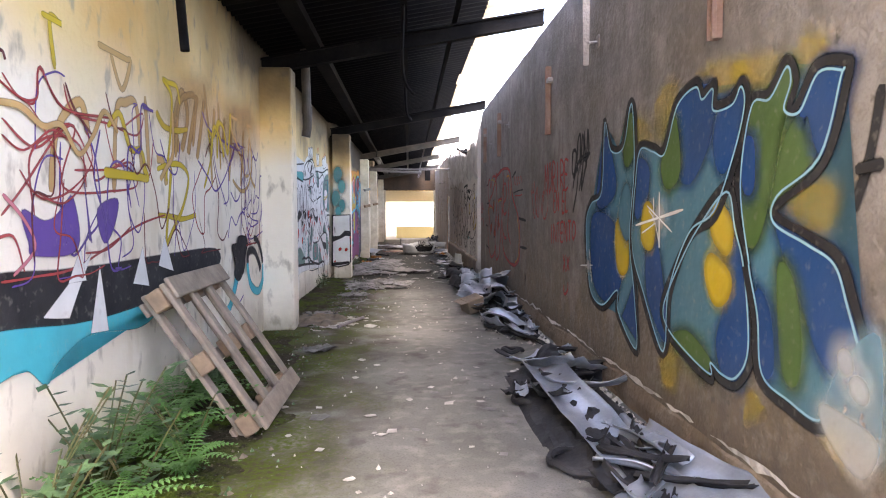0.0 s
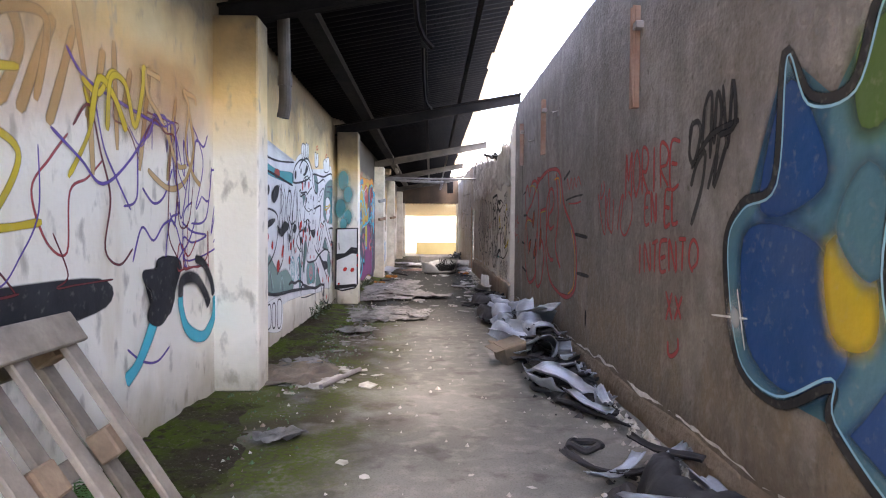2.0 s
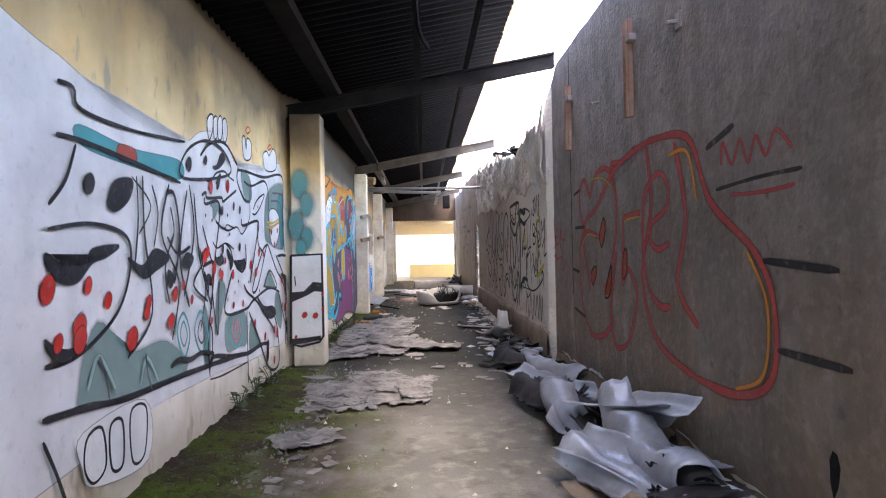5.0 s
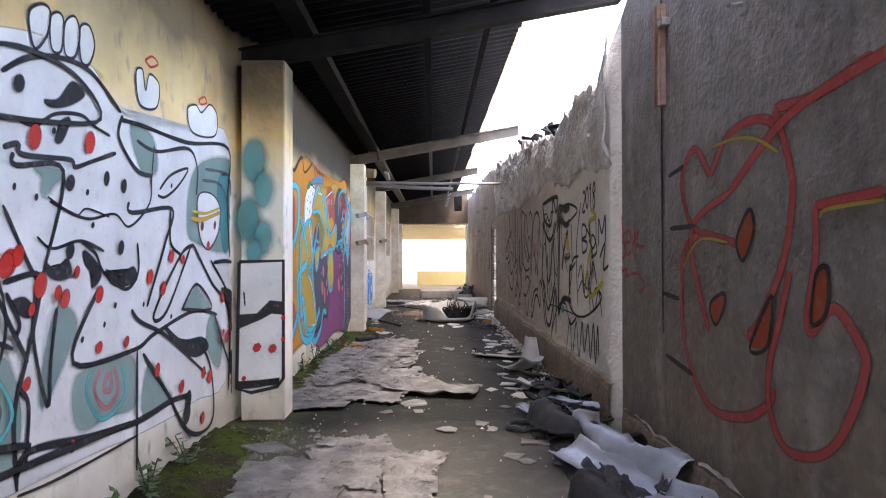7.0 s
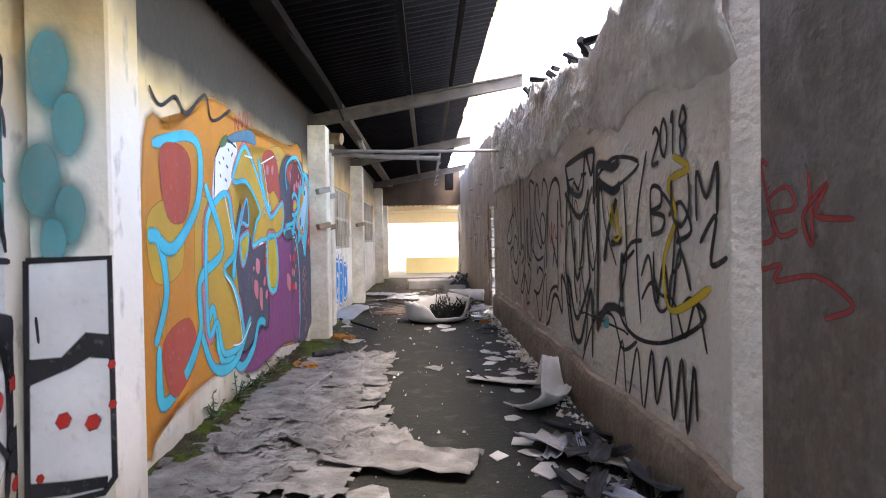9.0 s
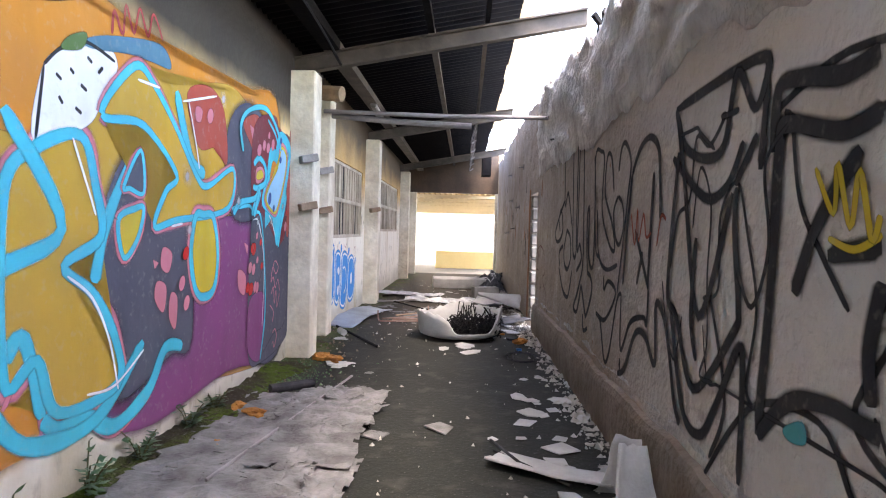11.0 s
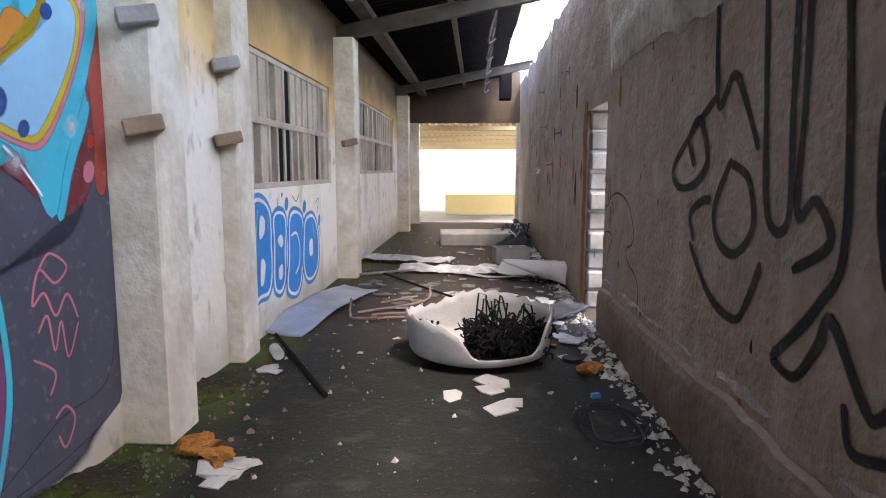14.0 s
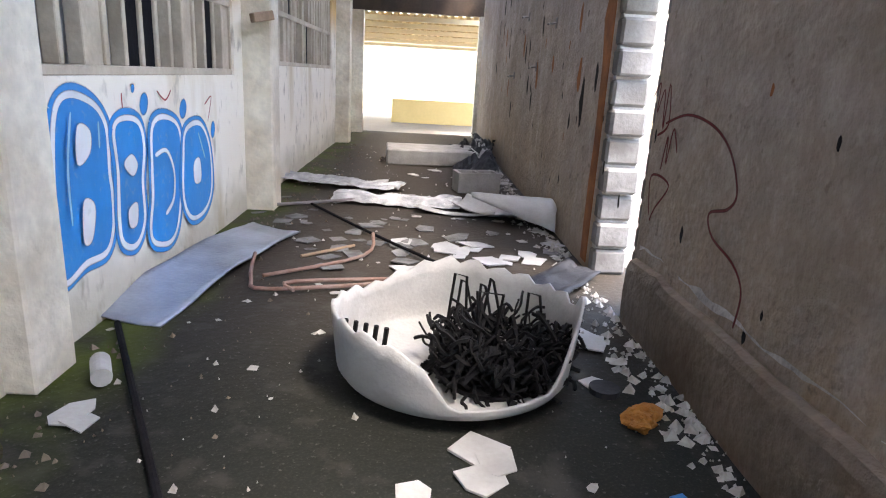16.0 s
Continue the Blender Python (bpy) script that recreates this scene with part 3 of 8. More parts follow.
def blot(g, surf, col, r, layer, at):
    """A round sprayed dot."""
    k = 0.85 + 0.3 * noise.noise((at[0] * 7, at[1] * 7, layer))
    fill(g, surf, col, 0, layer, [(at[0] + (0.3 if col == "white" else 1) * r * math.cos(i * 1.0472) * k, at[1] + (0.3 if col == "white" else 1) * r * math.sin(i * 1.0472 + 0.3)) for i in range(6)], 3, "dot", thin=0.45 if col == "white" else 1.0, soft=1.2 * r if col == "white" else min(0.02, 0.35 * r))


def spray(g, surf, col, w, layer, pts, closed=False, name="stroke", sharp=False):
    """A stroke from the can: full in the middle, fading at both edges."""
    bm = bmesh.new()
    cover = bm.verts.layers.float.new("cover")
    line = smooth_line(pts, 1 if sharp else 6, closed)
    if closed:
        line.append(line[0])
    prev = None
    for i, p in enumerate(line):
        d = line[min(i + 1, len(line) - 1)] - line[max(i - 1, 0)]
        s = Vector((-d.y, d.x, 0)).normalized() if d.length > 1e-6 else Vector((0, 1, 0))
        r = w * (0.5 + 0.14 * noise.noise((p.x * 4, p.y * 4, layer)))
        if not closed and i in (0, len(line) - 1):
            r *= 0.55
        ring = []
        for k, c in ((-1.3, 0.0), (-0.6, 1.0), (0.6, 1.0), (1.3, 0.0)):
            q = p + s * r * k
            v = bm.verts.new(on_wall(surf, q.x, q.y, 0.002 + 0.0015 * layer + 0.00008 * len(g.children) + 0.00002 * i))
            v[cover] = c
            ring.append(v)
        if prev:
            for k in range(3):
                bm.faces.new((prev[k], prev[k + 1], ring[k + 1], ring[k]))
        prev = ring
    sprayed(name, col, g, bm)


def letter(g, surf, col, w, layer, pts):
    angular = surf == "P"
    fill(g, surf, col, 0, layer, pts, 1 if angular else 5)
    if col == "sky":
        spray(g, surf, "black", w * 0.95, layer + 2, inset(pts, -0.008), True, "outline")
        spray(g, surf, "paleblue", 0.013, layer + 3, inset(pts, 0.026), True, "highlight")
    else:
        spray(g, surf, "black", w, layer + 2, pts, True, "outline", angular)


def glow_letter(g, surf, col, w, layer, pts):
    spray(g, surf, "pink", w * 2.0, layer, pts, True, "halo")
    fill(g, surf, col, 0, layer + 1, pts)
    spray(g, surf, "cyan", w, layer + 2, pts, True, "outline")


def bubble(g, surf, col, w, layer, pts):
    spray(g, surf, col, w * 1.5, layer, inset(pts, -0.035), True, "outline")
    spray(g, surf, "white", w * 1.3, layer + 1, inset(pts, -0.005), True, "rim")
    fill(g, surf, col, 0, layer + 2, inset(pts, 0.012), 5, "fill", 0.006)


GLYPH = {"M": ["00 01 .5.4 11 10"], "O": [".50 0.3 0.7 .51 1.7 1.3 .50"], "R": ["00 01 .71 1.75 .7.5 0.5 10"], "I": [".50 .51"], "E": ["10 00 01 11", "0.5 .8.5"],
         "N": ["00 01 10 11"], "L": ["01 00 10"], "T": [".50 .51", "01 11"], "X": ["00 11", "01 10"], "U": ["01 0.3 .50 1.3 11"], "2": ["0.8 .51 1.7 00 10"],
         "0": [".50 0.3 0.7 .51 1.7 1.3 .50"], "1": [".50 .51 .2.8"], "8": [".5.5 .1.75 .51 .9.75 .5.5 .1.25 .50 .9.25 .5.5"], "B": ["00 01 .7.9 .7.6 0.5 .9.3 .70 00"],
         "D": ["00 01 1.7 1.3 00"], "P": ["00 01 .9.8 0.5"], "Y": ["01 .5.5 11", ".5.5 .50"]}


def unit(s):
    """Glyph point such as '.5.4' or '01' as two numbers."""
    vals, i = [], 0
    while i < len(s):
        if s[i] == ".":
            j = i + 1
            while j < len(s) and s[j].isdigit() and j < i + 3 and not (len(s) - j <= 1 and len(vals) == 0):
                j += 1
            vals.append(float(s[i:j]))
            i = j
        else:
            vals.append(float(s[i]))
            i += 1
    return vals[0], vals[1]


def lettering(word, surf, col, w, corners):
    """Hand-sprayed capitals between four corners: start foot, start head, end foot, end head."""
    (a0, f0), (a1, h0), (b0, f1), (b1, h1) = corners
    g = base("graffiti_words", pose(0, 0, 0), "hand-sprayed %s capitals on plaster wall" % col, "graffiti", "sprayed words")
    n = len(word)
    for i, ch in enumerate(word):
        for stroke in GLYPH.get(ch, []):
            pts = []
            for s in stroke.split():
                u, v = unit(s)
                k = (i + 0.12 + 0.72 * u) / n
                lo, hi = f0 + (f1 - f0) * k, h0 + (h1 - h0) * k
                pts.append((a0 + (b0 - a0) * k + 0.008 * random.uniform(-1, 1), lo + (hi - lo) * v + 0.012 * random.uniform(-1, 1)))
            spray(g, surf, col, w, 3, pts)


g = graffiti("large blue and green graffiti lettering with black outline on grey wall")
letter(g, "R", "sky", 0.05, 2, [(5.14, 0.73), (5.27, 1.25), (5.12, 1.46), (4.85, 1.55), (4.79, 2.08), (4.61, 1.86), (4.37, 1.85), (4.25, 2.11), (4.15, 2.06), (4.11, 1.66), (4.18, 1.2), (4.08, 0.82), (4.04, 0.42), (4.43, 0.62), (4.44, 0.77), (4.79, 0.61)])
letter(g, "R", "sky", 0.05, 2, [(4.14, 1.54), (4.05, 1.8), (3.81, 1.77), (3.66, 1.74), (3.5, 1.99), (3.26, 2.06), (3.18, 1.98), (3.06, 2.01), (3.05, 1.9), (2.89, 1.9), (2.8, 1.97), (2.75, 1.85), (2.83, 1.64), (3.02, 1.35), (3.29, 1.23), (3.53, 0.89), (3.56, 0.58), (3.68, 0.52), (3.96, 0.83), (4.17, 1.12)])
letter(g, "R", "sky", 0.05, 2, [(3.56, 0.65), (3.65, 0.8), (3.46, 1.06), (3.23, 1.29), (2.92, 1.49), (2.81, 1.3), (2.72, 1.1), (2.67, 0.74), (2.78, 0.56), (2.93, 0.54), (3.03, 0.57), (3.03, 0.51), (3.26, 0.55)])
letter(g, "R", "sky", 0.05, 2, [(2.73, 1.12), (2.82, 1.49), (2.74, 1.85), (2.59, 1.87), (2.47, 1.98), (2.41, 1.89), (2.45, 1.79), (2.39, 1.78), (2.28, 1.91), (2.13, 1.89), (2.12, 1.84), (2.23, 1.55), (2.49, 1.41), (2.51, 1.34), (2.29, 1.26), (2.13, 1.19), (2.05, 1.04), (1.97, 0.86), (1.94, 0.75), (2.13, 0.66), (2.2, 0.55), (2.39, 0.57), (2.6, 0.64), (2.65, 0.9)])
fill(g, "R", "blue", 0, 3, [(4.78, 1.93), (4.61, 1.78), (4.53, 1.52), (4.94, 1.44)], soft=0.10, thin=0.8)
fill(g, "R", "blue", 0, 3, [(5.08, 1.3), (4.72, 1.33), (4.46, 1.19), (4.39, 0.86), (4.7, 0.69), (5.03, 0.83)], soft=0.10, thin=0.8)
fill(g, "R", "green", 0, 3, [(4.34, 1.95), (4.19, 2.03), (4.16, 1.78), (4.31, 1.71)], soft=0.10, thin=0.8)
fill(g, "R", "blue", 0, 3, [(4.09, 1.69), (3.9, 1.64), (3.94, 1.43), (4.1, 1.35)], soft=0.10, thin=0.8)
fill(g, "R", "blue", 0, 3, [(3.5, 1.94), (3.23, 2.01), (3.08, 1.97), (3.09, 1.77), (3.31, 1.54), (3.52, 1.65)], soft=0.10, thin=0.8)
fill(g, "R", "green", 0, 3, [(3.68, 1.66), (3.53, 1.91), (3.45, 1.61), (3.6, 1.52)], soft=0.10, thin=0.8)
fill(g, "R", "blue", 0, 3, [(2.99, 1.87), (2.78, 1.91), (2.78, 1.8), (2.95, 1.57), (3.04, 1.69)], soft=0.10, thin=0.8)
fill(g, "R", "blue", 0, 3, [(3.88, 1.17), (3.75, 1.18), (3.6, 0.74), (3.61, 0.6), (3.87, 0.84)], soft=0.10, thin=0.8)
fill(g, "R", "blue", 0, 3, [(4.11, 0.89), (4.07, 0.51), (4.32, 0.62)], soft=0.10, thin=0.8)
fill(g, "R", "green", 0, 3, [(3.48, 0.63), (3.3, 0.69), (3.06, 0.6), (3.07, 0.52), (3.26, 0.55)], soft=0.10, thin=0.8)
fill(g, "R", "blue", 0, 3, [(2.91, 1.24), (2.74, 1.12), (2.69, 0.79), (2.77, 0.58), (2.91, 0.58), (2.97, 0.73), (2.87, 0.97)], soft=0.10, thin=0.8)
fill(g, "R", "green", 0, 3, [(2.72, 1.84), (2.59, 1.86), (2.47, 1.96), (2.42, 1.88), (2.5, 1.71), (2.61, 1.33), (2.71, 1.22), (2.79, 1.48)], soft=0.10, thin=0.8)
fill(g, "R", "green", 0, 3, [(2.45, 1.67), (2.31, 1.74), (2.27, 1.61), (2.44, 1.47), (2.54, 1.38)], soft=0.10, thin=0.8)
fill(g, "R", "blue", 0, 3, [(2.36, 1.76), (2.28, 1.9), (2.13, 1.88), (2.13, 1.83), (2.23, 1.59), (2.31, 1.74)], soft=0.10, thin=0.8)
fill(g, "R", "blue", 0, 3, [(2.5, 1.32), (2.29, 1.24), (2.13, 1.18), (2.06, 1.04), (1.98, 0.86), (2.02, 0.75), (2.19, 0.81), (2.34, 1.04)], soft=0.10, thin=0.8)
fill(g, "R", "green", 0, 3, [(2.48, 1.12), (2.4, 1.08), (2.34, 0.86), (2.36, 0.68), (2.44, 0.74)], soft=0.10, thin=0.8)
fill(g, "R", "blue", 0, 3, [(2.64, 1.0), (2.55, 0.92), (2.52, 0.7), (2.59, 0.68)], soft=0.10, thin=0.8)
fill(g, "R", "blue", 0, 3, [(2.78, 1.67), (2.71, 1.67), (2.7, 1.48), (2.76, 1.48)], soft=0.10, thin=0.8)
fill(g, "R", "yellow", 0, 3, [(3.0, 1.38), (2.89, 1.3), (2.91, 1.19), (3.03, 1.27)], soft=0.10, thin=0.8)
fill(g, "R", "yellow", 0, 3, [(4.46, 1.27), (4.29, 1.23), (4.26, 0.99), (4.42, 0.98)], soft=0.10, thin=0.8)
fill(g, "R", "yellow", 0, 3, [(3.93, 1.39), (3.81, 1.35), (3.83, 1.17), (3.96, 1.2)], soft=0.10, thin=0.8)
fill(g, "R", "yellow", 0, 3, [(3.06, 1.12), (2.9, 1.05), (2.91, 0.97), (3.0, 0.93), (3.08, 1.03)], soft=0.10, thin=0.8)
fill(g, "R", "sky", 0, 3, [(4.41, 1.35), (4.28, 1.55), (4.18, 1.35), (4.26, 1.19)], soft=0.10, thin=0.8)
fill(g, "R", "yellow", 0, 1, [(2.37, 2.02), (2.26, 2.0), (2.27, 1.93), (2.35, 1.94)], soft=0.09, thin=0.42)
fill(g, "R", "yellow", 0, 1, [(3.11, 2.09), (2.79, 2.03), (2.89, 1.97), (3.23, 2.04)], soft=0.09, thin=0.42)
fill(g, "R", "yellow", 0, 1, [(2.47, 1.45), (2.2, 1.45), (2.19, 1.33), (2.29, 1.29), (2.43, 1.31)], soft=0.09, thin=0.42)
fill(g, "R", "yellow", 0, 1, [(3.6, 0.57), (3.44, 0.5), (3.47, 0.36), (3.63, 0.37)], soft=0.09, thin=0.42)
fill(g, "R", "yellow", 0, 1, [(2.2, 0.53), (2.09, 0.6), (2.09, 0.46)], soft=0.09, thin=0.42)
fill(g, "R", "yellow", 0, 1, [(4.21, 2.03), (3.91, 1.88), (4.0, 1.8), (4.2, 1.84)], soft=0.09, thin=0.42)
fill(g, "R", "yellow", 0, 1, [(3.74, 2.08), (3.5, 2.07), (3.65, 1.86), (3.77, 1.88)], soft=0.09, thin=0.42)
fill(g, "R", "yellow", 0, 1, [(2.9, 2.05), (2.75, 2.04), (2.5, 1.99), (2.7, 1.93)], soft=0.09, thin=0.42)
fill(g, "R", "yellow", 0, 1, [(2.68, 0.53), (2.57, 0.51), (2.72, 0.41)], soft=0.09, thin=0.42)
spray(g, "R", "white", 0.012, 4, [(3.87, 1.38), (3.77, 1.31), (3.69, 1.15)])
spray(g, "R", "white", 0.012, 4, [(3.98, 1.23), (3.79, 1.29), (3.61, 1.35)])
spray(g, "R", "white", 0.012, 4, [(3.8, 1.46), (3.78, 1.3)])
spray(g, "R", "white", 0.012, 4, [(5.4, 0.9), (5.04, 0.93)])
spray(g, "R", "white", 0.012, 4, [(5.14, 1.06), (5.06, 0.78)])
spray(g, "R", "white", 0.012, 4, [(2.11, 0.8), (2.0, 0.75), (1.93, 0.79)])
blot(g, "R", "white", 0.14, 6, (3.69, 1.34))
blot(g, "R", "white", 0.1, 6, (5.15, 0.92))
blot(g, "R", "white", 0.10, 6, (2.07, 0.83))
blot(g, "R", "white", 0.10, 6, (2.0, 0.75))
spray(g, "R", "white", 0.02, 6, [(3.7, 1.49), (3.69, 1.15)])
spray(g, "R", "white", 0.02, 6, [(4.08, 1.28), (3.37, 1.38)])
spray(g, "R", "white", 0.012, 6, [(3.89, 1.41), (3.51, 1.25)])
fill(g, "R", "paleblue", 0, 5.5, [(2.08, 0.83), (1.92, 0.95), (1.9, 0.57), (1.96, 0.59), (2.16, 0.62)], soft=0.08, thin=0.45)
fill(g, "R", "white", 0, 5.6, [(2.19, 0.63), (2.07, 0.63), (1.92, 0.59), (1.98, 0.46), (2.13, 0.53)], soft=0.08, thin=0.45)
g = graffiti("black sprayed letter fragment on grey plaster wall")
spray(g, "R", "black", 0.05, 1, [(2.08, 1.36), (2.01, 1.53), (1.96, 1.78)])
spray(g, "R", "black", 0.05, 1, [(2.07, 1.51), (1.94, 1.52)])
g = graffiti("scrawled black spray tag on grey plaster wall")
spray(g, "R", "black", 0.035, 1, [(5.73, 1.85), (5.71, 1.93), (5.62, 1.94), (5.59, 1.86), (5.67, 1.72), (5.73, 1.79), (5.69, 1.96)])
spray(g, "R", "black", 0.035, 1, [(5.57, 1.8), (5.54, 2.01), (5.46, 2.05), (5.47, 1.72)])
spray(g, "R", "black", 0.035, 1, [(5.43, 1.79), (5.4, 2.05), (5.35, 1.94), (5.4, 1.72)])
spray(g, "R", "black", 0.035, 1, [(5.34, 2.08), (5.28, 1.76), (5.24, 2.08), (5.21, 1.86), (5.37, 1.83)])
spray(g, "R", "black", 0.035, 1, [(5.7, 1.69), (5.47, 1.84), (5.17, 1.87)])
spray(g, "R", "black", 0.035, 1, [(5.7, 1.59), (5.63, 1.71), (5.53, 1.76), (5.56, 1.58), (5.69, 1.37)])
spray(g, "R", "black", 0.035, 1, [(5.49, 1.56), (5.39, 1.74), (5.42, 1.57), (5.28, 1.79)])
g = graffiti("thin red spray scrawl on grey plaster wall")
spray(g, "R", "red", 0.02, 1, [(7.61, 1.66), (7.47, 1.38), (7.38, 1.32), (7.38, 1.63), (7.29, 1.34), (7.26, 1.68), (7.34, 1.47), (7.19, 1.32), (7.15, 1.59)])
spray(g, "R", "red", 0.02, 1, [(7.05, 1.34), (6.98, 1.55), (6.91, 1.6), (6.97, 1.38), (6.86, 1.3), (6.72, 1.41), (6.71, 1.56), (6.79, 1.63)])
spray(g, "R", "red", 0.02, 1, [(7.5, 1.74), (7.53, 1.61), (7.42, 1.67), (7.44, 1.76)])
g = graffiti("large red and orange outlined graffiti letters on brown wall")
spray(g, "R", "red", 0.045, 1, [(11.26, 1.82), (11.45, 2.0), (11.63, 1.85), (11.54, 1.61), (11.39, 1.52)])
spray(g, "R", "red", 0.045, 1, [(11.26, 1.82), (11.06, 2.0), (10.77, 2.02), (10.59, 1.92), (10.51, 1.71), (10.53, 1.52), (10.6, 1.33), (10.75, 1.12), (10.88, 1.0)])
spray(g, "R", "red", 0.045, 1, [(11.39, 1.52), (11.61, 1.4), (11.64, 1.06), (11.54, 0.78), (11.27, 0.58), (10.91, 0.62), (10.69, 0.74), (10.66, 0.81)])
spray(g, "R", "red", 0.045, 1, [(11.39, 1.52), (11.07, 1.47), (10.9, 1.43)])
spray(g, "R", "red", 0.045, 1, [(10.64, 2.04), (10.34, 2.02), (10.04, 2.08)])
spray(g, "R", "red", 0.045, 1, [(10.64, 2.03), (10.59, 1.93), (10.52, 1.75)])
spray(g, "R", "red", 0.045, 1, [(10.36, 1.59), (10.18, 1.6), (9.99, 1.61)])
spray(g, "R", "red", 0.045, 1, [(10.36, 1.59), (10.36, 1.38), (10.42, 1.15), (10.38, 1.09), (10.25, 1.2), (10.1, 1.07), (10.09, 0.99), (10.15, 0.84), (10.25, 0.69), (10.39, 0.6), (10.58, 0.58), (10.69, 0.72), (10.69, 0.9), (10.6, 1.13), (10.53, 1.33)])
spray(g, "R", "red", 0.05, 1, [(9.86, 2.08), (9.22, 2.0), (8.95, 1.61), (8.52, 1.34), (8.37, 1.1), (8.4, 0.77), (8.71, 0.63), (9.16, 0.62)])
spray(g, "R", "red", 0.05, 1, [(9.86, 2.08), (10.54, 1.98), (11.05, 1.71)])
spray(g, "R", "red", 0.05, 1, [(9.16, 0.62), (9.72, 0.75), (9.97, 1.16), (9.78, 1.65), (9.86, 2.08)])
spray(g, "R", "red", 0.05, 1, [(9.39, 2.0), (9.25, 1.53), (9.38, 1.14), (9.11, 0.91)])
spray(g, "R", "red", 0.05, 1, [(11.05, 1.71), (11.51, 1.52), (11.28, 0.98)])
letter(g, "R", "rust", 0.02, 1, [(10.85, 1.61), (10.81, 1.51), (10.91, 1.37), (10.97, 1.47)])
letter(g, "R", "rust", 0.02, 1, [(11.11, 1.2), (11.1, 1.13), (11.2, 1.03), (11.26, 1.13)])
letter(g, "R", "rust", 0.02, 1, [(10.66, 1.22), (10.7, 0.99), (10.85, 0.96)])
letter(g, "R", "rust", 0.02, 1, [(10.28, 1.34), (10.29, 1.18), (10.38, 1.13), (10.35, 1.32)])
spray(g, "R", "red", 0.045, 1, [(9.95, 1.45), (9.91, 1.7), (9.72, 1.83), (9.57, 1.82), (9.49, 1.71), (9.55, 1.6), (9.77, 1.53)])
spray(g, "R", "red", 0.045, 1, [(9.95, 1.45), (9.89, 1.14), (9.69, 0.99), (9.49, 0.99)])
spray(g, "R", "red", 0.045, 1, [(9.77, 1.53), (9.81, 1.42), (9.68, 1.35), (9.48, 1.39)])
spray(g, "R", "olive", 0.02, 1, [(11.24, 1.97), (11.0, 1.97), (10.79, 1.93), (10.61, 1.84)])
spray(g, "R", "olive", 0.02, 1, [(11.61, 1.33), (11.39, 1.48), (11.07, 1.46)])
spray(g, "R", "olive", 0.02, 1, [(10.33, 1.54), (10.28, 1.57), (9.99, 1.58)])
spray(g, "R", "orange", 0.025, 2, [(9.47, 1.93), (9.21, 1.91), (9.1, 1.62)])
spray(g, "R", "orange", 0.025, 2, [(8.58, 1.34), (8.42, 1.1), (8.46, 0.78), (8.71, 0.66)])
g = graffiti("black sprayed dashes and a long vertical line on wall")
spray(g, "R", "black", 0.03, 2, [(11.94, 3.49), (11.94, 1.95), (11.93, 0.89)])
spray(g, "R", "black", 0.03, 2, [(11.83, 1.89), (11.6, 1.92)])
spray(g, "R", "black", 0.03, 2, [(11.81, 1.56), (11.45, 1.56)])
spray(g, "R", "black", 0.03, 2, [(11.94, 1.15), (11.67, 1.13)])
spray(g, "R", "black", 0.03, 2, [(11.89, 0.76), (11.48, 0.71)])
spray(g, "R", "black", 0.035, 2, [(8.45, 1.3), (7.94, 1.27)])
spray(g, "R", "black", 0.035, 2, [(8.35, 0.91), (7.88, 0.91)])
spray(g, "R", "black", 0.035, 2, [(8.98, 1.89), (8.68, 1.96)])
g = graffiti("small red and black scrawled name on wall")
spray(g, "R", "red", 0.02, 1, [(8.82, 1.78), (8.8, 1.89), (8.71, 1.77), (8.63, 1.88), (8.56, 1.76), (8.49, 1.87), (8.41, 1.77), (8.33, 1.87), (8.21, 1.77)])
spray(g, "R", "black", 0.02, 1, [(8.88, 1.66), (8.49, 1.68), (8.15, 1.68)])
spray(g, "R", "red", 0.02, 1, [(8.74, 1.62), (8.42, 1.61), (8.2, 1.62)])
g = graffiti("thin red handwriting sprayed on bare plaster")
spray(g, "R", "red", 0.02, 1, [(12.74, 1.67), (12.79, 1.69), (12.74, 1.53), (12.7, 1.4), (12.78, 1.37)])
spray(g, "R", "red", 0.02, 1, [(12.73, 1.58), (12.74, 1.59)])
spray(g, "R", "red", 0.02, 1, [(12.68, 1.42), (12.74, 1.53), (12.62, 1.58), (12.57, 1.5), (12.71, 1.48), (12.66, 1.4), (12.55, 1.42)])
spray(g, "R", "red", 0.02, 1, [(12.49, 1.62), (12.47, 1.37), (12.52, 1.47), (12.39, 1.57), (12.45, 1.47), (12.26, 1.45)])
spray(g, "R", "red", 0.02, 1, [(12.8, 1.31), (12.78, 1.27), (12.66, 1.29), (12.69, 1.23), (12.45, 1.26), (12.27, 1.18), (12.41, 1.12)])
g = graffiti("black handwriting sprayed over bare grey plaster")
spray(g, "R", "black", 0.028, 1, [(14.09, 1.32), (14.31, 1.24), (14.16, 1.36), (13.96, 1.38)])
spray(g, "R", "black", 0.028, 1, [(13.98, 1.17), (13.85, 1.29), (13.75, 1.03), (13.63, 1.26), (13.54, 1.02), (13.43, 1.33), (13.3, 1.14)])
spray(g, "R", "black", 0.028, 1, [(13.2, 1.37), (13.04, 1.49), (13.09, 1.28), (12.94, 1.31)])
spray(g, "R", "black", 0.028, 1, [(13.56, 1.51), (13.41, 1.57), (13.29, 1.43), (13.47, 1.37)])
spray(g, "R", "black", 0.028, 1, [(14.92, 1.83), (14.49, 1.93), (14.0, 1.83), (14.58, 1.72), (14.83, 1.83)])
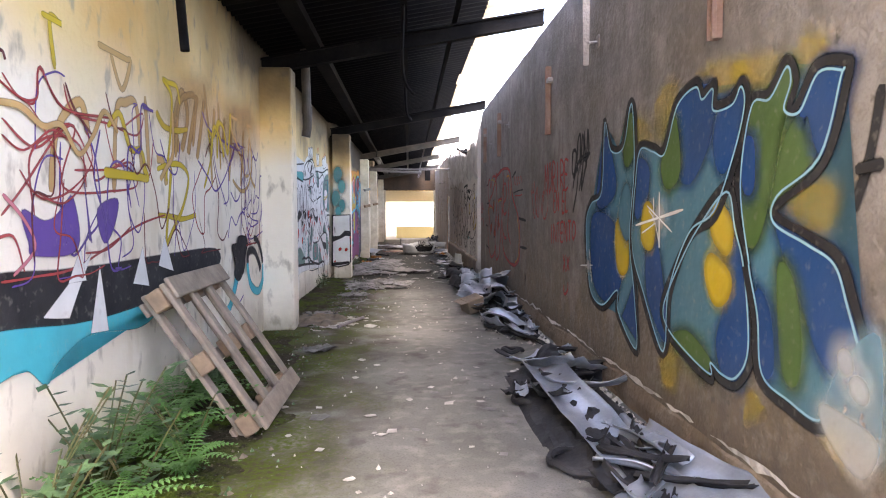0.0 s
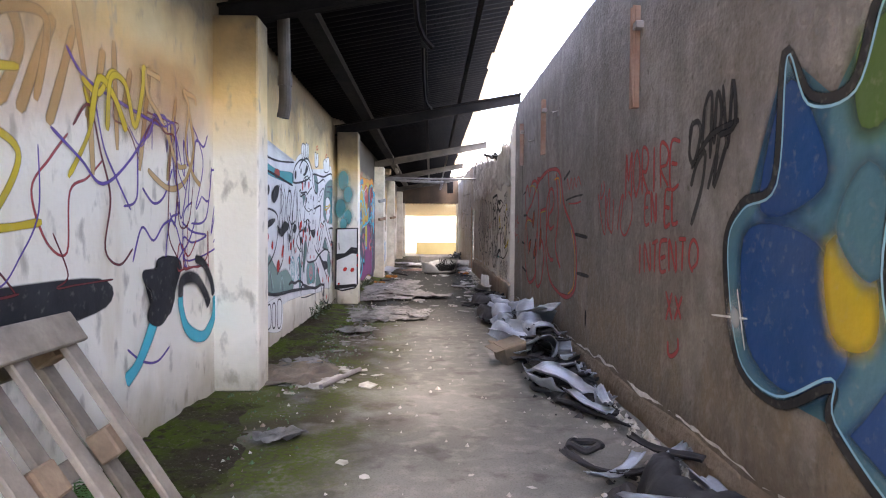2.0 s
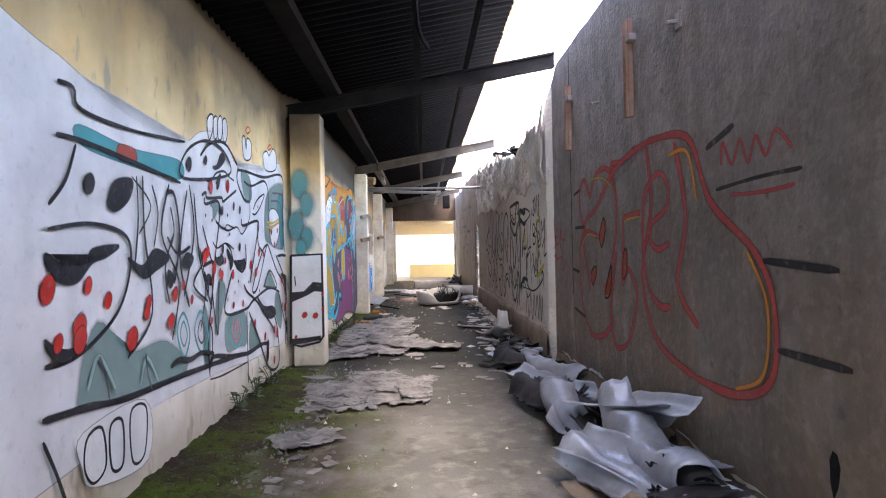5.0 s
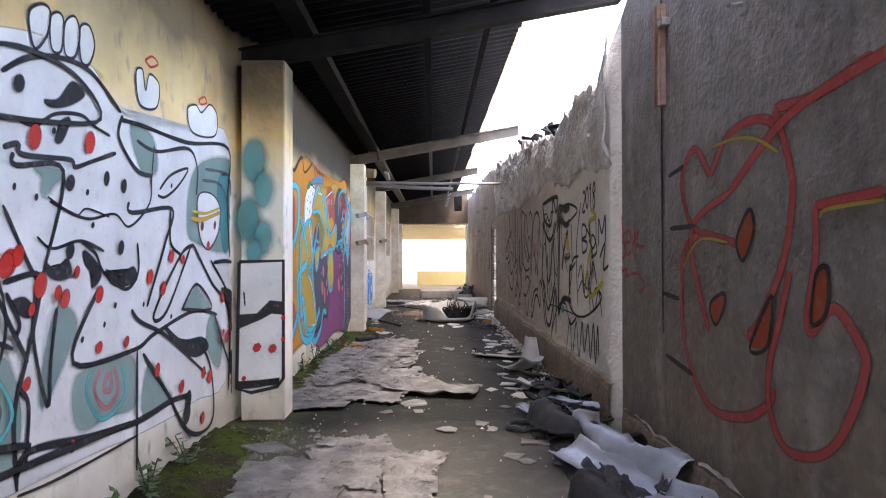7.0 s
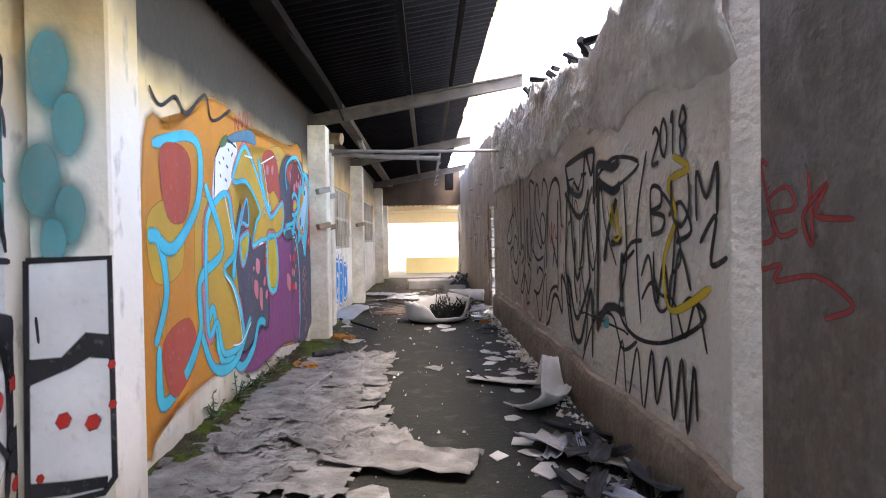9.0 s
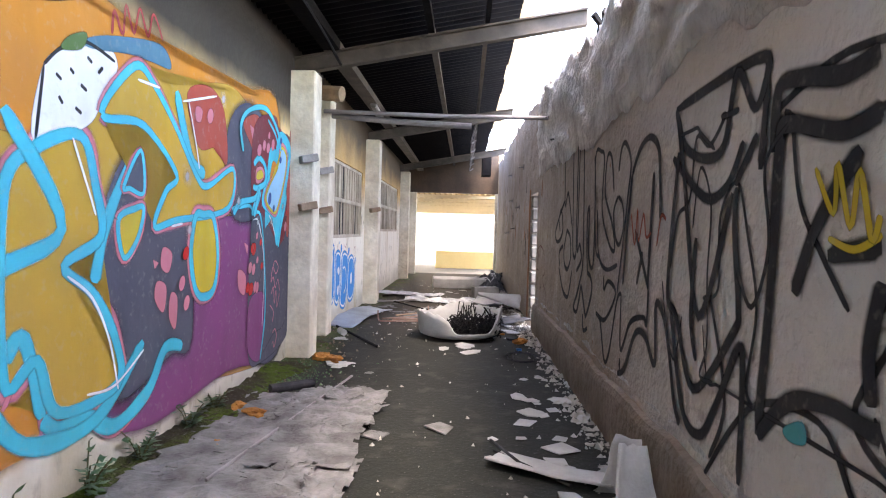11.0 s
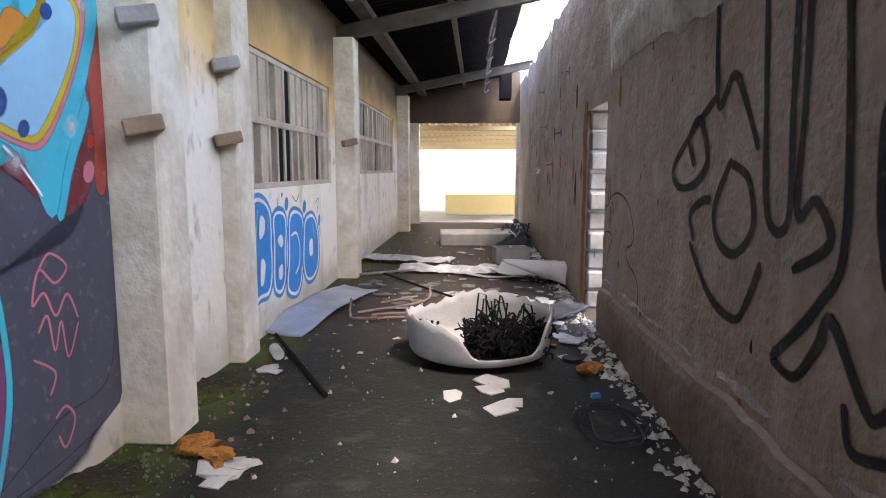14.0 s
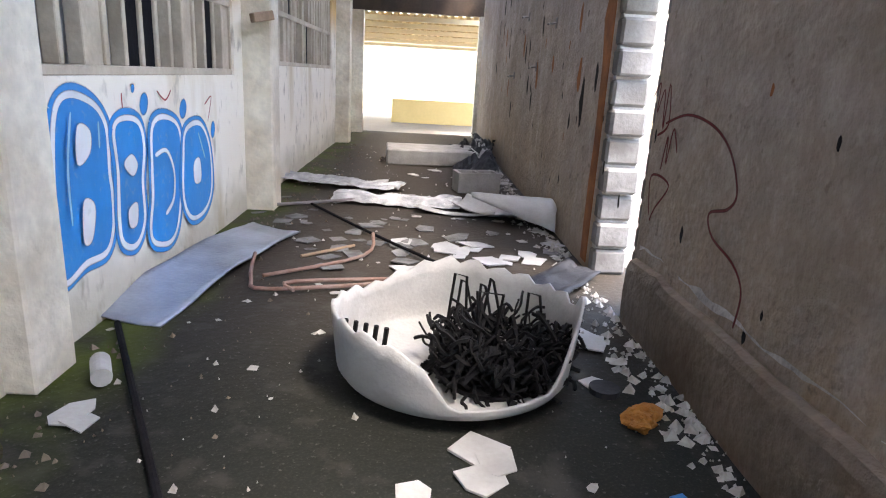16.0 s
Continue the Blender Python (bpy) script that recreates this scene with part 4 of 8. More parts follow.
spray(g, "R", "black", 0.028, 1, [(14.28, 1.74), (14.24, 1.24), (14.4, 0.93), (14.13, 0.8), (13.71, 0.82), (13.31, 0.94), (13.15, 1.04), (13.3, 1.1), (13.39, 1.06)])
spray(g, "R", "black", 0.028, 1, [(15.45, 0.3), (15.0, 0.78), (14.56, 0.87), (14.34, 0.68), (14.06, 0.77)])
spray(g, "R", "black", 0.028, 1, [(14.51, 0.39), (14.34, 0.73), (14.25, 0.37), (14.06, 0.73), (13.96, 0.39), (13.82, 0.76), (13.75, 0.48), (13.6, 0.76), (13.52, 0.46), (13.41, 0.79), (13.35, 0.44), (13.27, 0.78), (13.24, 0.53)])
spray(g, "R", "black", 0.028, 1, [(13.87, 1.89), (14.05, 1.44), (13.99, 0.89)])
spray(g, "R", "black", 0.028, 1, [(15.38, 1.15), (15.2, 0.75), (15.33, 0.48)])
spray(g, "R", "yellow", 0.04, 1, [(13.5, 1.81), (13.32, 1.73), (13.56, 1.68), (13.47, 1.5), (13.63, 1.26), (13.54, 1.02), (13.09, 1.17)])
g = graffiti("large black outlined bubble letters on rough grey wall")
spray(g, "R", "black", 0.045, 1, [(19.26, 1.75), (19.58, 1.6), (19.85, 1.42), (19.75, 1.32), (19.5, 1.34), (19.34, 1.46), (19.47, 1.66), (19.61, 1.57), (19.51, 1.43)])
spray(g, "R", "black", 0.045, 1, [(19.31, 2.2), (19.24, 1.71), (19.08, 1.82), (18.94, 1.69), (18.8, 1.49)])
spray(g, "R", "black", 0.045, 1, [(19.05, 1.46), (19.22, 1.24), (19.16, 1.09), (18.97, 1.05), (18.81, 1.18), (18.87, 1.37), (19.05, 1.44)])
spray(g, "R", "black", 0.045, 1, [(19.47, 1.05), (19.54, 1.18), (19.38, 1.26), (19.27, 1.27)])
spray(g, "R", "black", 0.045, 1, [(19.53, 1.04), (19.23, 0.82), (18.94, 0.77), (18.82, 0.87), (18.72, 1.05)])
spray(g, "R", "black", 0.045, 1, [(18.83, 2.34), (18.76, 1.68), (18.69, 1.24), (18.53, 1.23), (18.55, 1.66), (18.57, 2.27)])
spray(g, "R", "black", 0.045, 1, [(18.49, 2.24), (18.47, 1.65), (18.47, 1.26), (18.36, 1.31), (18.26, 1.18), (18.48, 1.06)])
spray(g, "R", "black", 0.045, 1, [(18.29, 2.18), (18.18, 1.24), (18.3, 0.97), (18.59, 0.71)])
spray(g, "R", "black", 0.045, 1, [(18.59, 0.71), (18.42, 0.69), (18.29, 0.83), (18.22, 0.94), (18.03, 0.74), (17.95, 0.73), (17.77, 0.94), (17.83, 1.05), (17.97, 1.08)])
spray(g, "R", "black", 0.045, 1, [(17.97, 1.08), (18.03, 1.31), (18.04, 1.56), (17.97, 1.61), (17.94, 1.22), (17.75, 1.17), (17.76, 1.74), (17.82, 2.05)])
spray(g, "R", "black", 0.045, 1, [(18.12, 0.71), (18.07, 0.58), (17.9, 0.62)])
spray(g, "R", "black", 0.035, 1, [(17.01, 1.67), (16.89, 1.61), (16.84, 1.47), (16.94, 1.34), (17.06, 1.4), (17.12, 1.57), (17.01, 1.67)])
spray(g, "R", "black", 0.035, 1, [(17.52, 1.23), (17.69, 1.33), (17.79, 2.02), (17.58, 2.05), (17.47, 1.97), (17.49, 1.59), (17.23, 1.34), (17.06, 1.3), (17.15, 1.48), (17.4, 1.71), (17.37, 1.98), (17.23, 1.96), (17.13, 1.71)])
spray(g, "R", "black", 0.035, 1, [(17.34, 0.99), (17.21, 1.07), (16.99, 1.0), (17.28, 0.78), (17.59, 0.79), (17.43, 0.75), (17.26, 0.49), (17.12, 0.57), (16.95, 0.95), (16.84, 1.02)])
spray(g, "R", "black", 0.035, 1, [(17.66, 1.6), (17.57, 1.26), (17.31, 1.15), (16.97, 1.2)])
spray(g, "R", "black", 0.035, 1, [(17.02, 1.84), (16.96, 1.99), (16.85, 2.01), (16.71, 1.87), (16.76, 1.65), (16.86, 1.29), (16.95, 1.01)])
spray(g, "R", "black", 0.035, 1, [(16.84, 1.02), (16.81, 0.65), (16.6, 0.86), (16.33, 0.93), (16.26, 0.9), (16.25, 1.1)])
spray(g, "R", "black", 0.045, 1, [(16.67, 1.79), (16.51, 1.93), (16.32, 1.97), (16.16, 1.89), (16.11, 1.71), (16.08, 1.49)])
spray(g, "R", "black", 0.045, 1, [(16.56, 1.44), (16.25, 1.1)])
spray(g, "R", "black", 0.045, 1, [(16.39, 1.31), (16.49, 1.11)])
spray(g, "R", "black", 0.045, 1, [(16.67, 1.79), (16.74, 1.47), (16.81, 1.08)])
spray(g, "R", "black", 0.045, 1, [(16.27, 1.1), (16.24, 1.52), (16.22, 1.76)])
spray(g, "R", "black", 0.045, 1, [(16.87, 0.48), (16.7, 0.55), (16.48, 0.81), (16.28, 0.83), (16.09, 0.71), (16.1, 1.03), (15.96, 0.98), (15.85, 0.79), (15.77, 0.6), (15.68, 0.51)])
spray(g, "R", "black", 0.05, 1, [(15.89, 2.04), (15.04, 2.06), (14.96, 1.95), (14.98, 1.65)])
spray(g, "R", "black", 0.05, 1, [(15.89, 2.04), (15.75, 1.84), (15.5, 1.75), (15.3, 1.78), (15.2, 2.05), (15.04, 1.88), (14.96, 1.97)])
spray(g, "R", "black", 0.05, 1, [(15.91, 1.8), (15.49, 1.58), (15.26, 1.61), (15.12, 1.77)])
spray(g, "R", "black", 0.05, 1, [(15.85, 1.99), (15.73, 1.65), (15.5, 1.05), (15.2, 1.58)])
spray(g, "R", "black", 0.05, 1, [(15.83, 1.82), (15.92, 1.14), (15.78, 1.01), (15.53, 0.72), (15.15, 1.03), (15.11, 1.15), (15.17, 1.45), (15.16, 1.6)])
spray(g, "R", "black", 0.05, 1, [(15.87, 1.06), (15.66, 0.6), (15.44, 0.54), (15.28, 0.71), (15.1, 0.98), (15.05, 0.9), (15.05, 0.48)])
spray(g, "R", "black", 0.05, 1, [(15.51, 0.85), (15.59, 1.04), (15.56, 1.4)])
spray(g, "R", "black", 0.05, 1, [(15.18, 1.61), (15.01, 1.78)])
spray(g, "R", "black", 0.07, 1, [(14.88, 1.7), (14.87, 1.91), (14.71, 1.91), (14.51, 1.87), (14.36, 1.89)])
spray(g, "R", "black", 0.07, 1, [(14.92, 0.71), (14.87, 1.26), (14.85, 1.71), (14.8, 1.78), (14.5, 1.71), (14.34, 1.74)])
spray(g, "R", "black", 0.07, 1, [(14.42, 1.65), (14.61, 1.45), (14.72, 1.23)])
spray(g, "R", "black", 0.07, 1, [(14.92, 0.71), (14.73, 0.88), (14.52, 0.93), (14.35, 0.92), (14.29, 0.92)])
spray(g, "R", "black", 0.07, 1, [(14.55, 1.36), (14.32, 1.39)])
spray(g, "R", "black", 0.07, 1, [(14.31, 1.3), (14.35, 1.12), (14.33, 0.98)])
spray(g, "R", "yellow", 0.025, 1, [(14.63, 1.62), (14.53, 1.48), (14.52, 1.62), (14.45, 1.44), (14.42, 1.59), (14.36, 1.41), (14.33, 1.47)])
spray(g, "R", "yellow", 0.025, 1, [(14.55, 1.41), (14.43, 1.38), (14.32, 1.42)])
spray(g, "R", "rust", 0.022, 2, [(16.65, 1.54), (16.55, 1.35), (16.51, 1.56), (16.47, 1.37), (16.38, 1.53), (16.32, 1.4), (16.23, 1.42)])
spray(g, "R", "rust", 0.022, 2, [(16.12, 1.35), (16.06, 1.51), (15.98, 1.49)])
fill(g, "R", "teal", 0, 2, [(14.74, 0.79), (14.64, 0.84), (14.62, 0.79), (14.7, 0.77)])
g = graffiti("thin dark red spray line and tag on wall")
spray(g, "R", "darkred", 0.014, 1, [(21.72, 1.3), (21.64, 1.37), (21.64, 1.22), (21.57, 1.34), (21.53, 1.14), (21.51, 1.37), (21.46, 1.17), (21.59, 1.1)])
spray(g, "R", "darkred", 0.014, 1, [(21.48, 0.93), (21.44, 1.11), (21.42, 0.97), (21.38, 1.15), (21.3, 1.04)])
spray(g, "R", "darkred", 0.014, 1, [(21.55, 0.67), (21.59, 0.88), (21.34, 0.87), (21.48, 0.72), (21.53, 0.64)])
spray(g, "R", "darkred", 0.014, 1, [(21.5, 1.17), (21.24, 1.23), (20.96, 1.2), (20.77, 1.11), (20.66, 0.96), (20.71, 0.88), (20.86, 0.83), (20.8, 0.74), (20.59, 0.68), (20.49, 0.59), (20.5, 0.44)])
g = graffiti("black and cyan spray bands with white spikes on pale plaster")
fill(g, "L", "black", 0, 1, [(2.53, 1.1), (3.08, 1.09), (3.52, 1.08), (3.94, 1.08), (4.49, 1.08), (5.51, 1.06), (5.58, 0.91), (4.8, 0.84), (4.27, 0.77), (3.63, 0.78), (3.21, 0.8), (2.51, 0.87)])
fill(g, "L", "cyan", 0, 2, [(2.51, 0.87), (3.21, 0.8), (3.63, 0.78), (4.22, 0.77), (4.17, 0.69), (3.91, 0.66), (3.37, 0.73), (3.05, 0.65), (2.95, 0.57), (2.79, 0.68), (2.5, 0.67)])
fill(g, "L", "white", 0, 3, [(2.95, 0.88), (3.4, 1.15), (3.16, 0.85)])
fill(g, "L", "white", 0, 3, [(3.37, 0.73), (3.48, 1.08), (3.55, 0.71)])
fill(g, "L", "white", 0, 3, [(3.89, 0.94), (4.03, 1.15), (4.11, 0.9)])
fill(g, "L", "white", 0, 3, [(3.17, 1.02), (3.29, 1.19), (3.33, 1.02)])
fill(g, "L", "white", 0, 3, [(4.28, 1.02), (4.39, 1.21), (4.53, 0.96)])
fill(g, "L", "purple", 0, 3, [(2.82, 1.38), (2.98, 1.33), (3.12, 1.37), (3.23, 1.45), (3.26, 1.19), (2.9, 1.18), (2.86, 1.24)])
fill(g, "L", "purple", 0, 3, [(3.48, 1.39), (3.71, 1.45), (3.66, 1.3), (3.54, 1.21)])
fill(g, "L", "purple", 0, 3, [(3.34, 1.57), (3.38, 1.24), (3.4, 1.21)])
spray(g, "L", "cyan", 0.09, 3, [(6.56, 0.86), (6.58, 0.76), (6.67, 0.62), (6.85, 0.53), (7.04, 0.51), (7.21, 0.62), (7.24, 0.79)])
spray(g, "L", "black", 0.09, 4, [(6.56, 0.85), (6.58, 0.95), (6.7, 0.98), (6.87, 0.95), (7.03, 0.83), (7.11, 0.73)])
spray(g, "L", "black", 0.07, 4, [(6.83, 1.11), (7.01, 1.06), (7.16, 0.92), (7.21, 0.8)])
fill(g, "L", "black", 0, 3, [(6.22, 1.13), (6.57, 1.1), (6.48, 0.92), (6.38, 0.76), (6.21, 0.88)])
g = graffiti("jagged purple line lettering on cream plaster wall")
spray(g, "L", "purple", 0.016, 2, [(6.49, 2.1), (6.54, 1.8), (6.51, 1.97), (6.65, 1.7), (6.64, 1.96), (6.72, 1.78), (6.72, 2.12), (7.01, 1.86), (6.86, 1.49), (6.98, 1.58)])
spray(g, "L", "purple", 0.016, 2, [(6.42, 2.04), (6.47, 1.74), (6.52, 1.61)])
spray(g, "L", "purple", 0.016, 2, [(6.98, 1.58), (7.13, 1.56), (7.19, 1.82), (7.07, 1.42), (6.77, 1.37)])
spray(g, "L", "purple", 0.016, 2, [(7.19, 1.8), (7.33, 1.76), (7.17, 1.28), (7.41, 1.71), (7.41, 1.4), (7.22, 1.22)])
spray(g, "L", "purple", 0.016, 2, [(6.6, 1.38), (6.79, 1.31), (7.07, 1.28), (6.79, 1.23), (6.63, 1.27), (6.65, 1.11), (6.96, 1.12), (7.31, 1.18)])
spray(g, "L", "purple", 0.016, 2, [(6.4, 1.44), (6.48, 1.36), (6.53, 1.52), (6.6, 1.41), (6.74, 1.76), (6.71, 1.46)])
spray(g, "L", "purple", 0.016, 2, [(7.49, 0.88), (7.48, 0.72), (7.29, 0.63)])
g = graffiti("yellow sprayed loops on cream plaster wall")
spray(g, "L", "yellow", 0.045, 2, [(4.31, 2.06), (4.44, 1.98), (4.67, 1.98), (4.9, 2.02)])
spray(g, "L", "yellow", 0.04, 2, [(4.3, 1.67), (4.51, 1.72), (4.75, 1.73), (4.89, 1.64), (4.75, 1.41), (4.46, 1.18), (4.42, 1.11)])
spray(g, "L", "yellow", 0.04, 2, [(4.55, 1.7), (4.51, 1.53), (4.45, 1.3), (4.41, 1.11)])
spray(g, "L", "yellow", 0.04, 2, [(4.29, 1.36), (4.5, 1.35), (4.75, 1.33), (5.04, 1.36)])
spray(g, "L", "yellow", 0.03, 2, [(5.39, 2.05), (5.45, 1.86), (5.25, 1.58)])
spray(g, "L", "ochre", 0.07, 1, [(4.72, 1.83), (4.64, 2.05), (4.8, 2.28), (4.91, 2.12), (4.77, 1.84)])
spray(g, "L", "ochre", 0.07, 1, [(5.15, 2.32), (5.01, 2.06), (4.9, 1.83)])
spray(g, "L", "ochre", 0.06, 1, [(5.31, 2.32), (5.2, 2.04), (5.1, 1.81)])
spray(g, "L", "ochre", 0.06, 1, [(5.58, 2.29), (5.52, 2.07), (5.42, 1.89)])
spray(g, "L", "ochre", 0.06, 1, [(5.88, 2.26), (5.8, 2.02)])
spray(g, "L", "ochre", 0.07, 1, [(4.3, 1.74), (4.4, 1.73), (4.46, 1.57)])
spray(g, "L", "purple", 0.02, 3, [(5.24, 2.21), (5.42, 2.09), (5.87, 2.03), (6.37, 1.99)])
spray(g, "L", "purple", 0.018, 3, [(5.11, 1.8), (5.35, 1.68), (5.56, 1.57), (5.87, 1.74), (6.14, 2.0)])
spray(g, "L", "purple", 0.016, 3, [(5.49, 2.0), (5.57, 1.77), (5.7, 1.61), (5.86, 1.44)])
spray(g, "L", "red", 0.012, 3, [(2.72, 1.96), (2.83, 1.88), (2.96, 1.9), (2.99, 2.04), (3.18, 1.89), (3.57, 1.91)])
spray(g, "L", "red", 0.012, 3, [(2.7, 1.7), (2.85, 1.65), (3.08, 1.77), (3.27, 1.7), (3.37, 1.57), (3.15, 1.42), (2.92, 1.47)])
spray(g, "L", "red", 0.012, 3, [(2.81, 1.56), (2.96, 1.44), (3.2, 1.48), (3.43, 1.64), (3.39, 1.81)])
spray(g, "L", "darkred", 0.018, 3, [(3.2, 2.02), (3.28, 1.9), (3.45, 1.79)])
spray(g, "L", "pink", 0.02, 3, [(2.69, 1.45), (2.83, 1.34), (2.9, 1.21), (2.74, 1.1)])
fill(g, "L", "orange", 0, 1, [(4.63, 2.08), (5.18, 2.37), (5.35, 2.01), (4.9, 1.84), (4.71, 1.78)], soft=0.22, thin=0.3)
fill(g, "L", "orange", 0, 1.1, [(5.49, 2.27), (6.15, 2.36), (6.95, 2.36), (6.81, 2.01), (5.63, 1.96)], soft=0.22, thin=0.3)
fill(g, "L", "ochre", 0, 1.2, [(4.37, 2.15), (4.77, 2.35), (5.43, 2.48), (5.17, 2.25), (4.51, 2.05)], soft=0.22, thin=0.3)
fill(g, "L", "orange", 0, 1.3, [(5.9, 2.18), (6.12, 2.34), (6.78, 2.45), (6.49, 2.14), (5.95, 1.99)], soft=0.22, thin=0.3)
fill(g, "L", "black", 0, 5, [(6.01, 1.07), (6.18, 1.07), (6.21, 1.13), (6.52, 1.12), (6.41, 0.96), (6.45, 0.85), (6.25, 0.71), (6.06, 0.77), (6.12, 0.92), (6.01, 1.01)])
spray(g, "L", "cyan", 0.1, 4, [(6.15, 0.75), (6.06, 0.64), (5.92, 0.51), (5.78, 0.45)])
spray(g, "L", "purple", 0.016, 4, [(5.8, 0.63), (5.99, 0.52), (6.19, 0.48), (6.37, 0.54)])
spray(g, "L", "purple", 0.016, 4, [(7.43, 0.88), (7.43, 0.73), (7.28, 0.65)])
g = graffiti("looping red, brown and pink spray lines on cream plaster")
spray(g, "L", "red", 0.014, 2, [(2.62, 1.96), (2.83, 1.88), (2.95, 1.88), (3.0, 2.05), (3.18, 1.89), (3.71, 1.92)])
spray(g, "L", "red", 0.014, 2, [(2.71, 1.77), (2.94, 1.67), (3.23, 1.82), (3.43, 1.64), (3.49, 1.55), (3.83, 1.7)])
spray(g, "L", "red", 0.014, 2, [(3.19, 2.01), (3.28, 1.88), (3.64, 1.88), (4.0, 1.86), (4.09, 2.01), (3.77, 1.86)])
spray(g, "L", "red", 0.014, 2, [(2.68, 1.36), (2.84, 1.49), (3.12, 1.75), (3.28, 1.8), (3.15, 1.5), (3.61, 1.49)])
spray(g, "L", "red", 0.014, 2, [(2.91, 1.36), (2.89, 1.62), (3.07, 1.74), (3.32, 1.72), (3.37, 1.51)])
spray(g, "L", "red", 0.014, 2, [(3.26, 1.59), (3.62, 1.62), (3.9, 1.68), (3.97, 1.54), (3.54, 1.49)])
spray(g, "L", "red", 0.014, 2, [(2.66, 1.08), (2.9, 1.08), (3.28, 1.1), (3.96, 1.29), (4.41, 1.36)])
spray(g, "L", "red", 0.014, 2, [(3.34, 1.16), (3.59, 1.17), (3.88, 1.29)])
spray(g, "L", "red", 0.014, 2, [(2.6, 1.25), (2.75, 1.27), (2.82, 1.11)])
spray(g, "L", "ochre", 0.05, 1, [(3.68, 1.49), (3.74, 1.96), (3.86, 2.04), (4.01, 2.04), (4.06, 1.65)])
spray(g, "L", "ochre", 0.05, 1, [(3.05, 1.47), (3.12, 1.78), (3.34, 1.95), (3.41, 1.79)])
spray(g, "L", "ochre", 0.05, 1, [(4.64, 1.78), (4.73, 2.16), (4.91, 2.28), (5.1, 2.27), (5.01, 1.9)])
spray(g, "L", "ochre", 0.05, 1, [(5.31, 2.45), (5.43, 1.99), (5.47, 1.61)])
spray(g, "L", "ochre", 0.05, 1, [(5.69, 2.37), (5.72, 1.77)])
spray(g, "L", "ochre", 0.05, 1, [(6.13, 2.35), (5.98, 1.68)])
spray(g, "L", "ochre", 0.05, 1, [(6.52, 2.24), (6.37, 1.65)])
spray(g, "L", "ochre", 0.05, 1, [(4.14, 2.13), (4.17, 1.66)])
g = graffiti("white graffiti mural with black outlines and red dots")
fill(g, "L", "white", 0, 1, [(7.7, 2.3), (8.5, 2.34), (9.2, 2.2), (10.06, 2.16), (10.44, 2.3), (10.75, 2.36), (11.1, 2.34), (11.35, 2.18), (12.1, 2.2), (13.18, 2.32), (13.18, 0.5), (12.4, 0.36), (11.7, 0.36), (10.9, 0.42), (9.6, 0.46), (7.7, 0.5)])
fill(g, "L", "sage", 0, 1.6, [(11.04, 0.83), (11.5, 0.82), (11.54, 0.55), (11.26, 0.56), (11.0, 0.56), (10.94, 0.73)], soft=0.04, thin=0.6)
fill(g, "L", "sage", 0, 1.6, [(10.82, 1.16), (10.96, 1.08), (10.86, 0.91), (10.71, 0.74), (10.72, 0.93)], soft=0.04, thin=0.6)
fill(g, "L", "sage", 0, 1.6, [(11.72, 0.74), (11.95, 0.54), (12.02, 0.46), (11.65, 0.46)], soft=0.04, thin=0.6)
fill(g, "L", "sage", 0, 1.6, [(10.66, 1.78), (10.85, 1.78), (10.78, 1.72), (10.71, 1.67), (10.71, 1.75)], soft=0.04, thin=0.6)
fill(g, "L", "sage", 0, 1.6, [(12.19, 1.04), (12.44, 1.18), (12.72, 1.0)], soft=0.04, thin=0.6)
fill(g, "L", "sage", 0, 1.6, [(11.49, 2.13), (11.75, 2.11), (11.81, 1.93), (11.62, 1.9)], soft=0.04, thin=0.6)
fill(g, "L", "sage", 0, 1.6, [(12.74, 0.93), (12.97, 0.77), (12.91, 0.51), (12.66, 0.72)], soft=0.04, thin=0.6)
fill(g, "L", "sage", 0, 1.6, [(12.44, 2.02), (13.18, 2.18), (13.18, 1.79), (13.1, 1.45), (12.49, 1.49), (12.29, 1.6)], soft=0.04, thin=0.6)
fill(g, "L", "teal", 0, 1.7, [(12.9, 1.95), (13.18, 2.03), (13.18, 1.55), (13.03, 1.45)], soft=0.04, thin=0.6)
fill(g, "L", "sage", 0, 1.6, [(10.45, 0.98), (10.55, 0.82), (10.55, 0.61), (10.45, 0.55)], soft=0.04, thin=0.6)
fill(g, "L", "teal", 0, 1.6, [(8.8, 2.03), (9.33, 2.0), (10.04, 2.03), (10.03, 1.91), (9.32, 1.91), (8.83, 1.94)])
fill(g, "L", "redpaint", 0, 1.7, [(9.2, 2.0), (9.38, 2.0), (9.38, 1.93), (9.19, 1.93)])
fill(g, "L", "sage", 0, 1.6, [(8.75, 0.73), (8.93, 1.04), (9.27, 0.83), (9.76, 0.82), (10.07, 0.57), (8.9, 0.64)], soft=0.04, thin=0.6)
spray(g, "L", "pink", 0.022, 2, [(11.19, 0.82), (11.12, 0.72), (11.23, 0.6), (11.35, 0.67), (11.31, 0.8)])
spray(g, "L", "teal", 0.022, 2, [(11.09, 0.83), (11.05, 0.71), (11.2, 0.55), (11.43, 0.62), (11.39, 0.8)])
spray(g, "L", "pink", 0.022, 2, [(11.24, 0.78), (11.21, 0.7), (11.28, 0.69), (11.27, 0.79)])
spray(g, "L", "black", 0.028, 3, [(10.44, 2.13), (10.61, 2.24), (10.85, 2.31), (11.09, 2.31), (11.37, 2.18)])
spray(g, "L", "black", 0.019, 3, [(10.54, 1.96), (10.65, 1.96), (10.79, 2.04), (10.99, 2.08), (11.11, 2.05), (11.26, 2.03)])
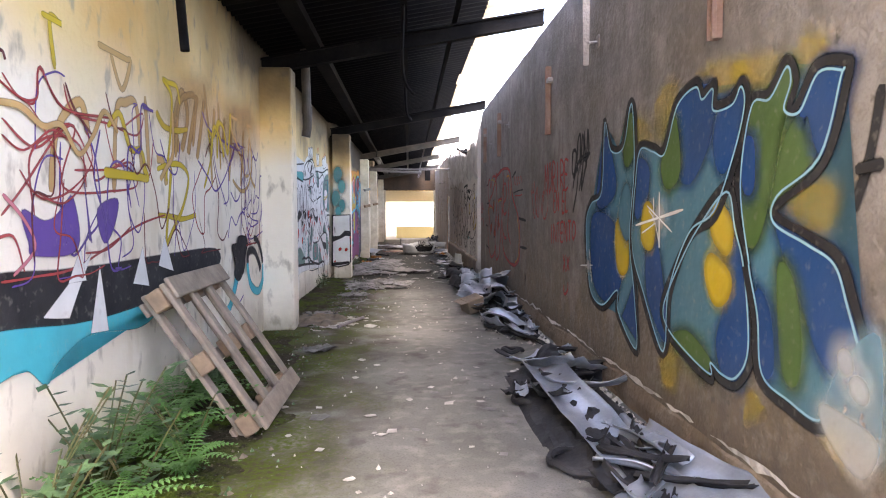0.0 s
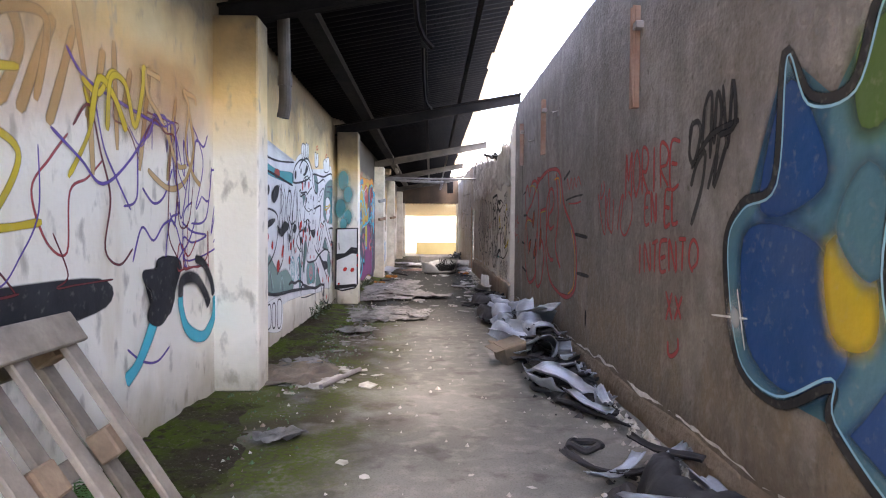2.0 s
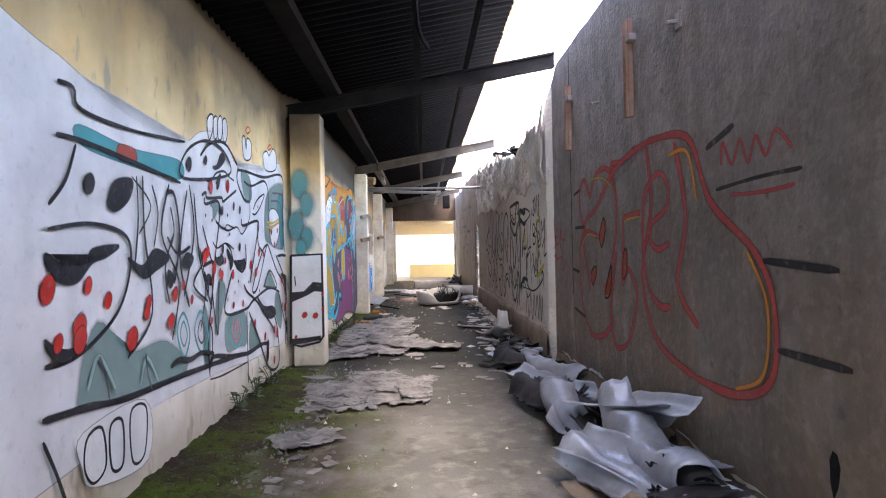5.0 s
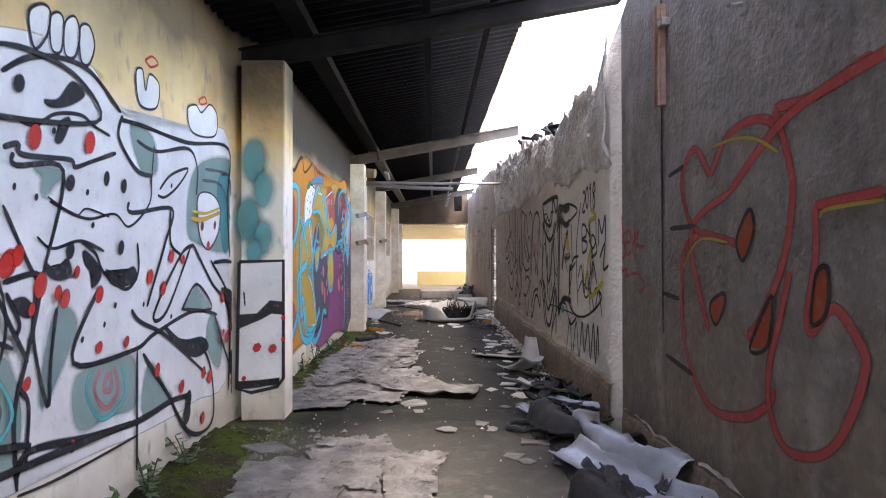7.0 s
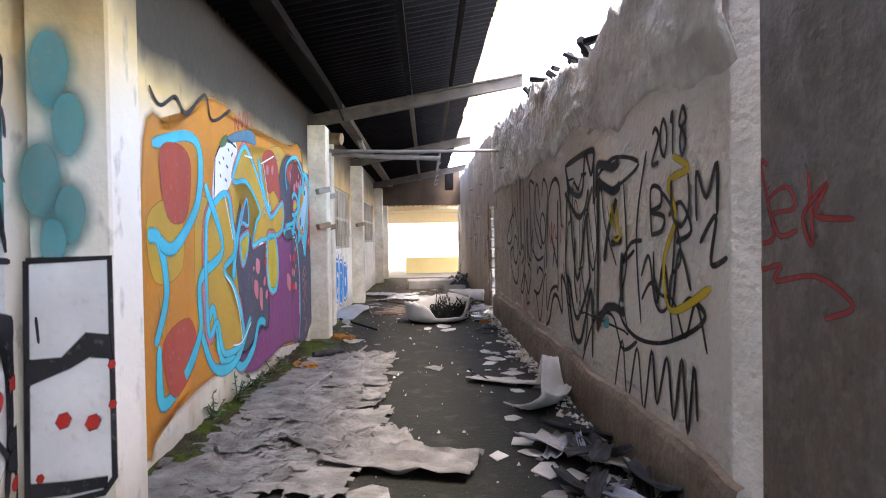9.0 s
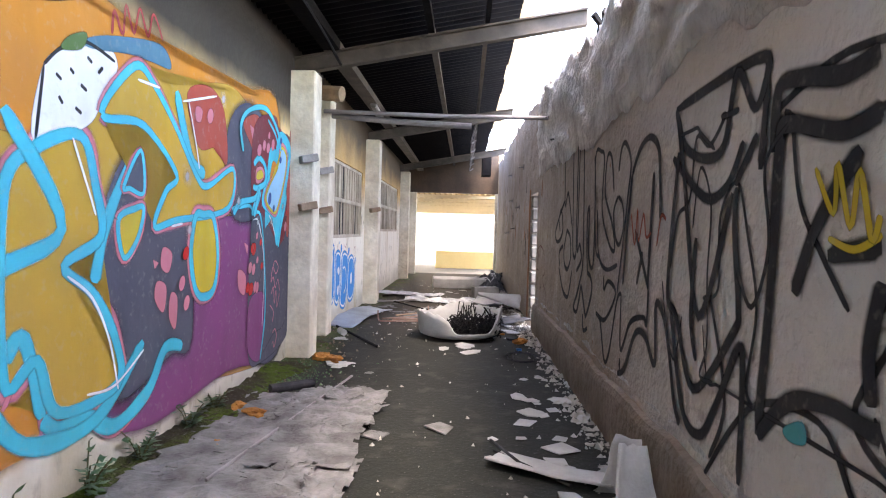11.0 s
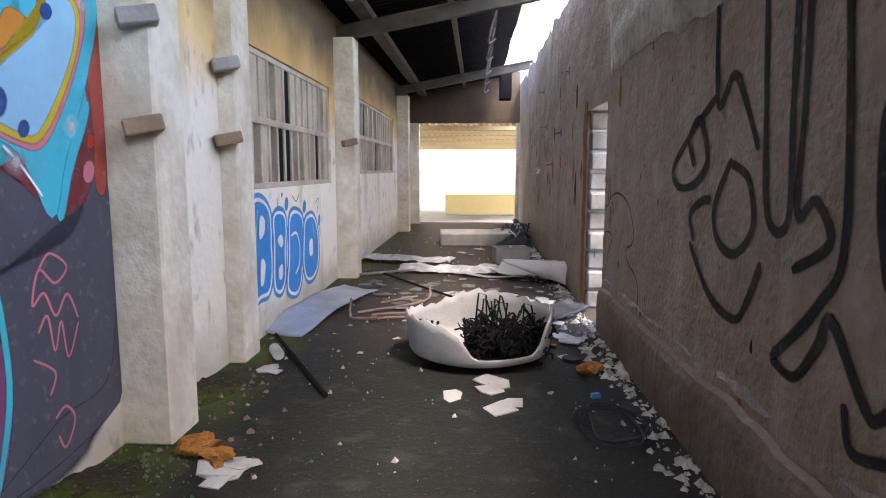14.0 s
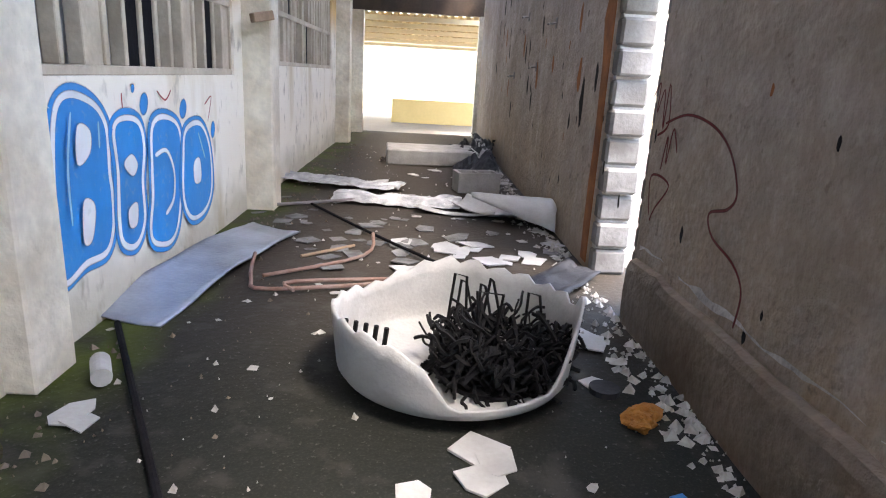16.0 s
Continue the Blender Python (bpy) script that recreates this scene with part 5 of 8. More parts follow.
spray(g, "L", "black", 0.024, 3, [(10.45, 1.83), (10.54, 1.86), (10.57, 1.82), (10.9, 1.85), (10.94, 1.82), (11.09, 1.87), (11.32, 1.95)])
fill(g, "L", "black", 0, 3, [(10.71, 2.08), (10.81, 2.11), (10.92, 2.22), (11.02, 2.19), (10.9, 2.11), (10.77, 2.07)])
fill(g, "L", "black", 0, 3, [(10.79, 1.92), (10.83, 2.01), (10.9, 2.04), (10.84, 1.93)])
spray(g, "L", "black", 0.024, 3, [(10.51, 1.82), (10.53, 1.77), (10.85, 1.79), (10.72, 1.36), (10.66, 1.3), (10.45, 1.6)])
spray(g, "L", "black", 0.016, 3, [(10.75, 1.64), (11.04, 1.58), (11.31, 1.62), (11.47, 1.56), (11.71, 1.71), (11.74, 1.88), (11.77, 2.07)])
spray(g, "L", "black", 0.028, 3, [(11.39, 2.17), (11.35, 2.04), (11.55, 1.89), (11.74, 1.88)])
spray(g, "L", "black", 0.028, 3, [(11.37, 2.14), (11.62, 2.16), (12.28, 2.18), (13.13, 2.28), (13.1, 1.83), (13.17, 1.38)])
spray(g, "L", "black", 0.024, 3, [(11.55, 2.06), (11.81, 2.04), (12.3, 2.14), (12.46, 2.02), (12.44, 1.83)])
spray(g, "L", "black", 0.019, 3, [(11.85, 1.81), (12.01, 1.92), (12.29, 2.0), (12.12, 1.86), (11.93, 1.77), (11.82, 1.77)])
spray(g, "L", "black", 0.028, 3, [(11.46, 1.7), (11.5, 1.64), (12.03, 1.7), (11.93, 1.48), (11.77, 1.23), (11.68, 1.09)])
spray(g, "L", "black", 0.028, 3, [(12.01, 1.69), (12.01, 1.48), (12.17, 1.4)])
spray(g, "L", "black", 0.021, 3, [(10.99, 1.47), (11.12, 1.41), (11.2, 1.31), (11.43, 1.21), (11.57, 1.3), (11.56, 1.47)])
fill(g, "L", "black", 0, 3, [(10.73, 1.36), (10.79, 1.33), (10.88, 1.38), (10.91, 1.31), (10.81, 1.29), (10.74, 1.32)])
fill(g, "L", "black", 0, 3, [(11.22, 1.32), (11.37, 1.28), (11.51, 1.33), (11.55, 1.26), (11.4, 1.23), (11.28, 1.25)])
fill(g, "L", "black", 0, 3, [(11.92, 0.95), (12.19, 0.82), (12.55, 0.79), (12.68, 0.7), (12.44, 0.67), (12.15, 0.77)])
fill(g, "L", "black", 0, 3, [(10.51, 1.21), (10.58, 1.22), (10.63, 1.18), (10.61, 1.14), (10.53, 1.17)])
fill(g, "L", "black", 0, 3, [(11.02, 1.42), (11.13, 1.36), (11.17, 1.29), (11.09, 1.24), (11.11, 1.31), (11.04, 1.35)])
spray(g, "L", "black", 0.028, 3, [(12.39, 1.47), (12.17, 1.4), (11.77, 1.04), (11.95, 1.04), (12.33, 1.45)])
spray(g, "L", "black", 0.028, 3, [(12.39, 1.47), (12.74, 1.19), (13.13, 0.93), (13.13, 0.28)])
spray(g, "L", "black", 0.028, 3, [(10.45, 1.29), (10.66, 1.32), (10.68, 1.23), (10.59, 0.95), (10.52, 0.74), (10.54, 0.43)])
spray(g, "L", "black", 0.024, 3, [(10.47, 1.25), (10.55, 1.12), (10.52, 1.06)])
spray(g, "L", "black", 0.024, 3, [(10.66, 1.28), (10.64, 1.04), (10.74, 0.73), (10.76, 0.93), (10.8, 1.16)])
spray(g, "L", "black", 0.028, 3, [(11.15, 1.23), (10.93, 0.89), (11.53, 0.86), (11.79, 0.92), (12.39, 1.0), (12.87, 0.93)])
spray(g, "L", "black", 0.028, 3, [(11.49, 1.09), (11.6, 1.01), (11.93, 0.89), (12.39, 0.64), (12.63, 0.51)])
spray(g, "L", "black", 0.032, 3, [(11.63, 0.82), (11.93, 0.54), (12.29, 0.18), (12.61, 0.09), (12.79, 0.18), (12.72, 0.54), (12.49, 0.78)])
spray(g, "L", "black", 0.024, 3, [(11.56, 0.85), (11.56, 0.52), (11.56, 0.16)])
spray(g, "L", "black", 0.040, 3, [(10.53, 0.48), (10.62, 0.57), (11.05, 0.5), (11.56, 0.44), (12.02, 0.45), (12.31, 0.42)])
spray(g, "L", "black", 0.016, 3, [(10.54, 0.41), (10.86, 0.38), (11.56, 0.36)])
spray(g, "L", "black", 0.024, 3, [(10.55, 0.85), (10.61, 0.76), (10.59, 0.5)])
spray(g, "L", "black", 0.032, 3, [(12.72, 1.36), (13.16, 1.03), (13.18, 0.68), (13.13, 0.28)])
spray(g, "L", "black", 0.024, 3, [(12.19, 1.03), (12.45, 1.19), (12.74, 0.99), (12.19, 1.03)])
spray(g, "L", "black", 0.016, 3, [(10.66, 1.48), (10.77, 1.43), (10.99, 1.47), (11.2, 1.42)])
spray(g, "L", "black", 0.011, 3, [(10.73, 1.66), (10.94, 1.59), (11.04, 1.63), (11.25, 1.6)])
blot(g, "L", "black", 0.035, 4, (10.54, 2.11))
blot(g, "L", "black", 0.035, 4, (10.9, 1.74))
blot(g, "L", "black", 0.035, 4, (11.22, 1.8))
blot(g, "L", "black", 0.035, 4, (11.4, 1.78))
blot(g, "L", "black", 0.035, 4, (10.9, 1.42))
blot(g, "L", "black", 0.035, 4, (11.37, 1.44))
blot(g, "L", "black", 0.014, 4, (11.09, 1.55))
blot(g, "L", "black", 0.014, 4, (11.31, 1.13))
blot(g, "L", "black", 0.014, 4, (11.63, 1.11))
blot(g, "L", "black", 0.014, 4, (12.01, 1.0))
blot(g, "L", "black", 0.014, 4, (12.29, 0.74))
blot(g, "L", "black", 0.014, 4, (11.0, 0.99))
blot(g, "L", "black", 0.014, 4, (11.2, 1.04))
blot(g, "L", "black", 0.014, 4, (10.77, 1.96))
blot(g, "L", "black", 0.014, 4, (11.04, 1.71))
blot(g, "L", "black", 0.014, 4, (10.65, 1.65))
blot(g, "L", "black", 0.014, 4, (12.01, 1.85))
blot(g, "L", "black", 0.014, 4, (10.51, 1.68))
blot(g, "L", "black", 0.06, 4, (12.29, 0.39))
blot(g, "L", "black", 0.06, 4, (12.27, 0.3))
blot(g, "L", "scarlet", 0.05, 4, (10.48, 1.37))
blot(g, "L", "scarlet", 0.05, 4, (10.68, 1.27))
blot(g, "L", "scarlet", 0.05, 4, (10.64, 1.91))
blot(g, "L", "scarlet", 0.05, 4, (11.06, 1.96))
blot(g, "L", "scarlet", 0.038, 4, (10.86, 1.2))
blot(g, "L", "scarlet", 0.038, 4, (11.15, 1.2))
blot(g, "L", "scarlet", 0.038, 4, (11.89, 1.19))
blot(g, "L", "scarlet", 0.038, 4, (12.01, 1.39))
blot(g, "L", "scarlet", 0.038, 4, (11.81, 0.69))
blot(g, "L", "scarlet", 0.038, 4, (12.18, 0.51))
blot(g, "L", "scarlet", 0.038, 4, (12.57, 0.53))
blot(g, "L", "scarlet", 0.038, 4, (12.55, 0.2))
blot(g, "L", "scarlet", 0.038, 4, (11.71, 1.27))
blot(g, "L", "scarlet", 0.026, 4, (11.15, 0.93))
blot(g, "L", "scarlet", 0.026, 4, (11.43, 0.92))
blot(g, "L", "scarlet", 0.026, 4, (12.99, 0.77))
blot(g, "L", "scarlet", 0.026, 4, (10.59, 0.86))
blot(g, "L", "scarlet", 0.026, 4, (10.95, 1.32))
blot(g, "L", "scarlet", 0.026, 4, (12.97, 1.06))
blot(g, "L", "scarlet", 0.026, 4, (10.92, 0.5))
blot(g, "L", "scarlet", 0.026, 4, (12.19, 1.37))
blot(g, "L", "scarlet", 0.026, 4, (10.62, 1.17))
spray(g, "L", "black", 0.011, 4, [(12.44, 1.81), (12.69, 1.87), (12.91, 1.79), (12.89, 1.59), (12.67, 1.44), (12.49, 1.53)], True)
fill(g, "L", "white", 0, 3, [(12.47, 1.81), (12.69, 1.86), (12.89, 1.78), (12.86, 1.59), (12.67, 1.46), (12.51, 1.54)])
spray(g, "L", "gold", 0.03, 5, [(12.33, 1.66), (12.54, 1.66), (12.91, 1.74)])
spray(g, "L", "yellow", 0.02, 5, [(12.35, 1.71), (12.6, 1.71), (12.89, 1.77)])
blot(g, "L", "scarlet", 0.03, 5, (12.53, 1.61))
blot(g, "L", "scarlet", 0.03, 5, (12.79, 1.63))
blot(g, "L", "scarlet", 0.03, 5, (12.65, 1.47))
blot(g, "L", "black", 0.016, 6, (12.53, 1.61))
blot(g, "L", "black", 0.016, 6, (12.79, 1.63))
spray(g, "L", "slate", 0.02, 2, [(12.6, 2.04), (13.1, 2.06), (13.18, 1.89)])
spray(g, "L", "slate", 0.02, 2, [(12.54, 1.95), (12.96, 1.95), (13.17, 1.69)])
spray(g, "L", "black", 0.024, 3, [(10.09, 1.92), (10.14, 2.11), (10.53, 2.26), (10.96, 2.25), (11.11, 2.07)], True)
spray(g, "L", "black", 0.024, 3, [(8.61, 2.2), (8.74, 2.2), (8.81, 2.11), (9.34, 2.11), (10.12, 2.18)])
spray(g, "L", "black", 0.028, 3, [(8.59, 1.95), (8.92, 1.95), (10.03, 1.88)])
spray(g, "L", "black", 0.024, 3, [(8.75, 1.93), (8.66, 1.75), (8.52, 1.62)])
blot(g, "L", "black", 0.05, 4, (8.86, 1.75))
blot(g, "L", "black", 0.05, 4, (10.19, 2.03))
fill(g, "L", "black", 0, 3, [(9.12, 1.79), (9.32, 1.82), (9.28, 1.71), (9.13, 1.63), (9.04, 1.66)])
spray(g, "L", "black", 0.024, 3, [(8.51, 1.51), (8.89, 1.55), (9.24, 1.49), (9.27, 1.3), (9.11, 1.07), (8.74, 0.91), (8.47, 0.9)])
fill(g, "L", "black", 0, 3, [(8.49, 1.4), (8.63, 1.34), (8.82, 1.35), (8.88, 1.42), (9.15, 1.44), (9.01, 1.38), (8.87, 1.35), (8.73, 1.26), (8.57, 1.28)])
fill(g, "L", "black", 0, 3, [(9.25, 1.37), (9.43, 1.32), (9.6, 1.42), (9.81, 1.36), (9.61, 1.29), (9.43, 1.25)])
blot(g, "L", "scarlet", 0.06, 4, (8.5, 1.24))
blot(g, "L", "scarlet", 0.06, 4, (8.75, 1.04))
blot(g, "L", "scarlet", 0.06, 4, (8.75, 0.98))
blot(g, "L", "scarlet", 0.06, 4, (9.28, 0.91))
blot(g, "L", "scarlet", 0.04, 4, (9.47, 1.04))
blot(g, "L", "scarlet", 0.04, 4, (8.83, 1.24))
blot(g, "L", "scarlet", 0.04, 4, (9.02, 1.15))
blot(g, "L", "scarlet", 0.04, 4, (8.57, 0.99))
blot(g, "L", "scarlet", 0.04, 4, (9.5, 1.1))
blot(g, "L", "scarlet", 0.04, 4, (10.53, 1.4))
fill(g, "L", "black", 0, 3, [(8.47, 1.02), (8.6, 0.95), (8.8, 0.95), (8.59, 0.9)])
spray(g, "L", "black", 0.024, 3, [(9.45, 1.86), (9.46, 1.51), (9.54, 1.03), (9.22, 0.81)])
spray(g, "L", "black", 0.024, 3, [(9.83, 1.85), (9.7, 1.52), (9.96, 1.19), (9.83, 0.82)])
spray(g, "L", "black", 0.016, 3, [(9.31, 1.84), (9.55, 1.69), (9.39, 1.51)])
spray(g, "L", "sage", 0.03, 2, [(8.81, 0.72), (8.92, 0.87), (9.08, 0.67)])
spray(g, "L", "sage", 0.03, 2, [(9.37, 0.62), (9.46, 0.77), (9.61, 0.6)])
spray(g, "L", "black", 0.040, 3, [(8.44, 0.67), (8.81, 0.64), (9.2, 0.59), (10.1, 0.55), (11.47, 0.46)])
fill(g, "L", "white", 0, 2, [(8.76, 0.52), (9.42, 0.52), (9.44, 0.17), (8.86, 0.23), (8.75, 0.36)])
spray(g, "L", "black", 0.018, 3, [(8.79, 0.49), (8.93, 0.5), (8.96, 0.3), (8.84, 0.25), (8.76, 0.35)], True)
spray(g, "L", "black", 0.018, 3, [(9.01, 0.48), (9.14, 0.48), (9.14, 0.25), (9.02, 0.26)], True)
spray(g, "L", "black", 0.018, 3, [(9.24, 0.5), (9.43, 0.48), (9.4, 0.22), (9.25, 0.22)], True)
spray(g, "L", "black", 0.02, 3, [(9.37, 1.85), (9.38, 1.6), (9.33, 1.34)])
spray(g, "L", "black", 0.018, 3, [(9.57, 1.82), (9.65, 1.65), (9.58, 1.43)])
spray(g, "L", "black", 0.02, 3, [(9.88, 1.52), (9.74, 1.29), (9.8, 1.06)])
spray(g, "L", "black", 0.024, 3, [(10.18, 1.88), (10.25, 1.53), (10.04, 1.09)])
spray(g, "L", "slate", 0.018, 3, [(8.92, 0.87), (8.97, 0.77), (9.01, 0.63)])
spray(g, "L", "slate", 0.018, 3, [(9.44, 0.8), (9.46, 0.67), (9.52, 0.56)])
spray(g, "L", "black", 0.02, 3, [(10.36, 1.43), (10.46, 1.12), (10.34, 0.81)])
spray(g, "L", "black", 0.024, 3, [(8.44, 0.58), (8.55, 0.37), (8.6, 0.2), (8.44, 0.19)])
spray(g, "L", "black", 0.03, 4, [(12.76, 1.34), (12.99, 1.35), (13.18, 1.34)])
fill(g, "L", "black", 0, 4, [(12.93, 1.13), (13.18, 1.09), (13.18, 0.98), (13.18, 0.91), (13.18, 0.77), (13.18, 0.8), (13.18, 0.9), (13.09, 1.04)])
spray(g, "L", "black", 0.03, 4, [(12.77, 0.95), (12.97, 0.68), (13.18, 0.41), (13.18, 0.24)])
blot(g, "L", "scarlet", 0.045, 5, (13.07, 0.73))
blot(g, "L", "scarlet", 0.045, 5, (12.68, 0.48))
blot(g, "L", "scarlet", 0.03, 5, (13.18, 0.35))
blot(g, "L", "scarlet", 0.03, 5, (13.18, 0.8))
blot(g, "L", "scarlet", 0.03, 5, (12.97, 1.05))
blot(g, "L", "black", 0.05, 5, (13.18, 0.55))
blot(g, "L", "black", 0.05, 5, (13.18, 0.46))
spray(g, "L", "black", 0.03, 3, [(9.78, 1.79), (9.91, 1.78), (9.98, 1.51), (9.88, 1.19)])
spray(g, "L", "black", 0.028, 3, [(10.13, 1.84), (9.98, 1.37), (10.13, 1.01)])
spray(g, "L", "black", 0.028, 3, [(10.26, 1.83), (10.35, 1.36), (10.59, 0.95)])
spray(g, "L", "black", 0.024, 3, [(10.4, 1.3), (10.22, 1.16), (10.5, 1.02)])
spray(g, "L", "black", 0.024, 3, [(9.78, 1.5), (9.94, 1.39), (10.17, 1.44)])
spray(g, "L", "black", 0.02, 3, [(9.84, 1.7), (9.89, 1.55), (9.83, 1.43)])
spray(g, "L", "teal", 0.022, 2, [(9.91, 0.86), (10.02, 0.98), (10.13, 0.82), (10.02, 0.67)], True)
spray(g, "L", "teal", 0.018, 2.2, [(9.96, 0.84), (10.02, 0.92), (10.08, 0.82), (10.02, 0.75)], True)
spray(g, "L", "teal", 0.022, 2, [(10.22, 0.82), (10.35, 0.96), (10.5, 0.76), (10.35, 0.65)], True)
spray(g, "L", "slate", 0.016, 2.2, [(10.28, 0.8), (10.35, 0.89), (10.43, 0.78), (10.35, 0.72)], True)
fill(g, "L", "black", 0, 4, [(10.09, 1.39), (10.22, 1.36), (10.14, 1.29), (10.02, 1.31)])
fill(g, "L", "black", 0, 4, [(9.78, 1.28), (9.87, 1.23), (9.82, 1.17), (9.78, 1.19)])
spray(g, "L", "black", 0.04, 4, [(9.78, 0.65), (9.94, 0.67), (10.13, 0.64), (10.35, 0.65), (10.61, 0.6)])
blot(g, "L", "scarlet", 0.045, 5, (9.81, 0.95))
blot(g, "L", "scarlet", 0.045, 5, (10.45, 1.36))
blot(g, "L", "scarlet", 0.045, 5, (9.88, 1.12))
blot(g, "L", "scarlet", 0.03, 5, (10.79, 1.23))
blot(g, "L", "scarlet", 0.03, 5, (10.17, 1.06))
blot(g, "L", "scarlet", 0.03, 5, (10.02, 1.17))
g = graffiti("small white bubble names with dark outline on cream wall")
letter(g, "L", "white", 0.014, 1, [(10.61, 2.44), (10.69, 2.5), (10.75, 2.49), (10.73, 2.38), (10.65, 2.29), (10.61, 2.36)])
letter(g, "L", "white", 0.014, 1, [(10.75, 2.46), (10.81, 2.51), (10.85, 2.48), (10.83, 2.34), (10.76, 2.33)])
letter(g, "L", "white", 0.014, 1, [(10.86, 2.48), (10.94, 2.54), (10.98, 2.47), (10.94, 2.35), (10.86, 2.34)])
letter(g, "L", "white", 0.014, 1, [(10.98, 2.5), (11.06, 2.54), (11.11, 2.46), (11.06, 2.35), (10.99, 2.35)])
letter(g, "L", "white", 0.014, 1, [(11.54, 2.45), (11.62, 2.49), (11.66, 2.38), (11.71, 2.49), (11.84, 2.46), (11.8, 2.31), (11.59, 2.28)])
letter(g, "L", "white", 0.014, 1, [(12.28, 2.41), (12.43, 2.48), (12.54, 2.45), (12.71, 2.55), (12.86, 2.5), (12.81, 2.33), (12.38, 2.27)])
spray(g, "L", "scarlet", 0.015, 1, [(11.66, 2.56), (11.75, 2.61), (11.83, 2.59), (11.73, 2.54), (11.66, 2.56)])
spray(g, "L", "scarlet", 0.015, 1, [(12.49, 2.53), (12.6, 2.58), (12.65, 2.55), (12.54, 2.51), (12.49, 2.53)])
g = graffiti("white and teal graffiti wrapping a concrete pillar")
for a, z, r in ((-1.5, 2.2, 0.16), (-1.42, 1.95, 0.13), (-1.55, 1.7, 0.16), (-1.42, 1.55, 0.12), (-1.5, 1.42, 0.1)):
    fill(g, "P", "teal", 0, 1 + z * 0.1, [(a + 0.5 * r * math.cos(i), z + r * math.sin(i)) for i in range(6)], soft=0.08, thin=0.6)
letter(g, "P", "white", 0.03, 2, [(-1.62, 1.34), (-1.25, 1.35), (-1.25, 0.9), (-1.25, 0.36), (-1.30, 0.29), (-1.52, 0.24), (-1.64, 0.27)])
fill(g, "P", "black", 0, 5, [(-1.63, 0.89), (-1.47, 0.9), (-1.36, 1.01), (-1.26, 1.0), (-1.25, 0.9), (-1.35, 0.91), (-1.44, 0.86), (-1.63, 0.78)])
fill(g, "P", "black", 0, 5, [(-1.63, 0.33), (-1.45, 0.34), (-1.28, 0.36), (-1.29, 0.32), (-1.45, 0.29), (-1.63, 0.27)])
blot(g, "P", "scarlet", 0.035, 6, (-1.34, 0.61))
blot(g, "P", "scarlet", 0.035, 6, (-1.47, 0.62))
blot(g, "P", "scarlet", 0.02, 6, (-1.25, 0.87))
blot(g, "P", "scarlet", 0.02, 6, (-1.25, 0.69))
blot(g, "P", "scarlet", 0.02, 6, (-1.58, 0.36))
spray(g, "P", "black", 0.015, 6, [(-1.58, 1.09), (-1.57, 0.97)])
g = graffiti("orange, cyan and purple graffiti mural on plaster wall")
fill(g, "L", "orange", 0, 1, [(14.27, 2.03), (14.63, 2.17), (15.34, 2.5), (15.86, 2.52), (16.48, 2.47), (17.86, 2.51), (18.8, 2.46), (18.61, 0.43), (17.05, 0.35), (15.69, 0.39), (15.04, 0.37), (14.34, 0.26), (14.18, 0.22)], soft=0.1)
fill(g, "L", "gold", 0, 1, [(15.05, 1.67), (15.41, 1.75), (15.77, 1.88), (16.2, 2.31), (16.62, 2.28), (17.51, 2.49), (18.0, 2.42), (18.79, 2.13), (19.0, 0.24), (16.68, 0.31), (15.58, 0.44), (15.43, 0.76), (15.05, 0.71)])
fill(g, "L", "purple2", 0, 2, [(16.95, 0.6), (16.97, 1.31), (18.19, 1.47), (18.86, 1.52), (18.98, 0.21), (17.61, 0.25), (16.47, 0.18), (15.94, 0.33), (16.4, 0.38), (16.67, 0.57)], soft=0.09)
fill(g, "L", "slate", 0, 2, [(15.85, 1.08), (16.02, 1.59), (16.36, 1.95), (16.5, 1.73), (16.65, 1.49), (16.89, 1.39), (16.95, 0.6), (16.67, 0.57), (16.1, 0.43), (15.96, 0.86)], soft=0.09)
fill(g, "L", "slate", 0, 3, [(18.19, 1.45), (18.82, 1.52), (18.98, 0.24), (18.26, 0.21), (18.34, 0.88)], soft=0.09)
fill(g, "L", "slate", 0, 3, [(17.65, 1.53), (17.58, 2.15), (18.0, 2.42), (18.53, 2.26), (18.64, 1.78), (18.19, 1.5)], soft=0.09)
fill(g, "L", "redpaint", 0, 3, [(16.86, 2.28), (17.21, 2.4), (17.47, 2.27), (17.54, 1.88), (17.32, 1.98), (17.04, 1.95)])
fill(g, "L", "redpaint", 0, 4, [(17.88, 2.27), (18.21, 2.38), (18.48, 2.2), (18.39, 1.92), (18.02, 2.13)])
glow_letter(g, "L", "gold", 0.07, 3, [(15.22, 1.5), (15.41, 1.72), (15.73, 1.82), (15.85, 1.58), (15.9, 1.32), (15.61, 1.18), (15.83, 1.03), (16.04, 0.76), (16.07, 0.5), (15.58, 0.48), (15.43, 0.76), (15.23, 0.71)])
glow_letter(g, "L", "gold", 0.05, 4, [(15.89, 1.96), (16.2, 2.29), (16.42, 2.23), (16.71, 2.01), (17.0, 1.74), (17.19, 1.68), (17.66, 1.85), (17.56, 1.53), (16.72, 1.42), (16.44, 1.38), (16.57, 1.6), (16.71, 1.72), (16.3, 1.97)])
glow_letter(g, "L", "yellow", 0.06, 5, [(17.12, 1.47), (17.29, 1.45), (17.38, 1.17), (17.32, 0.92), (17.14, 0.87), (17.0, 0.95), (16.93, 1.19), (16.99, 1.45)])
glow_letter(g, "L", "yellow", 0.04, 5, [(16.05, 1.41), (16.22, 1.48), (16.31, 1.48), (16.25, 1.31), (16.11, 1.2)])
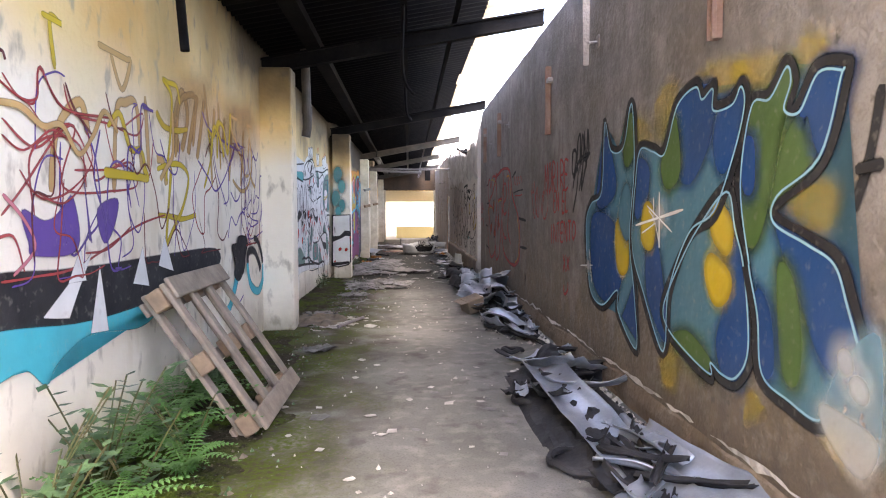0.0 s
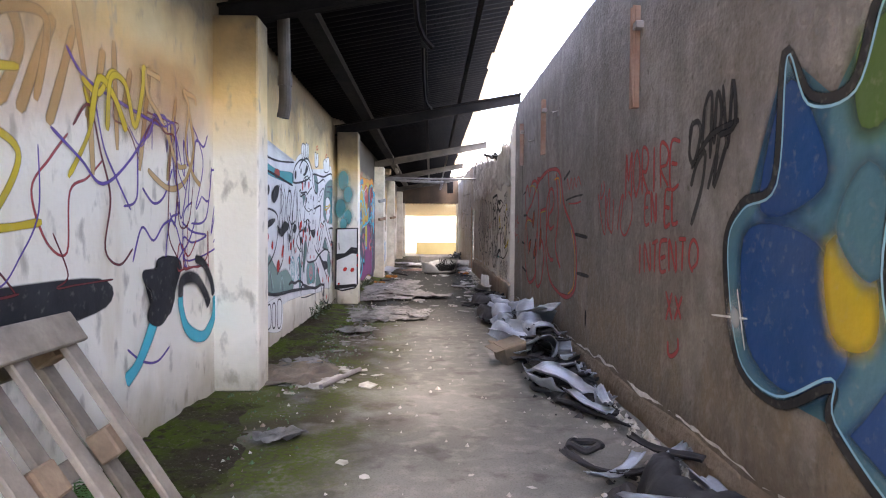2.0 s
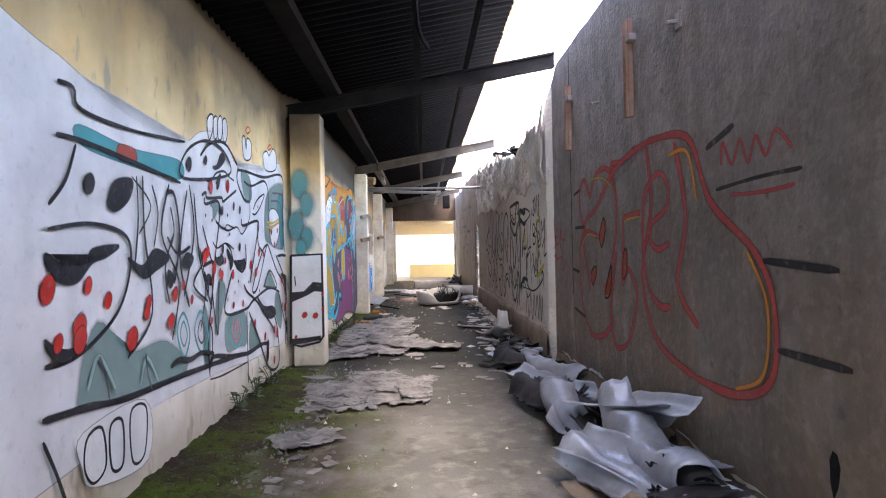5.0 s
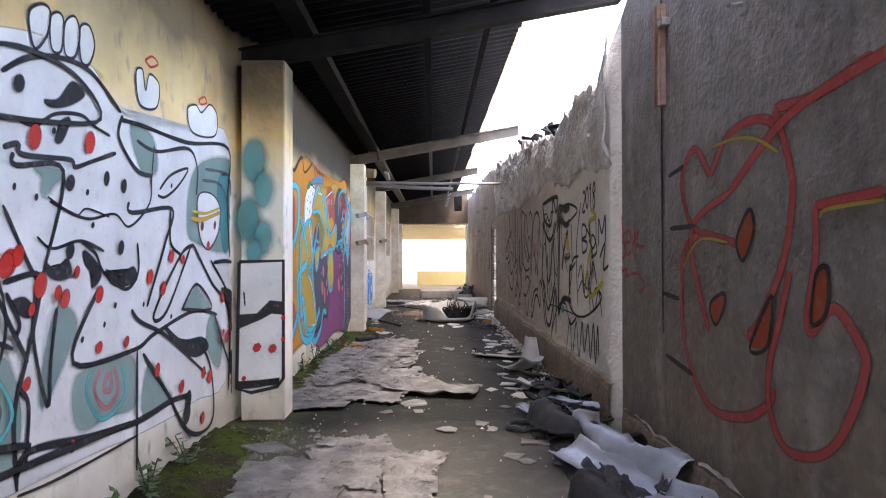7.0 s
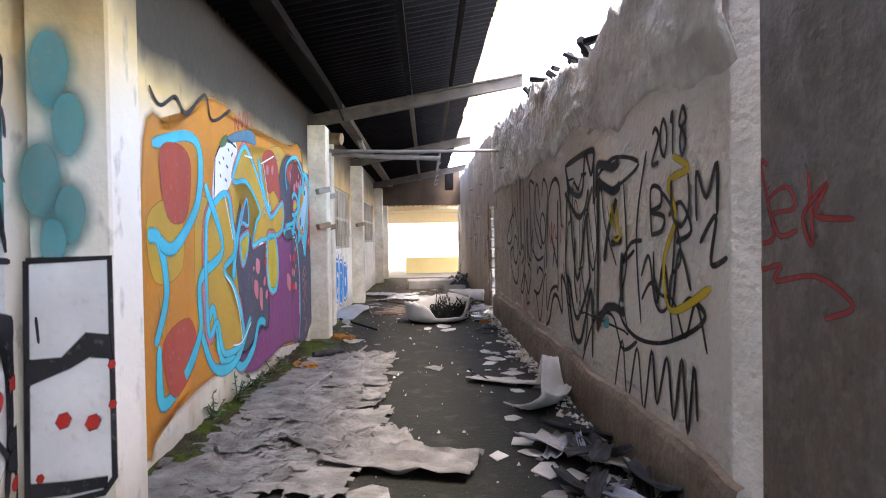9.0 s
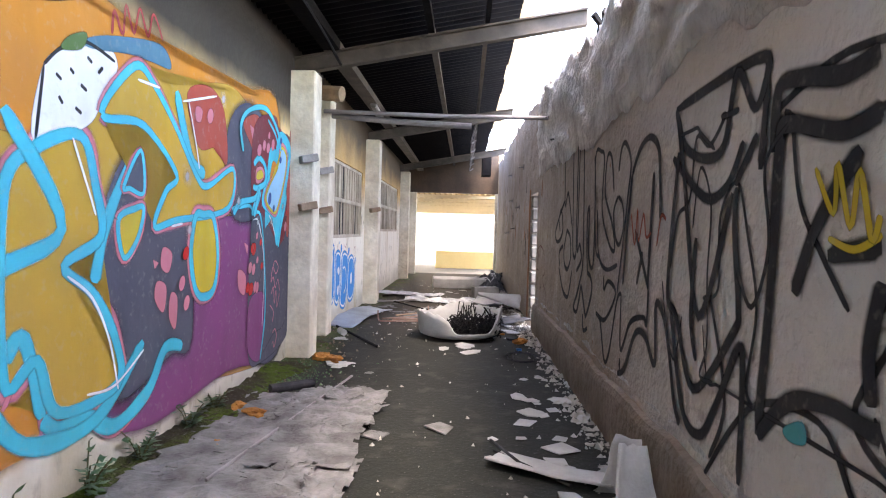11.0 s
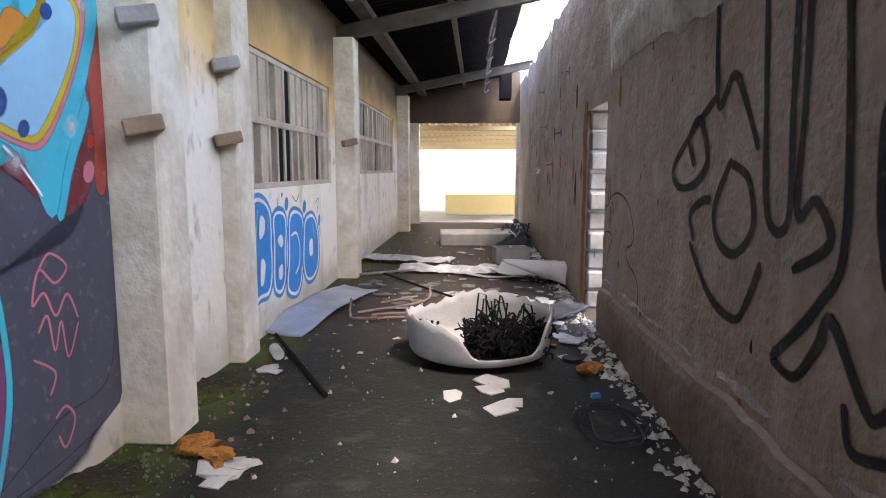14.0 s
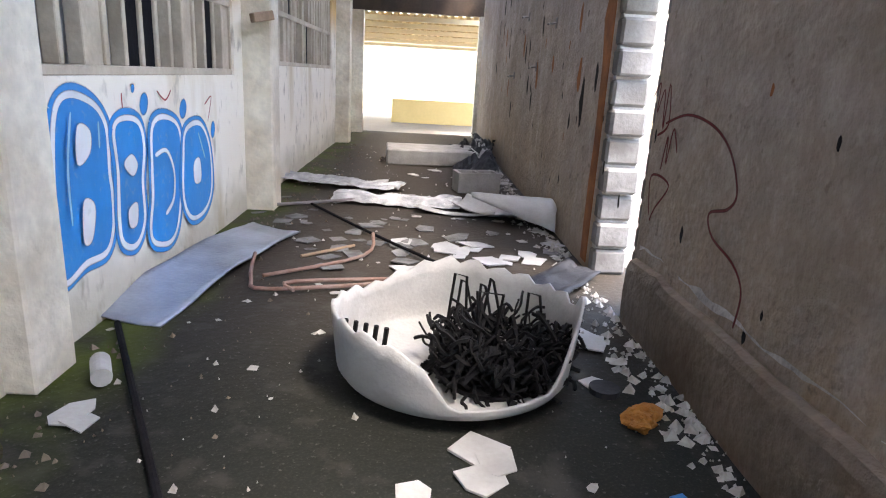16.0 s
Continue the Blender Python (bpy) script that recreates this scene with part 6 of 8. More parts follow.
glow_letter(g, "L", "slate", 0.03, 5, [(16.1, 1.6), (16.27, 1.82), (16.31, 1.58), (16.16, 1.59)])
spray(g, "L", "cyan", 0.09, 4, [(15.47, 0.48), (15.58, 0.4), (15.8, 0.39), (16.05, 0.27), (16.4, 0.38), (16.6, 0.6), (16.83, 0.57)])
spray(g, "L", "cyan", 0.09, 4, [(15.23, 0.8), (15.35, 0.87), (15.47, 0.49)])
spray(g, "L", "cyan", 0.04, 4, [(18.12, 1.45), (18.28, 1.14), (18.31, 0.57), (18.19, 0.18)])
spray(g, "L", "cyan", 0.09, 4, [(15.85, 1.08), (15.92, 1.32), (16.07, 1.6), (16.3, 1.88)])
spray(g, "L", "cyan", 0.09, 4, [(16.7, 2.26), (16.91, 1.85), (17.14, 1.76)])
spray(g, "L", "cyan", 0.04, 4, [(17.65, 1.53), (18.05, 1.57), (18.12, 1.45)])
spray(g, "L", "cyan", 0.04, 4, [(18.46, 1.93), (18.78, 2.3), (18.81, 1.8), (18.59, 1.18), (18.33, 1.66)])
spray(g, "L", "pink", 0.03, 3, [(15.45, 0.42), (15.58, 0.35), (15.8, 0.34), (16.05, 0.22), (16.43, 0.34)])
spray(g, "L", "pink", 0.03, 3, [(15.23, 0.59), (15.37, 0.75), (15.47, 0.41)])
spray(g, "L", "white", 0.018, 6, [(15.66, 1.8), (15.78, 1.57), (15.85, 1.43)])
spray(g, "L", "white", 0.018, 6, [(15.63, 1.13), (15.83, 1.0), (15.98, 0.76), (16.07, 0.47)])
spray(g, "L", "white", 0.018, 6, [(16.23, 2.22), (16.48, 2.23)])
spray(g, "L", "white", 0.018, 6, [(16.78, 2.21), (17.31, 2.36)])
spray(g, "L", "white", 0.018, 6, [(16.65, 1.38), (16.8, 1.4)])
spray(g, "L", "white", 0.018, 6, [(17.04, 1.79), (16.99, 1.94), (16.86, 2.23)])
spray(g, "L", "white", 0.018, 6, [(15.79, 0.51), (16.04, 0.5), (16.33, 0.64)])
fill(g, "L", "white", 0, 2, [(15.46, 2.08), (15.6, 2.2), (15.9, 2.32), (16.03, 2.24), (15.89, 2.02), (15.77, 1.88), (15.41, 1.74)])
spray(g, "L", "black", 0.02, 3, [(15.46, 2.1), (15.41, 1.75)])
spray(g, "L", "black", 0.02, 3, [(15.46, 2.1), (15.58, 2.21), (15.76, 2.29), (16.01, 2.26)])
spray(g, "L", "black", 0.02, 3, [(15.54, 2.08), (15.58, 2.06)])
spray(g, "L", "black", 0.02, 3, [(15.64, 2.13), (15.67, 2.11)])
spray(g, "L", "black", 0.02, 3, [(15.56, 1.98), (15.59, 1.95)])
spray(g, "L", "black", 0.02, 3, [(15.72, 2.07), (15.77, 2.05)])
spray(g, "L", "black", 0.02, 3, [(15.68, 1.95), (15.73, 1.93)])
spray(g, "L", "black", 0.02, 3, [(15.86, 2.16), (15.9, 2.2)])
spray(g, "L", "black", 0.02, 3, [(15.77, 2.22), (15.81, 2.2)])
fill(g, "L", "sky", 0, 2, [(15.76, 2.3), (16.0, 2.39), (16.48, 2.49), (16.62, 2.39), (16.41, 2.37), (16.17, 2.35), (15.81, 2.28)])
fill(g, "L", "green", 0, 3, [(15.58, 2.21), (15.64, 2.28), (15.76, 2.33), (15.72, 2.25)])
spray(g, "L", "red", 0.02, 2, [(15.98, 2.4), (16.0, 2.53), (16.08, 2.43), (16.11, 2.6), (16.19, 2.47), (16.25, 2.63), (16.34, 2.5), (16.4, 2.65), (16.51, 2.53)])
fill(g, "L", "pink", 0, 4, [(16.43, 1.17), (16.49, 1.15), (16.45, 1.12)])
fill(g, "L", "pink", 0, 4, [(16.55, 1.24), (16.66, 1.2), (16.62, 1.09), (16.53, 1.13)])
fill(g, "L", "pink", 0, 4, [(16.48, 1.03), (16.59, 0.99), (16.56, 0.84), (16.46, 0.93)])
fill(g, "L", "pink", 0, 4, [(16.66, 0.94), (16.74, 0.9), (16.72, 0.71), (16.64, 0.8)])
fill(g, "L", "pink", 0, 4, [(17.81, 1.02), (17.97, 0.96), (17.95, 0.81), (17.82, 0.87)])
fill(g, "L", "pink", 0, 4, [(17.93, 1.25), (18.02, 1.22), (18.0, 1.15)])
fill(g, "L", "pink", 0, 4, [(16.98, 2.21), (17.07, 2.21), (17.05, 2.13), (16.98, 2.13)])
fill(g, "L", "pink", 0, 4, [(18.01, 2.27), (18.18, 2.23), (18.09, 2.14)])
spray(g, "L", "cyan", 0.09, 2, [(14.34, 2.04), (14.88, 2.18), (15.13, 2.1), (15.06, 1.7), (14.64, 1.38), (14.41, 1.42)])
spray(g, "L", "cyan", 0.09, 2, [(14.25, 1.46), (14.41, 1.42), (14.5, 1.08), (14.32, 0.76)])
spray(g, "L", "cyan", 0.09, 2, [(14.37, 0.75), (14.4, 0.37), (14.77, 0.47), (15.07, 0.75), (15.09, 1.13), (15.59, 1.36), (15.22, 1.86)])
spray(g, "L", "cyan", 0.09, 2, [(15.07, 0.75), (15.35, 0.4), (15.88, 0.36), (16.33, 0.69)])
fill(g, "L", "redpaint", 0, 2, [(14.45, 2.01), (14.75, 2.09), (14.94, 1.98), (14.85, 1.6), (14.54, 1.59)])
fill(g, "L", "redpaint", 0, 2, [(14.43, 0.75), (14.86, 0.86), (14.98, 0.57), (14.58, 0.37)])
fill(g, "L", "gold", 0, 1, [(14.26, 1.58), (14.72, 1.69), (14.76, 1.24), (14.34, 1.17)])
fill(g, "L", "gold", 0, 1, [(14.39, 1.09), (14.49, 0.91), (14.43, 0.79)])
spray(g, "L", "black", 0.03, 3, [(14.31, 2.4), (14.46, 2.31), (14.71, 2.42), (14.89, 2.34), (15.26, 2.56), (15.41, 2.39), (15.86, 2.57)])
fill(g, "L", "slate", 0, 5, [(18.32, 0.89), (18.55, 1.04), (18.68, 1.09), (18.89, 1.11), (19.18, 1.41), (19.12, 0.47), (18.73, 0.34), (18.24, 0.2)])
fill(g, "L", "redpaint", 0, 5, [(19.14, 2.29), (19.18, 2.34), (19.18, 1.41), (19.1, 1.33), (19.11, 1.67), (19.07, 2.02)])
fill(g, "L", "cyan", 0, 6, [(18.52, 2.1), (18.8, 2.1), (19.03, 2.01), (19.04, 1.77), (19.07, 1.67), (18.93, 1.41), (18.83, 1.19), (18.76, 1.46), (18.55, 1.5), (18.43, 1.41)])
fill(g, "L", "orange", 0, 7, [(18.61, 2.01), (18.78, 1.96), (18.86, 1.82), (18.78, 1.64), (18.62, 1.59), (18.52, 1.7)])
fill(g, "L", "sky", 0, 8, [(18.66, 1.93), (18.77, 1.87), (18.79, 1.74), (18.65, 1.65), (18.58, 1.79)])
spray(g, "L", "pink", 0.014, 8, [(18.67, 1.0), (18.74, 1.06), (18.84, 0.99), (18.76, 0.93), (18.67, 1.0), (18.62, 0.86), (18.69, 0.9), (18.75, 0.79), (18.83, 0.87), (18.89, 0.75)])
spray(g, "L", "pink", 0.014, 8, [(18.64, 0.74), (18.7, 0.8), (18.73, 0.64), (18.78, 0.76), (18.81, 0.59), (18.89, 0.73)])
spray(g, "L", "pink", 0.014, 8, [(18.6, 0.64), (18.72, 0.55), (18.68, 0.46)])
spray(g, "L", "pink", 0.014, 8, [(18.7, 0.35), (18.77, 0.38), (18.82, 0.3), (18.75, 0.2), (18.71, 0.27)])
g = graffiti("dark red and slate mural end with cyan eye shape")
fill(g, "L", "slate", 0, 8, [(18.1, 1.51), (18.28, 1.5), (18.46, 1.56), (19.15, 1.37), (19.15, 0.59), (19.16, 0.25), (18.41, 0.13), (18.05, 0.3)])
fill(g, "L", "darkmaroon", 0, 8.5, [(18.12, 2.27), (18.66, 2.46), (18.83, 2.32), (19.18, 2.26), (19.17, 1.3), (18.85, 1.22), (18.39, 1.52), (18.1, 1.52)])
fill(g, "L", "purple2", 0, 9, [(18.07, 0.73), (18.44, 0.76), (18.46, 0.43), (18.34, 0.16), (18.05, 0.3)])
fill(g, "L", "cyan", 0, 10, [(18.81, 2.33), (19.18, 2.23), (19.06, 1.8), (18.89, 1.46), (18.78, 1.21), (18.62, 1.48), (18.34, 1.6), (18.43, 1.81), (18.66, 1.99)])
fill(g, "L", "pink", 0, 11, [(18.86, 2.23), (19.08, 2.14), (19.0, 1.86), (18.78, 1.53), (18.62, 1.51), (18.4, 1.62), (18.46, 1.77), (18.74, 1.98)])
fill(g, "L", "yellow", 0, 12, [(18.86, 2.19), (19.04, 2.12), (18.98, 1.87), (18.77, 1.56), (18.63, 1.53), (18.42, 1.63), (18.48, 1.76), (18.77, 1.98)])
fill(g, "L", "paleblue", 0, 13, [(18.87, 2.16), (19.01, 2.1), (18.95, 1.88), (18.75, 1.59), (18.64, 1.56), (18.46, 1.64), (18.51, 1.75), (18.79, 1.98)])
blot(g, "L", "blue", 0.05, 14, (18.53, 1.66))
blot(g, "L", "blue", 0.03, 14, (18.65, 1.57))
blot(g, "L", "blue", 0.03, 14, (18.83, 2.06))
blot(g, "L", "blue", 0.03, 14, (18.84, 2.25))
spray(g, "L", "cyan", 0.06, 10, [(18.11, 1.94), (18.24, 2.01), (18.4, 1.95), (18.42, 1.81), (18.23, 1.74), (18.1, 1.74)])
fill(g, "L", "pink", 0, 11, [(18.17, 1.9), (18.3, 1.93), (18.38, 1.88), (18.29, 1.8), (18.17, 1.79)])
fill(g, "L", "yellow", 0, 12, [(18.19, 1.87), (18.29, 1.9), (18.34, 1.86), (18.28, 1.83), (18.18, 1.82)])
fill(g, "L", "cyan", 0, 10, [(18.1, 1.57), (18.3, 1.71), (18.23, 1.59), (18.09, 1.49)])
spray(g, "L", "cyan", 0.035, 10, [(18.1, 1.5), (18.29, 1.5), (18.41, 1.17), (18.47, 0.59), (18.36, 0.16)])
spray(g, "L", "cyan", 0.03, 10, [(18.46, 2.39), (18.69, 2.28), (18.83, 2.09)])
spray(g, "L", "white", 0.014, 11, [(18.11, 1.45), (18.23, 1.45), (18.33, 1.3)])
spray(g, "L", "white", 0.014, 11, [(18.54, 1.5), (18.62, 1.43), (18.73, 1.3)])
spray(g, "L", "white", 0.012, 11, [(18.34, 1.31), (18.42, 0.97), (18.39, 0.46)])
blot(g, "L", "white", 0.05, 11, (18.23, 1.43))
blot(g, "L", "white", 0.05, 11, (18.6, 1.44))
blot(g, "L", "white", 0.05, 11, (19.08, 2.14))
blot(g, "L", "white", 0.05, 11, (18.94, 1.6))
blot(g, "L", "scarlet", 0.05, 11, (18.14, 1.19))
blot(g, "L", "scarlet", 0.05, 11, (18.08, 0.84))
blot(g, "L", "pink", 0.045, 11, (18.24, 0.84))
blot(g, "L", "pink", 0.045, 11, (18.14, 1.01))
blot(g, "L", "pink", 0.045, 11, (18.47, 2.13))
blot(g, "L", "pink", 0.045, 11, (19.04, 1.4))
blot(g, "L", "pink", 0.045, 11, (18.36, 2.14))
blot(g, "L", "scarlet", 0.03, 11, (18.35, 1.03))
blot(g, "L", "scarlet", 0.03, 11, (18.31, 1.25))
blot(g, "L", "scarlet", 0.03, 11, (19.07, 1.54))
blot(g, "L", "pink", 0.03, 11, (18.23, 1.09))
blot(g, "L", "pink", 0.03, 11, (18.21, 1.31))
blot(g, "L", "pink", 0.03, 11, (18.49, 2.25))
spray(g, "L", "cyan", 0.05, 10, [(17.85, 2.02), (17.79, 2.23), (17.98, 2.39), (18.4, 2.48), (18.74, 2.33), (18.85, 2.15)])
spray(g, "L", "cyan", 0.06, 10, [(17.66, 1.49), (17.81, 1.59), (18.14, 1.64), (18.25, 1.72), (18.13, 1.48)])
blot(g, "L", "scarlet", 0.04, 11, (16.84, 1.2))
blot(g, "L", "scarlet", 0.04, 11, (18.0, 0.86))
blot(g, "L", "scarlet", 0.04, 11, (18.1, 1.2))
blot(g, "L", "pink", 0.045, 11, (18.18, 0.85))
blot(g, "L", "pink", 0.045, 11, (16.86, 0.86))
blot(g, "L", "pink", 0.045, 11, (16.79, 1.0))
blot(g, "L", "pink", 0.045, 11, (18.05, 1.03))
blot(g, "L", "pink", 0.05, 11, (17.19, 2.19))
blot(g, "L", "pink", 0.05, 11, (18.23, 2.08))
blot(g, "L", "pink", 0.05, 11, (18.6, 2.18))
blot(g, "L", "white", 0.06, 11, (16.89, 1.36))
blot(g, "L", "white", 0.06, 11, (17.76, 1.6))
blot(g, "L", "white", 0.06, 11, (17.42, 2.36))
blot(g, "L", "white", 0.06, 11, (16.84, 1.72))
g = graffiti("blue bubble lettering with white rim on pale wall")
bubble(g, "L", "azure", 0.035, 2, [(21.11, 1.09), (21.23, 1.16), (21.43, 1.11), (21.53, 1.01), (21.54, 0.88), (21.53, 0.76), (21.54, 0.64), (21.52, 0.47), (21.43, 0.36), (21.23, 0.36), (21.02, 0.33), (21.03, 0.59), (21.05, 0.85)])
bubble(g, "L", "azure", 0.035, 4.5, [(21.62, 0.97), (21.74, 1.02), (21.91, 0.98), (21.95, 0.84), (21.9, 0.65), (21.89, 0.42), (21.77, 0.31), (21.63, 0.35), (21.6, 0.47), (21.63, 0.76)])
bubble(g, "L", "azure", 0.035, 7, [(22.09, 0.95), (22.28, 0.99), (22.49, 0.9), (22.49, 0.63), (22.39, 0.3), (22.24, 0.2), (22.02, 0.25), (21.97, 0.35), (22.03, 0.53), (22.05, 0.73)])
bubble(g, "L", "azure", 0.035, 9.5, [(22.61, 0.88), (22.89, 0.9), (23.06, 0.72), (23.07, 0.41), (22.9, 0.27), (22.64, 0.27), (22.51, 0.43), (22.54, 0.7)])
fill(g, "L", "white", 0, 13, [(21.25, 1.02), (21.35, 0.99), (21.33, 0.89), (21.22, 0.85)])
fill(g, "L", "white", 0, 13, [(21.24, 0.66), (21.33, 0.62), (21.28, 0.47), (21.21, 0.47)])
fill(g, "L", "white", 0, 13, [(21.68, 0.78), (21.77, 0.82), (21.83, 0.76), (21.77, 0.71)])
fill(g, "L", "white", 0, 13, [(21.69, 0.52), (21.79, 0.54), (21.77, 0.43), (21.69, 0.43)])
spray(g, "L", "white", 0.03, 13, [(22.08, 0.78), (22.25, 0.79), (22.35, 0.65), (22.32, 0.47), (22.18, 0.39)])
fill(g, "L", "white", 0, 13, [(22.72, 0.64), (22.83, 0.66), (22.84, 0.51), (22.72, 0.51)])
spray(g, "L", "paleblue", 0.02, 13, [(21.2, 1.09), (21.13, 0.83), (21.12, 0.57)])
spray(g, "L", "paleblue", 0.02, 13, [(21.44, 1.03), (21.43, 0.9)])
spray(g, "L", "paleblue", 0.02, 13, [(22.83, 0.85), (22.95, 0.65)])
blot(g, "L", "azure", 0.05, 2, (20.93, 0.99))
blot(g, "L", "azure", 0.05, 2, (20.91, 0.5))
blot(g, "L", "azure", 0.055, 2, (22.01, 1.09))
blot(g, "L", "azure", 0.055, 2, (22.61, 1.03))
blot(g, "L", "azure", 0.055, 2, (23.2, 0.84))
blot(g, "L", "azure", 0.02, 2, (20.98, 1.09))
blot(g, "L", "azure", 0.02, 2, (21.88, 1.18))
spray(g, "L", "red", 0.012, 2, [(21.74, 1.16), (21.74, 1.05)])
spray(g, "L", "red", 0.012, 2, [(22.2, 1.16), (22.32, 1.1), (22.42, 1.16)])
spray(g, "L", "red", 0.012, 2, [(23.04, 1.04), (23.19, 1.09), (23.09, 0.91)])
lettering("MORIRE", "R", "red", 0.028, [(6.86, 1.57), (6.88, 1.91), (5.83, 1.62), (5.84, 1.87)])
lettering("EN EL", "R", "red", 0.028, [(6.44, 1.38), (6.45, 1.59), (5.85, 1.39), (5.86, 1.58)])
lettering("INTENTO", "R", "red", 0.028, [(6.59, 1.04), (6.6, 1.24), (5.57, 1.12), (5.58, 1.3)])
lettering("XX", "R", "red", 0.028, [(6.05, 0.78), (6.06, 0.95), (5.77, 0.81), (5.77, 0.95)])
lettering("U", "R", "red", 0.028, [(6.01, 0.54), (6.01, 0.66), (5.8, 0.6), (5.8, 0.72)])
lettering("2018", "R", "black", 0.028, [(13.79, 1.81), (13.78, 1.99), (13.31, 1.81), (13.3, 2.04)])
lettering("BUM", "R", "black", 0.028, [(13.84, 1.42), (13.83, 1.66), (12.97, 1.49), (12.96, 1.73)])
lettering("EDP", "L", "white", 0.015, [(21.67, 0.87), (21.69, 0.94), (21.93, 0.84), (21.94, 0.92)])
lettering("18", "L", "white", 0.015, [(22.17, 0.86), (22.19, 0.95), (22.34, 0.82), (22.36, 0.93)])


def scribbles(g, surf, cols, n, y0, y1, z0, z1, w, seed):
    """Loose loops of spray line."""
    rnd = random.Random(seed)
    for _ in range(n):
        y, z = rnd.uniform(y0, y1), rnd.uniform(z0, z1)
        pts, a = [], rnd.uniform(0, 6.3)
        for _ in range(rnd.randint(4, 8)):
            pts.append((min(max(y, y0), y1), min(max(z, z0), z1)))
            a += rnd.uniform(-1.5, 1.9)
            y, z = y + 0.16 * math.cos(a), z + 0.30 * math.sin(a)
        spray(g, surf, rnd.choice(cols), w * rnd.uniform(0.7, 1.3), rnd.randint(1, 4), pts)


g = graffiti("tangled thin red, purple and ochre lines on cream plaster")
scribbles(g, "L", ["red", "purple", "purple", "darkred"], 40, 2.2, 7.1, 1.05, 2.05, 0.014, 5)
scribbles(g, "L", ["ochre", "ochre", "yellow"], 14, 2.6, 7.0, 1.6, 2.3, 0.045, 6)
g = graffiti("faint black scrawls along rough grey wall")
scribbles(g, "R", ["black"], 12, 13.1, 16.0, 0.8, 1.9, 0.02, 9)


# ---- fixtures on walls and roof ----
def wall_rod(y, z0, z1, label):
    x = right_x(y)
    o = base("wall_channel", pose(x - 0.03, y, z0), label, "bracket", "steel channels on the wall")
    part("channel", add_box(add_box(box(-0.012, 0.026, -0.03, 0.03, 0, z1 - z0, 0.004), -0.03, -0.012, -0.03, -0.022, 0, z1 - z0), -0.03, -0.012, 0.022, 0.03, 0, z1 - z0), M_RUST, o)
    part("clip", box(-0.03, 0.028, -0.10, -0.03, (z1 - z0) * 0.75, (z1 - z0) * 0.75 + 0.05, 0.004), M_STEEL, o)


for y, a, b in ((6.62, 2.21, 2.93), (3.03, 2.22, 3.3), (10.1, 2.3, 3.0), (11.9, 2.35, 3.0)):
    wall_rod(y, a, b, "rusty pinkish steel channel fixed to grey wall")


def anchor(y, z, rnd):
    x = right_x(y)
    o = base("wall_anchor", pose(x, y, z), "small broken steel anchor stub in plaster", "bracket", "anchor stubs")
    part("plate", box(-0.012, 0.01, -0.035, 0.035, -0.05, 0.05, 0.004), M_STEEL, o)
    part("stub", add_tube(bmesh.new(), [(0, 0, 0), (-0.07, 0, -0.01), (-0.09, -0.03, -0.02)], 0.012), M_STEEL, o)


rnd = random.Random(21)
for y, z in ((5.0, 2.75), (9.3, 2.7), (10.9, 2.6), (19.9, 2.5), (20.4, 2.85), (24.6, 1.9), (25.5, 1.5), (26.3, 2.1), (27.2, 1.4), (24.0, 2.6), (26.8, 2.7)):
    anchor(y, z, rnd)


def gouge(y, z, s, seed):
    """A chipped hole in the plaster, with a dark bed."""
    bm = bmesh.new()
    r = random.Random(seed)
    vs = [bm.verts.new(on_wall("R", y + s * r.uniform(0.5, 1) * math.cos(k * 0.7) * 0.5, z + s * r.uniform(0.6, 1.2) * math.sin(k * 0.7), 0.0012)) for k in range(9)]
    bm.faces.new(vs)
    thing("plaster_chip", bm, M_RED if r.random() < 0.3 else M_CHAR, pose(0, 0, 0), "dark chipped hollow in rough plaster", "chip", "chips in plaster")


for k in range(60):
    gouge(rnd.uniform(16.5, 29), rnd.uniform(0.35, 2.4), rnd.uniform(0.02, 0.06), k)
for k in range(30):
    gouge(rnd.uniform(22.9, 30), rnd.uniform(0.9, 2.5), rnd.uniform(0.07, 0.17), 300 + k)
gouge(21.25, 2.0, 0.14, 201), gouge(23.3, 1.2, 0.18, 202), gouge(8.0, 0.5, 0.09, 203), gouge(21.4, 0.25, 0.2, 204)


def downpipe(y, z0, z1):
    x = left_x(y) + 0.44
    o = base("drain_pipe", pose(x, y, z0), "grey elbowed plastic drain pipe under dark roof", "pipe")
    pts = smooth_line([(0, 0, 0), (0.02, 0, 0.12), (0.02, 0, 0.3), (0.0, 0, z1 - z0)], 6)
    part("pipe", add_tube(bmesh.new(), pts, 0.055, 14), M_STEEL_PALER, o)
    part("collar", add_tube(bmesh.new(), [(0.02, 0, 0.28), (0.02, 0, 0.36)], 0.064, 14), M_STEEL_PALER, o)


downpipe(7.75, 2.32, 3.45)
o = base("hanging_pipe", pose(-1.55, 4.45, 2.5), "dark pipe stub hanging beside cream wall", "pipe")
part("pipe", add_tube(bmesh.new(), [(0, 0, 0), (-0.03, 0.01, 0.4), (-0.05, 0, 0.85)], 0.032, 10), M_SOOT, o)
# pipes across the passage between the paired pillars
for y, x0, x1, z0, z1, r, lab in ((20.5, -1.45, 1.44, 2.87, 2.84, 0.028, "thin grey pipe spanning the passage"), (20.62, -1.4, 0.42, 2.84, 2.74, 0.04, "broken pale pipe jutting across the passage")):
    thing("cross_pipe", add_tube(bmesh.new(), [(x0, y, z0), ((x0 + x1) / 2, y, (z0 + z1) / 2 - 0.015), (x1, y, z1)], r, 10), M_STEEL, pose(0, 0, 0), lab, "pipe", "cross pipes")
